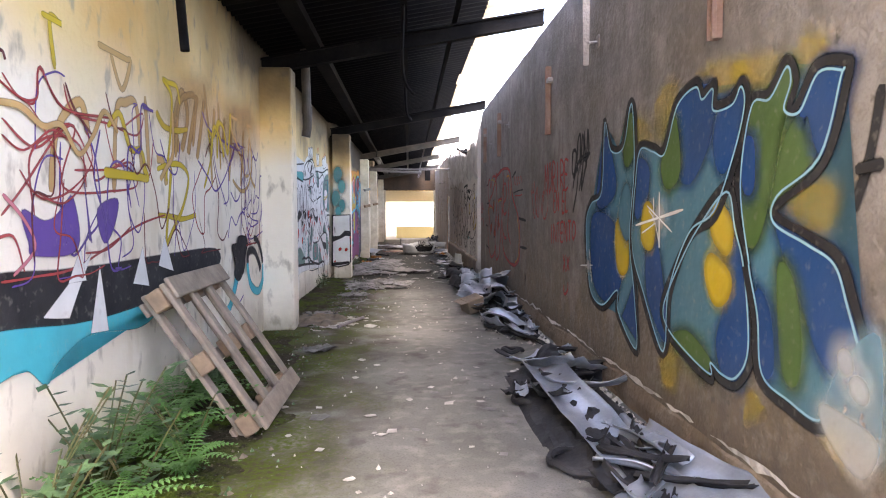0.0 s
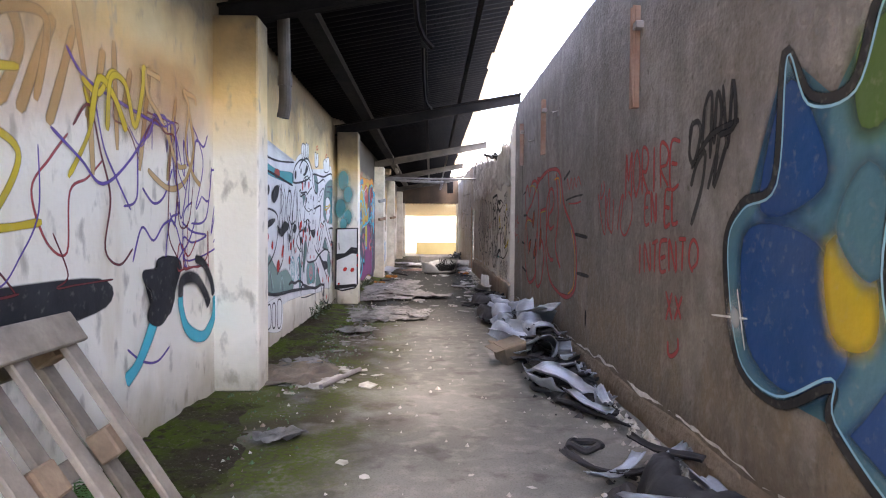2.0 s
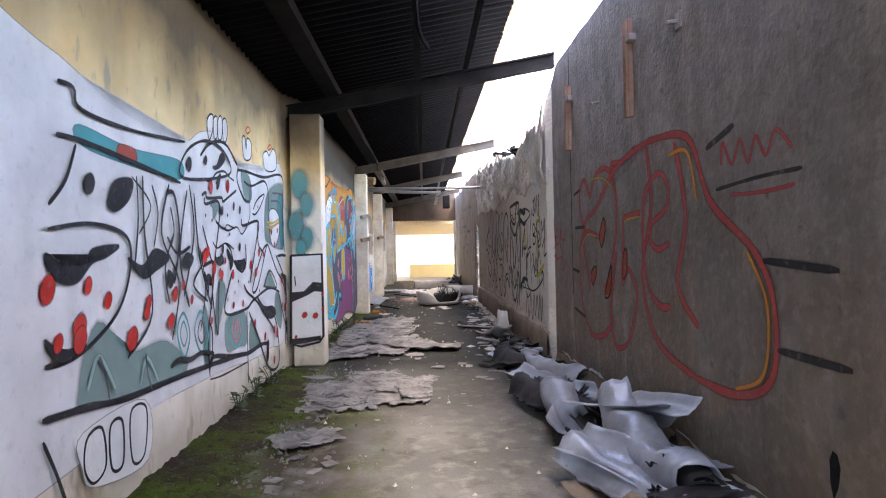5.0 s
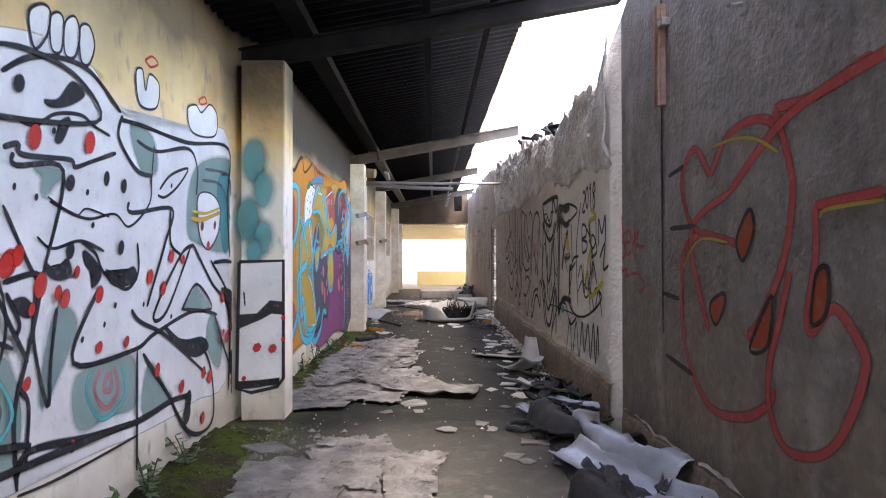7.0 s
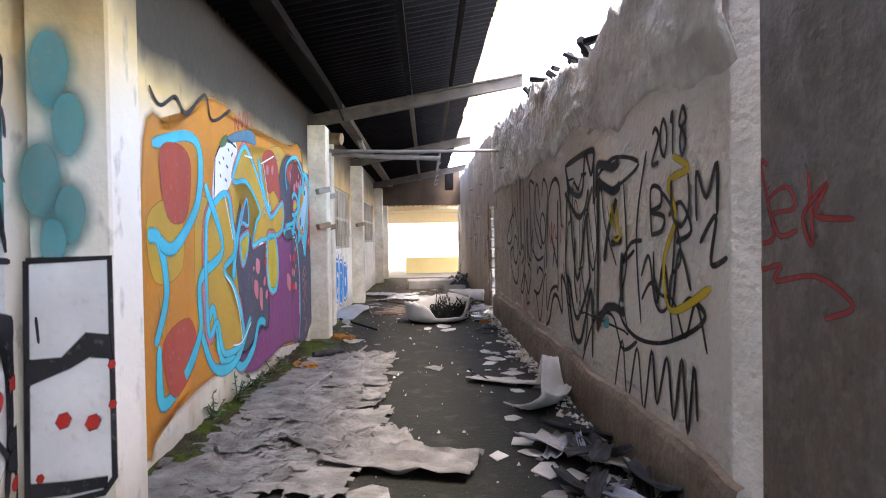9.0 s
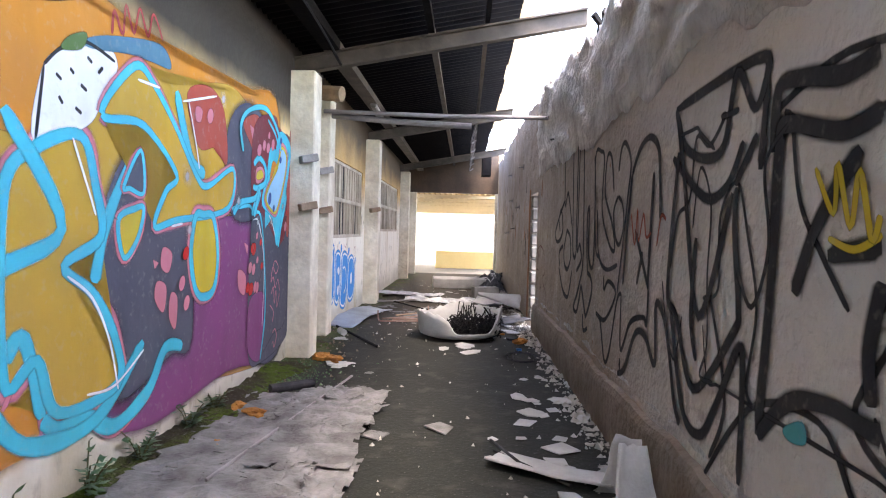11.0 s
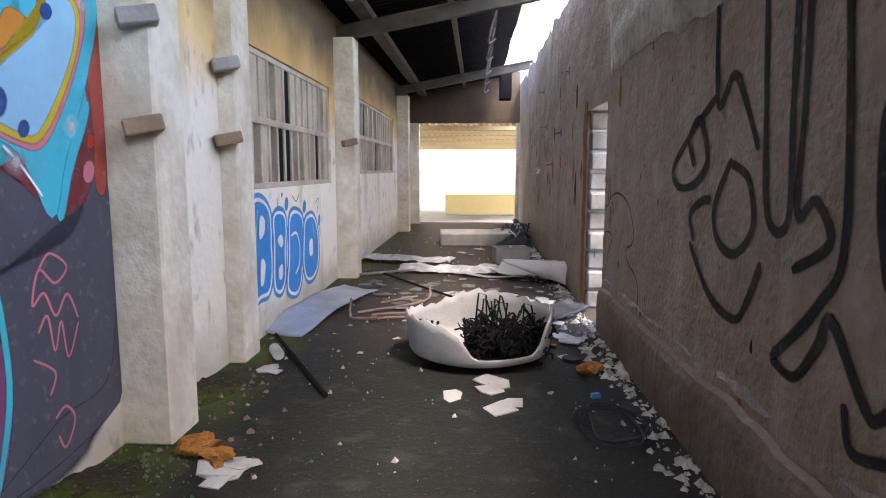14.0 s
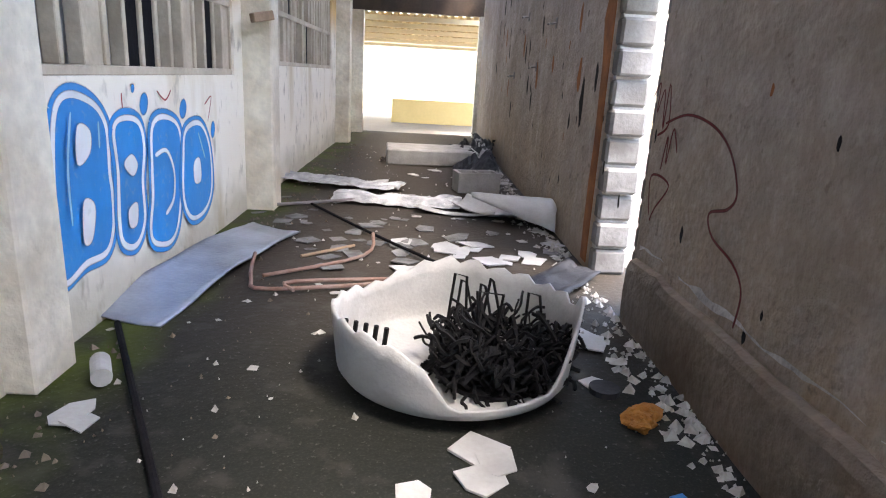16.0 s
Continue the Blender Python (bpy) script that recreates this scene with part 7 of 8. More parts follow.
thing("cut_log_stub", add_tube(bmesh.new(), [(-1.5, 20.1, 3.02), (-1.12, 20.0, 2.98)], 0.09, 12), M_WOOD2, pose(0, 0, 0), "sawn brown timber stub jutting from dark wall head", "timber")
for y, z in ((19.2, 1.62), (19.2, 2.12), (20.5, 1.62), (20.5, 2.12), (24.0, 1.75)):
    x = left_x(y) + (0.22 if y != 20.5 else 0.10)
    thing("wood_peg", box(-0.09, 0.09, -0.05, 0.08, -0.04, 0.04, 0.008), M_WOOD2 if z < 2 else M_CONC, pose(x, y - 0.03, z, 0, -12, 30), "short weathered block jutting from pale pillar", "bracket", "blocks on pillars")


def cable(pts, r, mat, label):
    thing("hanging_cable", add_tube(bmesh.new(), smooth_line(pts, 6), r, 6), mat, pose(0, 0, 0), label, "cable", "cables under the roof")


cable([(-0.04, 6.4, 3.50), (-0.06, 6.6, 2.95), (-0.02, 6.7, 2.75), (0.06, 6.75, 2.66)], 0.02, M_SOOT, "dark cable dangling from roof purlin")
cable([(-0.05, 9.6, 3.50), (-0.03, 10.2, 3.05), (0.05, 10.5, 2.95)], 0.02, M_SOOT, "dark cable dangling from roof purlin")
cable([(-1.05, 16, 3.30), (-0.9, 17.5, 3.12), (-1.0, 19.35, 3.14)], 0.015, M_SOOT, "slack dark cable under roof")
for k in range(5):
    y = 24.8 + k * 1.4
    cable([(0.56, y, 3.60), (0.45, y + 0.4, 3.2), (0.55, y + 0.5, 3.25)], 0.014, M_STEEL, "loose wire hanging under roof")
thing("sagging_lamp_tray", add_box(box(-0.05, 0.05, -0.6, 0.6, 0, 0.05, 0.006), -0.035, 0.035, -0.58, 0.58, -0.012, 0.001), M_FIBRE, pose(-1.08, 22.6, 3.24, 0, 10, 2), "dusty white lamp tray hung below roof", "lamp tray")
thing("hanging_duct", box(-0.14, 0.14, -0.2, 0.2, 0, 0.75, 0.02), M_SOOT, pose(0.95, 31.2, 3.05), "sooty sheet-metal duct hanging by far opening", "duct")
# charred fringe on the broken wall head
for k in range(16):
    y = rnd.uniform(14.0, 18.5)
    h = wall_top(y)
    bm = bmesh.new()
    add_tube(bm, [(0, 0, -0.1), (rnd.uniform(-0.08, 0.04), rnd.uniform(-0.1, 0.1), 0.05), (rnd.uniform(-0.16, 0.02), rnd.uniform(-0.15, 0.15), rnd.uniform(0.06, 0.16))], rnd.uniform(0.015, 0.04), 5)
    thing("charred_splinter", bm, M_CHAR, pose(right_x(y) + 0.06, y, h), "charred splinter on broken wall head", "splinter", "charred splinters")


# ---- leaning pallet ----
def pallet():
    m = Matrix.Translation((-0.93, 3.72, 0.02)) @ pose(0, 0, 0, 0, -33.5, 0)
    o = base("wooden_pallet", m, "weathered grey wooden pallet leaning against painted wall", "pallet")
    for k in range(4):
        y = 0.03 + k * 0.32
        part("slat", box(0.03, 0.06, y, y + 0.085, 0.02, 1.08, 0.006), M_WOOD, o)
        part("rear_slat", box(-0.10, -0.07, y, y + 0.085, 0.02, 1.08, 0.006), M_WOOD, o)
    part("bottom_board", box(0.062, 0.088, -0.01, 1.10, 0.0, 0.13, 0.006), M_WOOD, o)
    part("top_board", box(0.062, 0.088, 0.06, 1.12, 0.96, 1.10, 0.006), M_WOOD, o, "loose grey top board")
    for z in (0.02, 0.48, 0.94):
        for y in (0.0, 0.50, 0.95):
            part("block", box(-0.068, 0.028, y, y + 0.13, z, z + 0.13, 0.008), M_WOOD2, o, "brown wooden block")
        part("cross_board", box(-0.126, -0.102, 0, 1.1, z + 0.01, z + 0.10, 0.005), M_WOOD, o)


pallet()


# ---- plants ----
def frond(bm, length, lean, az, rnd, wide=0.09):
    n, prev = 16, None
    d = Vector((math.cos(az), math.sin(az), 0))
    side = Vector((-d.y, d.x, 0))
    for i in range(n + 1):
        t = i / n
        p = d * (length * lean * t * (0.5 + 0.6 * t)) + Vector((0, 0, length * (t - 0.62 * t * t)))
        r = 0.004 * (1 - t) + 0.001
        ring = [bm.verts.new(p + side * r), bm.verts.new(p - side * r)]
        if prev:
            bm.faces.new((prev[0], prev[1], ring[1], ring[0]))
            if i > 2:
                w = wide * (1 - t) ** 0.7 * (0.6 + 0.4 * min(1, t * 4)) * rnd.uniform(0.85, 1.1) + 0.006
                for s in (-1, 1):
                    tip = p + side * s * w + d * w * 0.35 - Vector((0, 0, w * 0.25))
                    mid = p + side * s * w * 0.5
                    h = length / n * 0.55
                    bm.faces.new([bm.verts.new(v) for v in (p - d * h * 0.4, mid - d * h * 0.5, tip, mid + d * h * 0.8 + Vector((0, 0, 0.004)), p + d * h * 0.5)])
        prev = ring
    return bm


def fern(x, y, size, seed, mat=M_FERN):
    rnd = random.Random(seed)
    o = base("fern", pose(x, y, 0.0, 0, 0, rnd.uniform(0, 360)), "lush green fern growing at foot of wall", "fern", "ferns by the wall")
    for k in range(11):
        part("frond", frond(bmesh.new(), size * rnd.uniform(0.75, 1.15), rnd.uniform(0.45, 0.95), k * 0.571 + rnd.uniform(-0.2, 0.2), rnd, 0.16 * size), mat, o)


def weed(x, y, size, seed):
    rnd = random.Random(seed)
    o = base("leafy_weed", pose(x, y, 0.0), "dark green broad-leaved weed at foot of wall", "weed", "weeds by the wall")
    for k in range(6):
        a, h = rnd.uniform(0, 6.3), size * rnd.uniform(0.5, 1.1)
        end = Vector((math.cos(a) * h * 0.55, math.sin(a) * h * 0.55, h))
        part("stem", add_tube(bmesh.new(), smooth_line([(0, 0, 0), tuple(end * 0.5 + Vector((0, 0, 0.03))), tuple(end)], 4), 0.004, 5), M_STEM, o)
        bm = bmesh.new()
        for i in range(9):
            p = end * (0.3 + 0.7 * i / 8)
            b = rnd.uniform(0, 6.3)
            d, L = Vector((math.cos(b), math.sin(b), rnd.uniform(-0.3, 0.5))), 0.07 * rnd.uniform(0.7, 1.4) * (0.6 + size)
            s = d.cross(Vector((0, 0, 1))).normalized() * L * 0.26
            q = [p, p + d * L * 0.4 + s, p + d * L, p + d * L * 0.4 - s]
            bm.faces.new([bm.verts.new(v) for v in q])
        tagged(part("leaf_spray", bm, M_LEAF, o), kind="stuff")


for k, (x, y, s) in enumerate(((-1.5, 4.0, 0.62), (-1.35, 3.55, 0.52), (-1.55, 3.3, 0.55), (-1.15, 3.15, 0.42), (-1.45, 4.45, 0.5), (-1.3, 2.7, 0.45), (-1.55, 5.0, 0.36))):
    fern(x, y, s, 40 + k)
for k, (x, y, s) in enumerate(((-1.5, 3.0, 0.6), (-1.3, 2.9, 0.5), (-1.6, 2.6, 0.62), (-1.2, 3.35, 0.34), (-1.42, 2.35, 0.5), (-1.62, 11.0, 0.24), (-1.6, 11.5, 0.26), (-1.58, 12.0, 0.22), (-1.5, 15.2, 0.2), (-1.47, 15.7, 0.24), (-1.46, 16.2, 0.22), (-1.45, 16.8, 0.24), (-1.44, 17.2, 0.16))):
    weed(x, y, s, 80 + k)


# ---- sheets, scraps and rubble ----
def bent_sheet(L, W, curl, bend, crumple, seed, thick=0.004, taper=0.0):
    """A sheet L by W, curled across its width by curl radians, bent along its length."""
    bm = bmesh.new()
    nl, nw = max(8, round(L / 0.06)), 10
    g = []
    for i in range(nl + 1):
        t = i / nl
        row = []
        w = W * (1 - taper * t) * (1 + 0.12 * noise.noise((t * 4, seed, 0)))
        for j in range(nw + 1):
            a = (j / nw - 0.5) * (curl if abs(curl) > 0.01 else 0.01)
            r = w / (abs(curl) if abs(curl) > 0.01 else 0.01)
            z = r * (1 - math.cos(a)) * (1 if curl > 0 else -1) + bend * (t - 0.5) ** 2 * L
            e = 0.05 * W * noise.noise((j * 0.9, seed, i // nl)) if i in (0, nl) else 0
            row.append(bm.verts.new((r * math.sin(abs(a)) * (1 if a > 0 else -1), (t - 0.5) * L + e, z + crumple * noise.noise((t * L * 5, j * 0.5, seed)))))
        g.append(row)
    for a, b in zip(g, g[1:]):
        for j in range(nw):
            bm.faces.new((a[j], a[j + 1], b[j + 1], b[j]))
    lo = min(v.co.z for v in bm.verts)
    for v in bm.verts:
        v.co.z -= lo
    return solid(bm, thick)


def scrap(name, mat, m, label, group, *shape, **kw):
    ob = thing(name, bent_sheet(*shape, **kw), mat, m, label, "scrap", group)
    for p in ob.data.polygons:
        p.use_smooth = True
    return ob


S, B, C = "bent silver sheet scrap lying beside the wall", "twisted black plastic strip among the debris", "crumpled brown cardboard scrap on concrete floor"
GS = "sheet scraps along the wall"
scrap("sheet_scrap", M_SILVER, pose(1.10, 3.55, 0.06, 4, 0, 4), "long silver sheet strip with raised edges and a hole", GS, 2.3, 0.36, 1.6, 0.03, 0.012, 1)
scrap("sheet_scrap", M_SILVER, pose(1.22, 4.75, 0.10, -16, 20, 30), "torn grey sheet lying over silver strip", GS, 0.55, 0.5, 0.6, 0.2, 0.06, 2)
scrap("sheet_scrap", M_SILVER, pose(1.40, 2.9, 0.08, 0, -25, 15), S, GS, 0.9, 0.25, 1.2, 0.15, 0.02, 3)
scrap("sheet_scrap", M_SILVER, pose(0.98, 7.35, 0.02, 0, 30, 12), S, GS, 0.75, 0.3, 1.5, 0.35, 0.02, 4, taper=0.4)
scrap("sheet_scrap", M_SILVER, pose(1.16, 8.9, 0.12, 8, -20, 28), S, GS, 1.2, 0.33, 1.3, -0.18, 0.02, 5)
scrap("sheet_scrap", M_SILVER, pose(1.28, 9.7, 0.26, -12, 25, 18), "pale curved sheet panel lying on the heap", GS, 0.95, 0.42, -0.9, 0.1, 0.012, 6)
scrap("sheet_scrap", M_SILVER, pose(1.38, 9.6, 0.34, -14, -30, 15), S, GS, 1.1, 0.2, 1.0, -0.1, 0.015, 7)
scrap("sheet_scrap", M_SILVER, pose(1.05, 10.3, 0.10, 5, 20, -20), S, GS, 0.8, 0.34, 1.8, 0.1, 0.02, 8)
scrap("sheet_scrap", M_SILVER, pose(1.22, 8.0, 0.05, 0, 10, 60), S, GS, 0.5, 0.3, 0.7, 0.2, 0.03, 9)
scrap("cardboard_scrap", M_CARD, pose(0.95, 8.95, 0.05, 10, -15, 20), C, "cardboard scraps", 0.36, 0.40, 1.1, 0.3, 0.03, 10)
scrap("sheet_scrap", M_FIBRE, pose(1.17, 15.45, 0.01, 0, -20, -35), "pale curved shell fragment on dark floor", GS, 0.75, 0.42, 1.3, 0.5, 0.01, 11, taper=0.35, thick=0.012)
scrap("sheet_scrap", M_FIBRE, pose(1.24, 15.75, 0.05, 62, 10, 20), "pale curved shell leaning by the wall", GS, 0.62, 0.36, 1.2, 0.2, 0.01, 12, taper=0.5, thick=0.012)
scrap("sheet_scrap", M_FIBRE, pose(0.92, 16.3, 0.02, 0, 8, 62), "broken pale grey board on dark floor", GS, 0.75, 0.26, 0.4, 0.05, 0.01, 13, thick=0.015)
scrap("sheet_scrap", M_FIBRE, pose(1.32, 16.05, 0.02, 66, 4, -28), "upright pale shell fragment by the plinth", GS, 0.55, 0.40, 0.8, 0.1, 0.008, 14, taper=0.3, thick=0.012)
scrap("sheet_scrap", M_FIBRE, pose(1.12, 14.2, 0.03, 0, 12, 40), S, GS, 0.9, 0.3, 0.8, 0.1, 0.02, 15)
scrap("sheet_scrap", M_SILVER, pose(1.2, 11.55, 0.05, 0, -14, 26), S, GS, 1.3, 0.3, 1.1, 0.12, 0.02, 16)
scrap("sheet_scrap", M_SILVER, pose(1.3, 12.6, 0.04, 0, 14, 14), S, GS, 1.0, 0.22, 1.3, 0.2, 0.02, 17)
# white curved board and shell pieces near the broken tank
scrap("curved_board", M_SILVER, pose(-1.22, 22.35, 0.015, 0, 6, -9), "long bowed pale grey board on floor", "boards on the floor", 2.1, 0.42, 0.3, -0.12, 0.006, 18, thick=0.012)
scrap("shell_cone", M_FIBRE, pose(1.05, 24.05, 0.02, 0, 4, 80), "pale curled shell piece, cone-like, by doorway", "tank shells", 0.80, 1.0, -2.3, 0.0, 0.006, 19, thick=0.014, taper=0.85)
scrap("shell_cone", M_FIBRE, pose(0.85, 24.4, 0.02, 0, -14, 50), "pale curled shell piece by doorway", "tank shells", 0.7, 0.5, 1.4, 0.3, 0.006, 20, thick=0.012, taper=0.4)
scrap("dark_board", M_BLACK, pose(1.05, 22.1, 0.03, 0, 10, -38), "charred board lying by doorway", "boards on the floor", 0.95, 0.28, 0.5, 0.1, 0.03, 21, thick=0.012)
scrap("crumpled_sheeting", M_PAPER, pose(-0.08, 24.75, 0.0, 0, 0, 84), "crumpled dirty white sheeting on the floor", "sheeting", 1.35, 0.5, -0.9, 0.04, 0.05, 22)
scrap("crumpled_sheeting", M_PAPER, pose(-0.85, 25.6, 0.02, 0, 0, 70), "flattened grey sheeting on the floor", "sheeting", 1.6, 0.5, 0.3, 0.04, 0.05, 23)
scrap("shell_cone", M_FIBRE, pose(0.5, 24.3, 0.0, 0, 4, 75), "narrow curved pale strip on the floor", "tank shells", 0.8, 0.18, 0.5, 0.25, 0.004, 24, thick=0.01)
rnd = random.Random(3)
for k in range(120):
    y = rnd.choice((rnd.uniform(2.4, 5.6), rnd.uniform(6.4, 12.6), rnd.uniform(6.4, 10.6), rnd.uniform(12.5, 14.6)))
    x = right_x(y) - 0.08 - abs(rnd.gauss(0.12, 0.17)) - (0.14 if y < 5 else 0)
    w = rnd.uniform(0.05, 0.16)
    hgt = rnd.uniform(0.0, 0.22) if 8.3 < y < 10.8 else rnd.uniform(0, 0.12)
    scrap("plastic_strip", M_BLACK if rnd.random() < 0.62 else M_SILVER, pose(x, y, hgt, rnd.uniform(-8, 8), rnd.uniform(-25, 25), rnd.uniform(-70, 70)), B if k % 2 else "small twisted dark scrap beside the wall", "plastic strips", rnd.uniform(0.2, 0.6), w, rnd.uniform(0.4, 2.6), rnd.uniform(-0.3, 0.7), 0.03, 100 + k)


def rubber_loop(x, y, r, seed):
    pts = [(x + r * (1 + 0.25 * noise.noise((k, seed, 0))) * math.cos(k * 0.45), y + r * 0.8 * math.sin(k * 0.45), 0.025 + 0.05 * abs(noise.noise((k * 0.7, seed, 3)))) for k in range(13)]
    thing("rubber_strip", add_tube(bmesh.new(), smooth_line(pts, 4), 0.022, 7), M_BLACK, pose(0, 0, 0), "coiled black rubber strip on floor", "rubber strip", "rubber strips")


for k, (x, y, r) in enumerate(((0.95, 3.2, 0.2), (0.9, 4.3, 0.16), (1.15, 7.3, 0.24), (1.25, 6.9, 0.2), (1.0, 5.9, 0.1), (1.2, 12.2, 0.25), (1.05, 13.0, 0.22), (0.75, 12.9, 0.14))):
    rubber_loop(x, y, r, k)


def felt(x, y, w, h, rz, seed):
    bm = bmesh.new()
    n = 18
    rnd = random.Random(seed)
    for i in range(n + 1):
        for j in range(n + 1):
            u, v = i / n - 0.5, j / n - 0.5
            k = 1 + 0.16 * noise.noise((u * 3, v * 3, seed))
            z = 0.008 + 0.006 * (seed % 3) + 0.05 * abs(noise.noise((u * w * 5, v * h * 5, seed))) + 0.02 * abs(noise.noise((u * w * 14, v * h * 14, seed))) + (0.05 * max(0, abs(u) + abs(v) - 0.72) if seed % 2 else 0)
            bm.verts.new((u * w * k, v * h * k, z))
    bm.verts.ensure_lookup_table()
    for i in range(n):
        for j in range(n):
            if (i in (0, n - 1) or j in (0, n - 1)) and rnd.random() < 0.3:
                continue
            a = i * (n + 1) + j
            bm.faces.new([bm.verts[q] for q in (a, a + n + 1, a + n + 2, a + 1)])
    thing("felt_sheet", solid(bm, 0.005), M_FELT, pose(x, y, 0.003 * (seed % 6), 0, 0, rz), "torn grey roofing felt sheet lying on floor", "felt sheet", "felt sheets on the floor")


for k, (x, y, w, h, r) in enumerate(((-0.85, 11.6, 0.7, 1.2, 6), (-0.3, 11.7, 0.7, 1.1, -5), (-0.55, 12.3, 0.6, 0.5, 20), (-1.15, 13.9, 0.7, 0.9, 5), (-0.6, 14.1, 0.75, 0.8, -12), (-0.25, 14.55, 0.6, 0.5, 25), (-1.15, 14.8, 0.7, 0.9, 14), (-0.55, 15.1, 0.8, 0.8, -8), (-0.95, 15.7, 0.9, 0.8, 10), (-0.45, 15.9, 0.5, 0.9, -4), (-1.05, 16.5, 0.7, 1.0, -6), (-0.55, 16.75, 0.6, 1.3, 3), (-0.95, 17.4, 0.7, 0.8, 12), (-0.5, 17.6, 0.5, 0.7, -10), (-0.9, 10.2, 0.5, 0.35, 30), (-1.2, 8.2, 0.4, 0.3, 10), (-0.9, 6.1, 0.3, 0.2, 40))):
    felt(x, y, w, h, r, 300 + k)
    for j in range(3):
        felt(x + rnd.uniform(-0.35, 0.35) * w, y + rnd.uniform(-0.4, 0.4) * h, w * rnd.uniform(0.3, 0.6), h * rnd.uniform(0.3, 0.6), r + rnd.uniform(-40, 40), 330 + 3 * k + j)


def shard_mesh(size, thick, seed):
    bm = bmesh.new()
    rnd = random.Random(seed)
    n = rnd.randint(4, 6)
    ring = [(size * rnd.uniform(0.55, 1) * math.cos(6.283 * k / n), size * rnd.uniform(0.35, 0.8) * math.sin(6.283 * k / n)) for k in range(n)]
    f = bm.faces.new([bm.verts.new((a, b, thick)) for a, b in ring])
    r = bmesh.ops.extrude_face_region(bm, geom=[f])
    for v in r["geom"]:
        if isinstance(v, bmesh.types.BMVert):
            v.co.z = 0
    bmesh.ops.recalc_face_normals(bm, faces=bm.faces[:])
    return bm


SHARDS = {}
for key, mat in (("fibre", M_FIBRE), ("felt", M_FELT), ("foam", M_FOAM), ("plaster", M_RUBBLE)):
    SHARDS[key] = [mesh_of("shard", shard_mesh(1, 0.07 if key != "foam" else 0.7, 50 + i), mat) for i in range(7)]
TEXT = dict(fibre="broken pale shell shard on the floor", felt="torn grey scrap on the floor", foam="lump of burnt orange foam on floor", plaster="crumbled plaster lump on the floor")


def foam_mesh(seed):
    bm = bmesh.new()
    bmesh.ops.create_icosphere(bm, subdivisions=3, radius=1)
    for v in bm.verts:
        d = v.co.normalized()
        k = 0.75 + 0.55 * noise.noise(d * 1.5 + Vector((seed, 0, 0))) + 0.16 * noise.noise(d * 6)
        v.co = Vector((d.x * k, d.y * k * 0.75, max(0, d.z * k * 0.55 + 0.35)))
    return bm


SHARDS["foam"] = [mesh_of("foam_lump", foam_mesh(i * 7.3), M_FOAM) for i in range(5)]


def shards(key, cx, cy, n, sx, sy, lo, hi, seed):
    rnd = random.Random(seed)
    for _ in range(n):
        s = rnd.uniform(lo, hi)
        x = min(max(cx + rnd.gauss(0, sx), -1.4), right_x(cy) - 0.1)
        ob = new({"fibre": "shard", "felt": "felt_scrap", "plaster": "plaster_lump", "foam": "foam_lump"}[key], rnd.choice(SHARDS[key]))
        ob.matrix_basis = pose(x, cy + rnd.gauss(0, sy), 0.006, rnd.uniform(-5, 5), rnd.uniform(-5, 5), rnd.uniform(0, 360)) @ Matrix.Diagonal((s, s, s * 0.8, 1))
        tagged(ob, TEXT[key], "shard" if key != "foam" else "foam", TEXT[key].split(" on ")[0] + "s")


shards("fibre", 0.42, 20.05, 6, 0.11, 0.12, 0.11, 0.21, 1)
shards("fibre", 1.05, 21.3, 5, 0.08, 0.15, 0.08, 0.16, 2)
shards("fibre", 0.8, 22.9, 22, 0.35, 0.35, 0.08, 0.18, 3)
shards("fibre", 1.05, 17.6, 14, 0.16, 0.5, 0.06, 0.17, 4)
shards("fibre", 1.0, 16.5, 7, 0.2, 0.3, 0.06, 0.15, 5)
shards("fibre", 0.9, 14.5, 8, 0.2, 0.5, 0.05, 0.15, 6)
shards("fibre", -0.9, 18.9, 5, 0.12, 0.1, 0.08, 0.17, 7)
shards("fibre", -1.15, 20.4, 2, 0.1, 0.15, 0.10, 0.15, 8)
shards("foam", -1.08, 19.1, 3, 0.1, 0.12, 0.09, 0.15, 9)
shards("foam", -1.2, 17.0, 3, 0.08, 0.5, 0.07, 0.12, 10)
shards("foam", 1.15, 20.5, 2, 0.03, 0.06, 0.07, 0.11, 11)
shards("felt", -0.1, 23.4, 30, 0.5, 0.6, 0.05, 0.17, 12)
shards("plaster", -0.9, 7.9, 26, 0.25, 0.3, 0.03, 0.10, 13)
shards("plaster", 0.0, 4.2, 26, 0.6, 0.9, 0.02, 0.07, 14)
shards("felt", 0.6, 4.0, 12, 0.5, 0.6, 0.03, 0.09, 15)
shards("felt", 0.8, 12.8, 16, 0.3, 0.8, 0.04, 0.14, 16)
shards("plaster", -0.3, 21.8, 24, 0.6, 0.8, 0.015, 0.05, 31)
shards("plaster", 1.2, 20, 18, 0.06, 1.5, 0.03, 0.08, 17)
shards("felt", -0.7, 24.2, 12, 0.4, 0.6, 0.04, 0.15, 18)
shards("plaster", 0.8, 27, 22, 0.4, 1.2, 0.05, 0.16, 19)
shards("fibre", -0.1, 26.2, 8, 0.5, 0.8, 0.06, 0.2, 20)


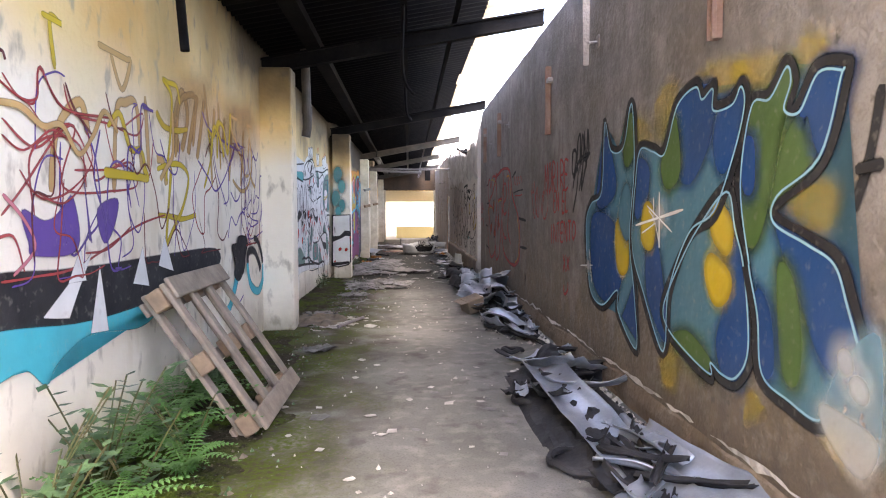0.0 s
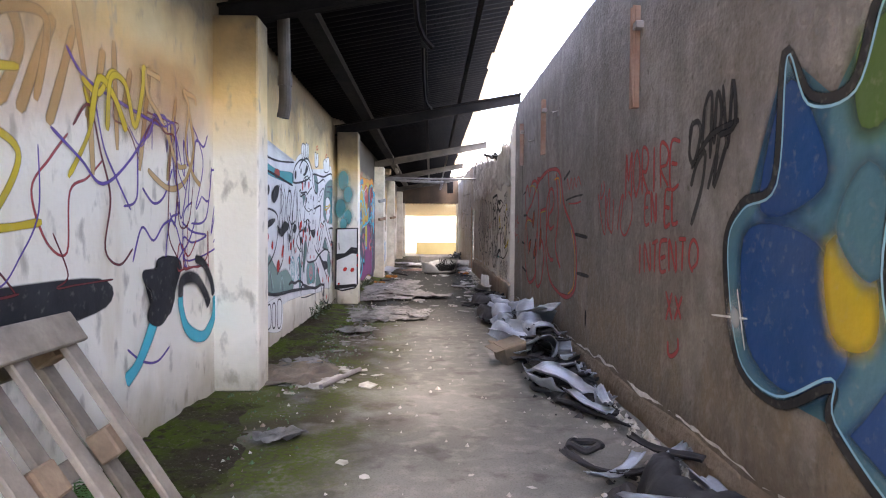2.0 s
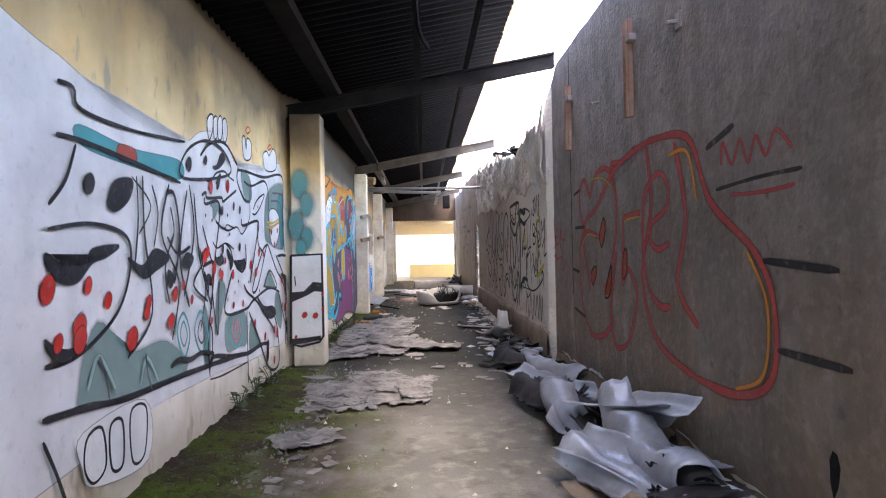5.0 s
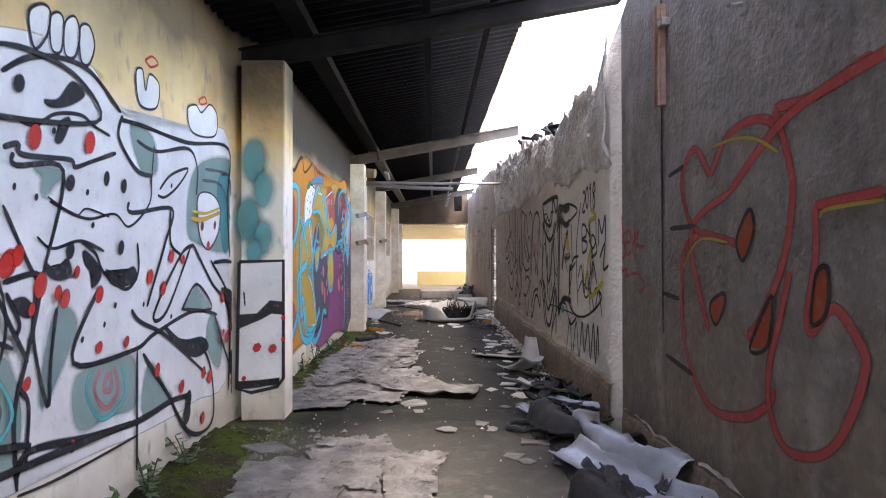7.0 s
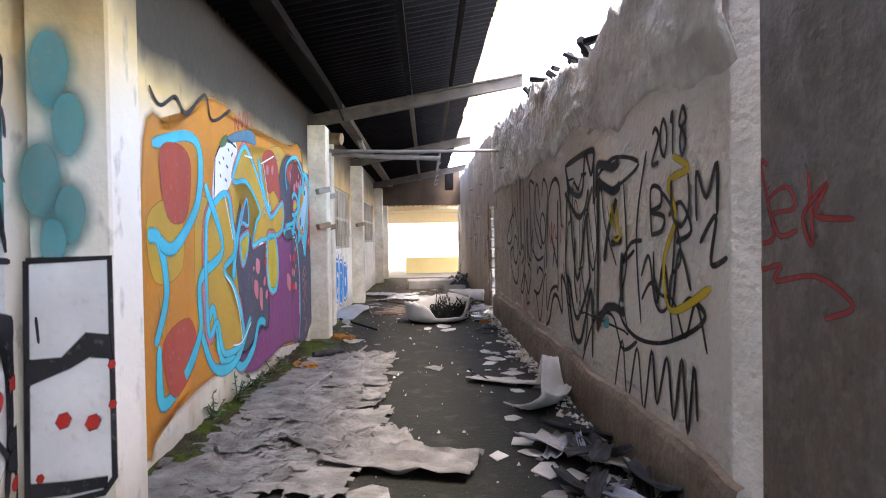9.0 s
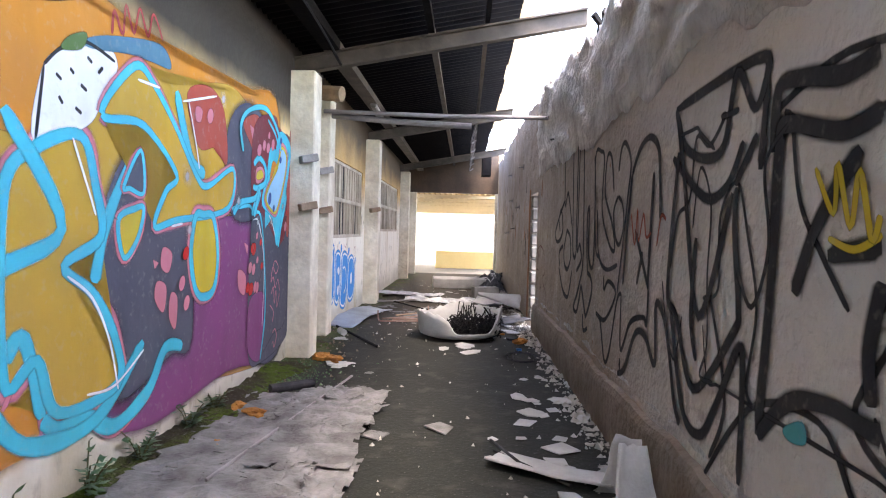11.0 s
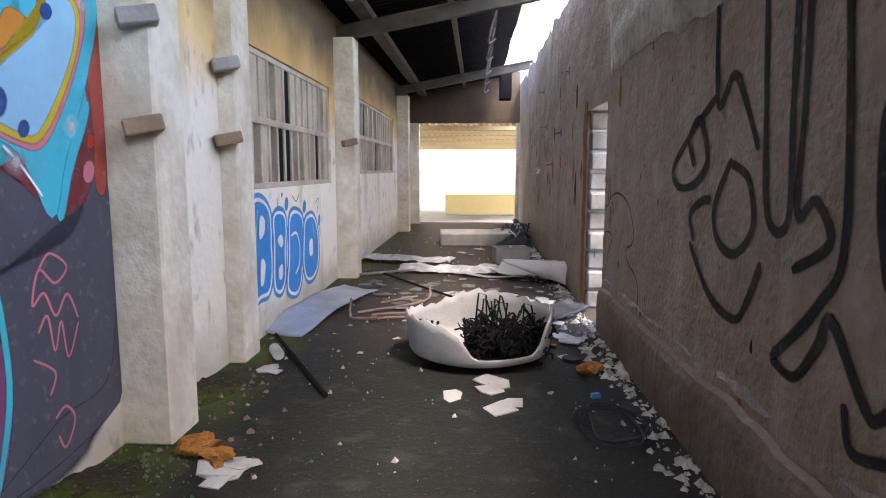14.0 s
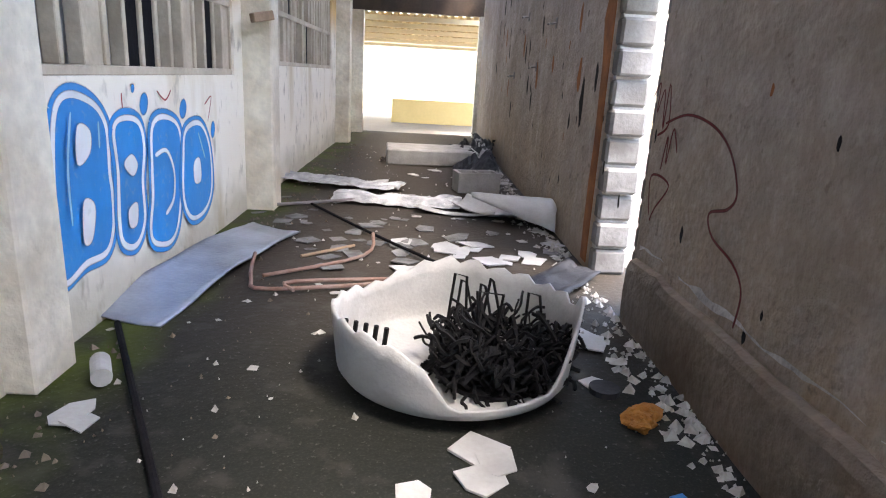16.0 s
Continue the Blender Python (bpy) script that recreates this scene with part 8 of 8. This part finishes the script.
def crumbs(name, n, pick, mat, label, lo, hi, seed):
    """Countless small chips, as one."""
    rnd = random.Random(seed)
    vs, fs = [], []
    for _ in range(n):
        x, y = pick(rnd)
        s, a = lo + (hi - lo) * rnd.random() ** 3, rnd.uniform(0, 6.3)
        b = len(vs)
        for k in range(4):
            r = s * rnd.uniform(0.6, 1.2)
            vs.append((x + r * math.cos(a + k * 1.57), y + r * math.sin(a + k * 1.57), 0.0))
        vs.append((x + rnd.uniform(-s, s) * 0.3, y + rnd.uniform(-s, s) * 0.3, s * rnd.uniform(0.3, 0.9) + 0.008))
        fs += [(b + k, b + (k + 1) % 4, b + 4) for k in range(4)]
    me = bpy.data.meshes.new(name)
    me.from_pydata(vs, [], fs)
    me.materials.append(mat)
    tagged(new(name, me), label, "rubble", "", "stuff")


def near_right(rnd):
    y = rnd.uniform(1.5, 30)
    return right_x(y) - 0.05 - abs(rnd.gauss(0, 0.10)), y


def near_left(rnd):
    y = rnd.uniform(1.5, 30)
    return left_x(y) + 0.1 + abs(rnd.gauss(0, 0.35)), y


crumbs("plaster_crumbs", 2600, near_right, M_RUBBLE, "pale plaster crumbs along foot of wall", 0.006, 0.05, 1)
crumbs("dirt_crumbs", 1500, near_left, M_CARD, "brown dirt and litter crumbs along wall", 0.005, 0.03, 2)
crumbs("floor_chips", 800, lambda r: (r.uniform(-1.2, 1.2), r.uniform(1.5, 30)), M_RUBBLE, "scattered pale chips on the floor", 0.004, 0.025, 3)
crumbs("dark_crumbs", 1500, lambda r: (right_x(8) - 0.05 - abs(r.gauss(0, 0.22)), r.choice((r.uniform(2, 5.5), r.uniform(6.5, 14.5)))), M_BLACK, "black plastic crumbs along wall", 0.008, 0.05, 4)
crumbs("moss_tufts", 2600, lambda r: (left_x(8) + 0.15 + abs(r.gauss(0.25, 0.3)), r.choice((r.uniform(2, 12.8), r.uniform(8, 12.5), r.uniform(16.5, 19.2)))), M_LEAF, "low moss tufts on damp concrete", 0.006, 0.022, 5)


# ---- broken tank with burnt cables ----
def broken_tank(cx, cy):
    o = base("broken_tank", pose(cx, cy, 0.004), "broken round pale fibre-cement tank with jagged rim", "tank")
    bm = bmesh.new()
    prof = [(0.0, 0.012), (0.34, 0.012), (0.44, 0.03), (0.515, 0.06), (0.535, 0.09)]
    n = 72
    rings = []
    for k in range(n):
        a = 2 * math.pi * k / n
        h = 0.34 + 0.04 * math.sin(2 * a + 0.6) + 0.02 * noise.noise((math.cos(a) * 3, math.sin(a) * 3, 0))
        d = abs((a - radians(292) + math.pi) % (2 * math.pi) - math.pi)
        h = max(0.11, h - max(0, 0.30 - 0.55 * max(0, d - 0.22)) - 0.014 * (k % 3) - 0.03 * abs(noise.noise((k * 0.9, 2, 2))))
        h += 0.10 * math.exp(-((a - radians(350)) / 0.22) ** 2) + 0.10 * math.exp(-((a - radians(95)) / 0.5) ** 2)
        col = [bm.verts.new((r * math.cos(a), r * math.sin(a), z)) for r, z in prof]
        for j in range(1, 5):
            z = 0.09 + (h - 0.09) * j / 4
            col.append(bm.verts.new(((0.535 + 0.025 * (z - 0.09) / 0.25) * math.cos(a), (0.535 + 0.025 * (z - 0.09) / 0.25) * math.sin(a), z)))
        rings.append(col)
    for k in range(n):
        q, w = rings[k], rings[(k + 1) % n]
        for j in range(len(q) - 1):
            bm.faces.new((q[j], w[j], w[j + 1], q[j + 1]))
    bmesh.ops.remove_doubles(bm, verts=bm.verts[:], dist=0.0005)
    sh = part("shell", solid(bm, 0.016), M_FIBRE, o)
    for p in sh.data.polygons:
        p.use_smooth = True
    bm = bmesh.new()
    bmesh.ops.create_circle(bm, cap_ends=True, segments=40, radius=0.27)
    bmesh.ops.translate(bm, verts=bm.verts[:], vec=(0.19, -0.04, 0.05))
    part("ash_bed", solid(bm, 0.02), M_CHAR, o, "black ash bed in the tank")
    rnd = random.Random(8)
    bm = bmesh.new()
    for k in range(420):
        a, r = rnd.uniform(0, 6.3), 0.24 * rnd.random() ** 0.5
        x, y, z = 0.2 + r * math.cos(a), -0.06 + r * 0.9 * math.sin(a), rnd.uniform(0.03, 0.24)
        pts = []
        for _ in range(6):
            pts.append((x, y, max(0.03, z)))
            a += rnd.uniform(-1.2, 1.2)
            x, y, z = x + 0.035 * math.cos(a), y + 0.035 * math.sin(a), z + rnd.uniform(-0.05, 0.05)
        add_tube(bm, smooth_line(pts, 3), rnd.uniform(0.005, 0.011), 4)
    tagged(new("burnt_cables", mesh_of("burnt_cables", bm, M_CHAR)), "tangle of burnt black cables inside broken tank", "cables", "", "stuff").matrix_basis = pose(cx, cy, 0.004)
    for k in range(6):
        bm = bmesh.new()
        x, y = rnd.uniform(-0.1, 0.35), rnd.uniform(-0.05, 0.25)
        top = rnd.uniform(0.36, 0.5)
        add_tube(bm, [(x, y, 0.12), (x + rnd.uniform(-0.05, 0.05), y, top), (x + rnd.uniform(0.03, 0.1), y + 0.02, top - 0.02), (x + rnd.uniform(0.05, 0.14), y + 0.03, 0.14)], 0.007, 6)
        thing("wire_loop", bm, M_CHAR, pose(cx, cy, 0), "black bent wire sticking out of the tank", "wire", "wires in the tank")
    for k in range(5):
        add = add_tube(bmesh.new(), [(-0.50 + 0.045 * k, -0.12 - 0.02 * k, 0.14), (-0.48 + 0.045 * k, -0.13 - 0.02 * k, 0.31)], 0.011, 6)
        thing("wire_loop", add, M_CHAR, pose(cx, cy, 0), "black cable end inside the tank rim", "wire", "wires in the tank")


broken_tank(0.33, 20.88)


# ---- rods, blocks, cables on the floor ----
def rod(pts, r, mat, label):
    thing("metal_rod", add_tube(bmesh.new(), smooth_line(pts, 4), r, 8), mat, pose(0, 0, 0), label, "rod", "rods on the floor")


rod([(-1.38, 21.25, 0.03), (-0.62, 19.9, 0.02)], 0.016, M_SOOT, "dark grooved metal rod lying on floor")
rod([(-1.0, 24.5, 0.03), (-0.3, 23.4, 0.03), (0.4, 22.4, 0.03)], 0.013, M_SOOT, "long thin dark rod across the floor")
rod([(-0.95, 22.3, 0.12), (-0.9, 22.0, 0.04), (-0.75, 21.85, 0.03), (0.1, 22.1, 0.03)], 0.013, M_RUST, "bent rusty rod on the floor")
rod([(-0.6, 21.85, 0.03), (-0.62, 21.95, 0.05), (0.2, 22.15, 0.04)], 0.014, M_RUST, "bent rusty rod on the floor")
rod([(-0.85, 22.1, 0.03), (-0.25, 22.65, 0.03), (-0.2, 22.9, 0.14)], 0.013, M_RUST, "bent rusty rod with orange end")
rod([(-0.7, 22.6, 0.02), (-0.35, 22.95, 0.02)], 0.012, M_WOOD2, "thin broken stick on the floor")
rod([(-1.3, 24.2, 0.04), (0.1, 25.0, 0.05)], 0.016, M_STEEL, "grey metal tube across the floor")
rod([(0.62, 16.7, 0.02), (0.75, 16.4, 0.02), (0.58, 16.55, 0.1), (0.62, 16.7, 0.02)], 0.009, M_BLACK, "black bent wire triangle on floor")
rod([(0.6, 16.6, 0.02), (1.0, 16.1, 0.02)], 0.009, M_BLACK, "thin black cable on floor")
rod([(-0.85, 7.3, 0.03), (-0.6, 7.95, 0.03)], 0.02, M_STEEL, "short grey tube on floor")
rod([(-0.95, 15.9, 0.05), (-0.62, 18.3, 0.05)], 0.01, M_STEEL, "thin grey rod on felt sheets")
o = base("short_pipe", pose(-1.2, 20.72, 0.045, 90, 0, 28), "short pale pipe offcut on floor", "pipe")
part("pipe", solid(add_tube(bmesh.new(), [(0, 0, -0.09), (0, 0, 0.09)], 0.042, 16), 0.004), M_FIBRE, o)
thing("dark_pipe_offcut", add_tube(bmesh.new(), [(-1.2, 17.75, 0.05), (-0.9, 18.0, 0.05)], 0.04, 12), M_BLACK, pose(0, 0, 0), "dark blue-black pipe offcut by mossy wall", "pipe")
rnd = random.Random(12)
pts, a = [], 0.0
for k in range(40):
    a += 0.55
    pts.append((1.02 + (0.16 + 0.06 * math.sin(k * 0.7)) * math.cos(a) + 0.002 * k, 19.55 + (0.26 + 0.08 * math.cos(k * 0.45)) * math.sin(a), 0.012 + 0.0006 * k))
thing("cable_coil", add_tube(bmesh.new(), smooth_line(pts, 4), 0.0065, 6), M_BLACK, pose(0, 0, 0), "loosely coiled grey-black cable on floor", "cable")
thing("cable_plug", box(-0.03, 0.03, -0.018, 0.018, 0, 0.03, 0.006), M_BLUE, pose(1.05, 19.98, 0.012, 0, 0, 20), "small blue plastic plug on floor", "plug")
thing("orange_scrap", shard_mesh(0.04, 0.02, 5), M_FOAM, pose(0.93, 21.1, 0.006), "small orange-red plastic scrap on floor", "scrap")
thing("round_lid", add_tube(bmesh.new(), [(1.02, 20.75, 0.0), (1.02, 20.75, 0.03)], 0.07, 18), M_BLACK, pose(0, 0, 0), "small black round lid on floor", "lid")


def hollow_block(x, y, rz):
    o = base("hollow_block", pose(x, y, 0.004, 0, 0, rz), "grey hollow concrete block on floor", "block", "concrete blocks")
    bm = bmesh.new()
    L, W, H, t = 0.52, 0.30, 0.24, 0.04
    for a in ((-L / 2, L / 2, -W / 2, -W / 2 + t), (-L / 2, L / 2, W / 2 - t, W / 2), (-L / 2, -L / 2 + t, -W / 2 + t, W / 2 - t), (L / 2 - t, L / 2, -W / 2 + t, W / 2 - t), (-t / 2, t / 2, -W / 2 + t, W / 2 - t)):
        add_box(bm, *a, 0, H)
    part("body", bm, M_CONC, o)


hollow_block(0.83, 25.7, 12)
hollow_block(0.75, 28.4, 70)
thing("concrete_slab", box(-0.7, 0.7, -0.45, 0.45, 0, 0.24, 0.02), M_CONC, pose(0.3, 28.1, 0.0, 0, 0, 4), "thick grey concrete slab lying on floor", "slab", "slabs")
thing("concrete_slab", box(-0.6, 0.6, -0.3, 0.3, 0, 0.1, 0.02), M_CONC, pose(0.35, 29.4, 0.0, 0, 0, -8), "thin grey concrete slab on floor", "slab", "slabs")
for k in range(9):
    scrap("steel_strip", M_STEEL if k % 2 else M_BLACK, pose(0.95 + 0.05 * k, 27.0 + 0.35 * k, 0.08, 12, 8, -20 + 6 * k), "bent steel strip on far debris heap", "far scraps", 1.1, 0.12, 0.8, 0.3, 0.04, 400 + k)
scrap("dark_drape", M_BLACK, pose(1.15, 29.0, 0.0, 0, -30, 10), "black sacking heaped beside wall", "far scraps", 1.3, 0.6, 1.6, 0.3, 0.15, 420)


def heap(x, y, w, l, h, seed, mat, label):
    """A low mound of crumpled dark sheeting under the scraps."""
    bm = bmesh.new()
    n = 22
    vs = []
    for i in range(n + 1):
        for j in range(n + 1):
            u, v = 2 * i / n - 1, 2 * j / n - 1
            z = max(0, 1 - u * u - v * v * (0.7 + 0.3 * noise.noise((u * 3, seed, 0)))) ** 0.6 * h * (0.55 + 0.9 * abs(noise.noise((u * w * 9, v * l * 5, seed)))) 
            vs.append(bm.verts.new((x + u * w, y + v * l, z - 0.004)))
    for i in range(n):
        for j in range(n):
            q = [vs[i * (n + 1) + j], vs[(i + 1) * (n + 1) + j], vs[(i + 1) * (n + 1) + j + 1], vs[i * (n + 1) + j + 1]]
            if max(p.co.z for p in q) > 0.0:
                bm.faces.new(q)
    tagged(new("debris_heap", mesh_of("debris_heap", bm, mat)), label, "debris", "debris heaps", "stuff")


heap(1.2, 9.6, 0.32, 1.3, 0.26, 1, M_BLACK, "heap of crumpled black plastic beside wall")
heap(1.25, 7.4, 0.26, 0.7, 0.13, 2, M_BLACK, "heap of crumpled black plastic beside wall")
heap(1.12, 4.1, 0.36, 1.2, 0.12, 3, M_BLACK, "low heap of torn black plastic beside wall")
heap(1.15, 12.3, 0.30, 1.2, 0.13, 4, M_BLACK, "low heap of torn black plastic beside wall")
heap(1.0, 28.6, 0.4, 1.5, 0.3, 5, M_BLACK, "dark heap of scrap by far wall")
heap(-1.2, 7.9, 0.4, 0.5, 0.08, 6, M_CARD, "low heap of plaster dirt by pillar")
def swept(profile, path, rise, twist, seed, thick):
    """A moulded section carried along a bowed line, dented here and there."""
    bm = bmesh.new()
    n, rows = 28, []
    for i in range(n + 1):
        t = i / n - 0.5
        a = twist * t
        row = []
        for u, v in profile:
            u2, v2 = u * math.cos(a) - v * math.sin(a), u * math.sin(a) + v * math.cos(a)
            d = 0.06 * noise.noise((t * 5, u * 6, seed)) + 0.03 * noise.noise((t * 19, v * 14, seed))
            row.append(bm.verts.new((u2 + path[1] * (4 * t * t - 0.3) + d, t * path[0], v2 + rise * (4 * t * t) + d * 0.7)))
        rows.append(row)
    for q, w in zip(rows, rows[1:]):
        for j in range(len(profile) - 1):
            bm.faces.new((q[j], q[j + 1], w[j + 1], w[j]))
    lo = min(v.co.z for v in bm.verts)
    for v in bm.verts:
        v.co.z -= lo
    return solid(bm, thick)


def bumper(x, y, z, rx, ry, rz, length, bow, rise, seed, mat, label):
    o = base("car_bumper", pose(x, y, z, rx, ry, rz), label, "bumper", "cast-off bumper shells")
    k = 0.6 + 0.25 * random.Random(seed).random()
    outer = [(-0.20 * k, 0.02), (-0.17 * k, 0.015), (-0.16 * k, 0.05), (-0.10 * k, 0.13), (-0.02, 0.165), (0.07 * k, 0.15), (0.14 * k, 0.09), (0.16 * k, 0.03), (0.20 * k, 0.0)]
    inner = [(-0.13 * k, 0.04), (-0.08 * k, 0.10), (0.0, 0.13), (0.08 * k, 0.10), (0.13 * k, 0.02)]
    for name, prof, m, lab, th in (("shell", outer, mat, "", 0.006), ("lining", inner, M_BLACK, "black plastic lining", 0.004)):
        p = part(name, swept(prof, (length, bow), rise, 0.9, seed, th), m, o, lab)
        for f in p.data.polygons:
            f.use_smooth = True
    part("trim_strip", swept([(-0.03, 0.172), (-0.03, 0.182), (0.0, 0.182), (0.0, 0.172)], (length * 0.9, bow), rise, 0.9, seed, 0.003), M_BLACK, o, "black rubber trim strip")


SHELL, DARK = "bent silver car bumper shell thrown against the wall", "torn black plastic bumper shell among the debris"
for k, (x, y, z, rx, ry, rz, L, bow, rise, m) in enumerate((
        (1.18, 9.9, 0.03, 4, -30, 10, 1.7, 0.16, 0.05, M_SILVER), (1.05, 8.75, 0.02, -3, 25, 14, 1.25, -0.14, 0.06, M_SILVER), (1.30, 9.2, 0.16, 8, -50, -6, 1.2, 0.10, 0.03, M_SILVER),
        (1.02, 10.7, 0.0, 2, 12, 24, 1.3, 0.12, 0.03, M_BLACK), (1.05, 7.25, 0.0, 0, 40, 8, 0.8, 0.22, 0.02, M_SILVER),
        (1.22, 4.9, 0.02, 3, 15, 30, 0.6, 0.18, 0.04, M_BLACK), (1.02, 12.5, 0.0, 2, 14, 26, 1.0, 0.12, 0.03, M_BLACK),
        (1.27, 12.0, 0.03, 3, -18, 16, 1.1, 0.10, 0.03, M_SILVER))):
    bumper(x, y, z, rx, ry, rz, L, bow, rise, 700 + k, m, SHELL if m is M_SILVER else DARK)


def carton(x, y, rz):
    o = base("cardboard_box", pose(x, y, 0.01, 8, -14, rz) @ Matrix.Diagonal((0.75, 0.75, 0.8, 1)), "small torn brown cardboard box lying on its side", "box")
    bm = box(-0.17, 0.17, -0.15, 0.15, 0.03, 0.27, 0.012)
    bmesh.ops.subdivide_edges(bm, edges=bm.edges[:], cuts=2, use_grid_fill=True)
    for v in bm.verts:
        v.co += Vector((0.02 * noise.noise(v.co * 6), 0.02 * noise.noise(v.co * 5 + Vector((3, 1, 2))), 0.012 * noise.noise(v.co * 7)))
    part("body", bm, M_CARD, o)
    part("flap", box(-0.30, -0.17, -0.14, 0.14, 0.255, 0.262), M_CARD, o, "loose torn flap")


carton(0.88, 8.4, 25)


# ---- mossy soil along the foot of the painted wall ----
def moss_bed(name, y0, y1, width, high, seed):
    bm = bmesh.new()
    nx, ny = 22, round((y1 - y0) / 0.05)
    rows = []
    for i in range(ny + 1):
        y = y0 + (y1 - y0) * i / ny
        w = width * (1 + 0.5 * noise.noise((y * 1.1, seed, 0)) + 0.25 * noise.noise((y * 4, seed, 3)))
        end = min(1, i / 8, (ny - i) / 8)
        row = []
        for j in range(nx + 1):
            u = j / nx
            x = left_x(y) + 0.005 + u * w
            z = high * end * (1 - u) ** 0.5 * (0.35 + 0.8 * abs(noise.noise((x * 4, y * 4, seed))) + 0.9 * abs(noise.noise((x * 13, y * 13, seed)))) + 0.012
            row.append(bm.verts.new((x, y, z - 0.03 * u * u - 0.03 * (1 - end))))
        rows.append(row)
    for q, w in zip(rows, rows[1:]):
        for j in range(nx):
            bm.faces.new((q[j], q[j + 1], w[j + 1], w[j]))
    ob = tagged(new(name, mesh_of(name, bm, M_MOSS)), "uneven mossy soil gathered along wall foot", "moss", "", "stuff")
    for p in ob.data.polygons:
        p.use_smooth = True


def moss_paint():
    m, nt, b = nodes_of("moss_and_soil", 0.95)
    c = mixed(nt, noise_fac(nt, 2.2, 0.4, 0.6, detail=10), (0.045, 0.036, 0.026), (0.06, 0.088, 0.012))
    c = mixed(nt, noise_fac(nt, 18, 0.5, 0.66, detail=8), c, (0.035, 0.03, 0.02))
    c = mixed(nt, times(nt, noise_fac(nt, 40, 0.6, 0.7, shift=3), 0.6), c, (0.16, 0.14, 0.11))
    nt.links.new(c, b.inputs["Base Color"])
    b.inputs["Specular IOR Level"].default_value = 0.1
    bump(nt, b, noise_fac(nt, 60, 0.2, 0.8, detail=10), 1.0, 0.02)
    return m


M_MOSS = moss_paint()
moss_bed("moss_bed", 7.6, 13.15, 0.75, 0.05, 1.5)
moss_bed("moss_bed", 2.0, 7.2, 0.8, 0.04, 7.5)
moss_bed("moss_bed", 14.0, 19.15, 0.35, 0.05, 4.5)
moss_bed("moss_bed", 19.55, 20.5, 0.3, 0.03, 9.5)
crumbs("soil_litter", 900, lambda r: (left_x(8) + 0.1 + abs(r.gauss(0.3, 0.3)), r.uniform(7.4, 13)), M_FELT, "grey litter chips on mossy soil", 0.006, 0.04, 15)
shards("plaster", -1.05, 7.5, 18, 0.2, 0.25, 0.05, 0.14, 41)
shards("felt", -0.9, 9.6, 14, 0.3, 1.0, 0.04, 0.12, 42)
shards("felt", -0.75, 15.3, 45, 0.35, 1.3, 0.07, 0.22, 43)
shards("felt", -0.6, 11.7, 22, 0.35, 0.4, 0.07, 0.2, 44)
shards("fibre", 1.1, 13.4, 24, 0.14, 0.5, 0.05, 0.13, 45)
shards("felt", 1.05, 13.2, 26, 0.18, 0.6, 0.04, 0.13, 46)
shards("plaster", 0.9, 24.5, 24, 0.3, 1.0, 0.03, 0.1, 47)
scrap("paper_sheet", M_FELT, pose(0.0, 14.2, 0.012, 0, 0, 72), "crumpled dirty grey paper sheet on the floor", "paper sheets", 0.95, 0.42, 0.3, 0.05, 0.07, 801)
scrap("paper_sheet", M_FELT, pose(-0.55, 14.6, 0.02, 0, 0, 40), "crumpled dirty grey paper sheet on the floor", "paper sheets", 0.6, 0.35, 0.3, 0.08, 0.06, 802)
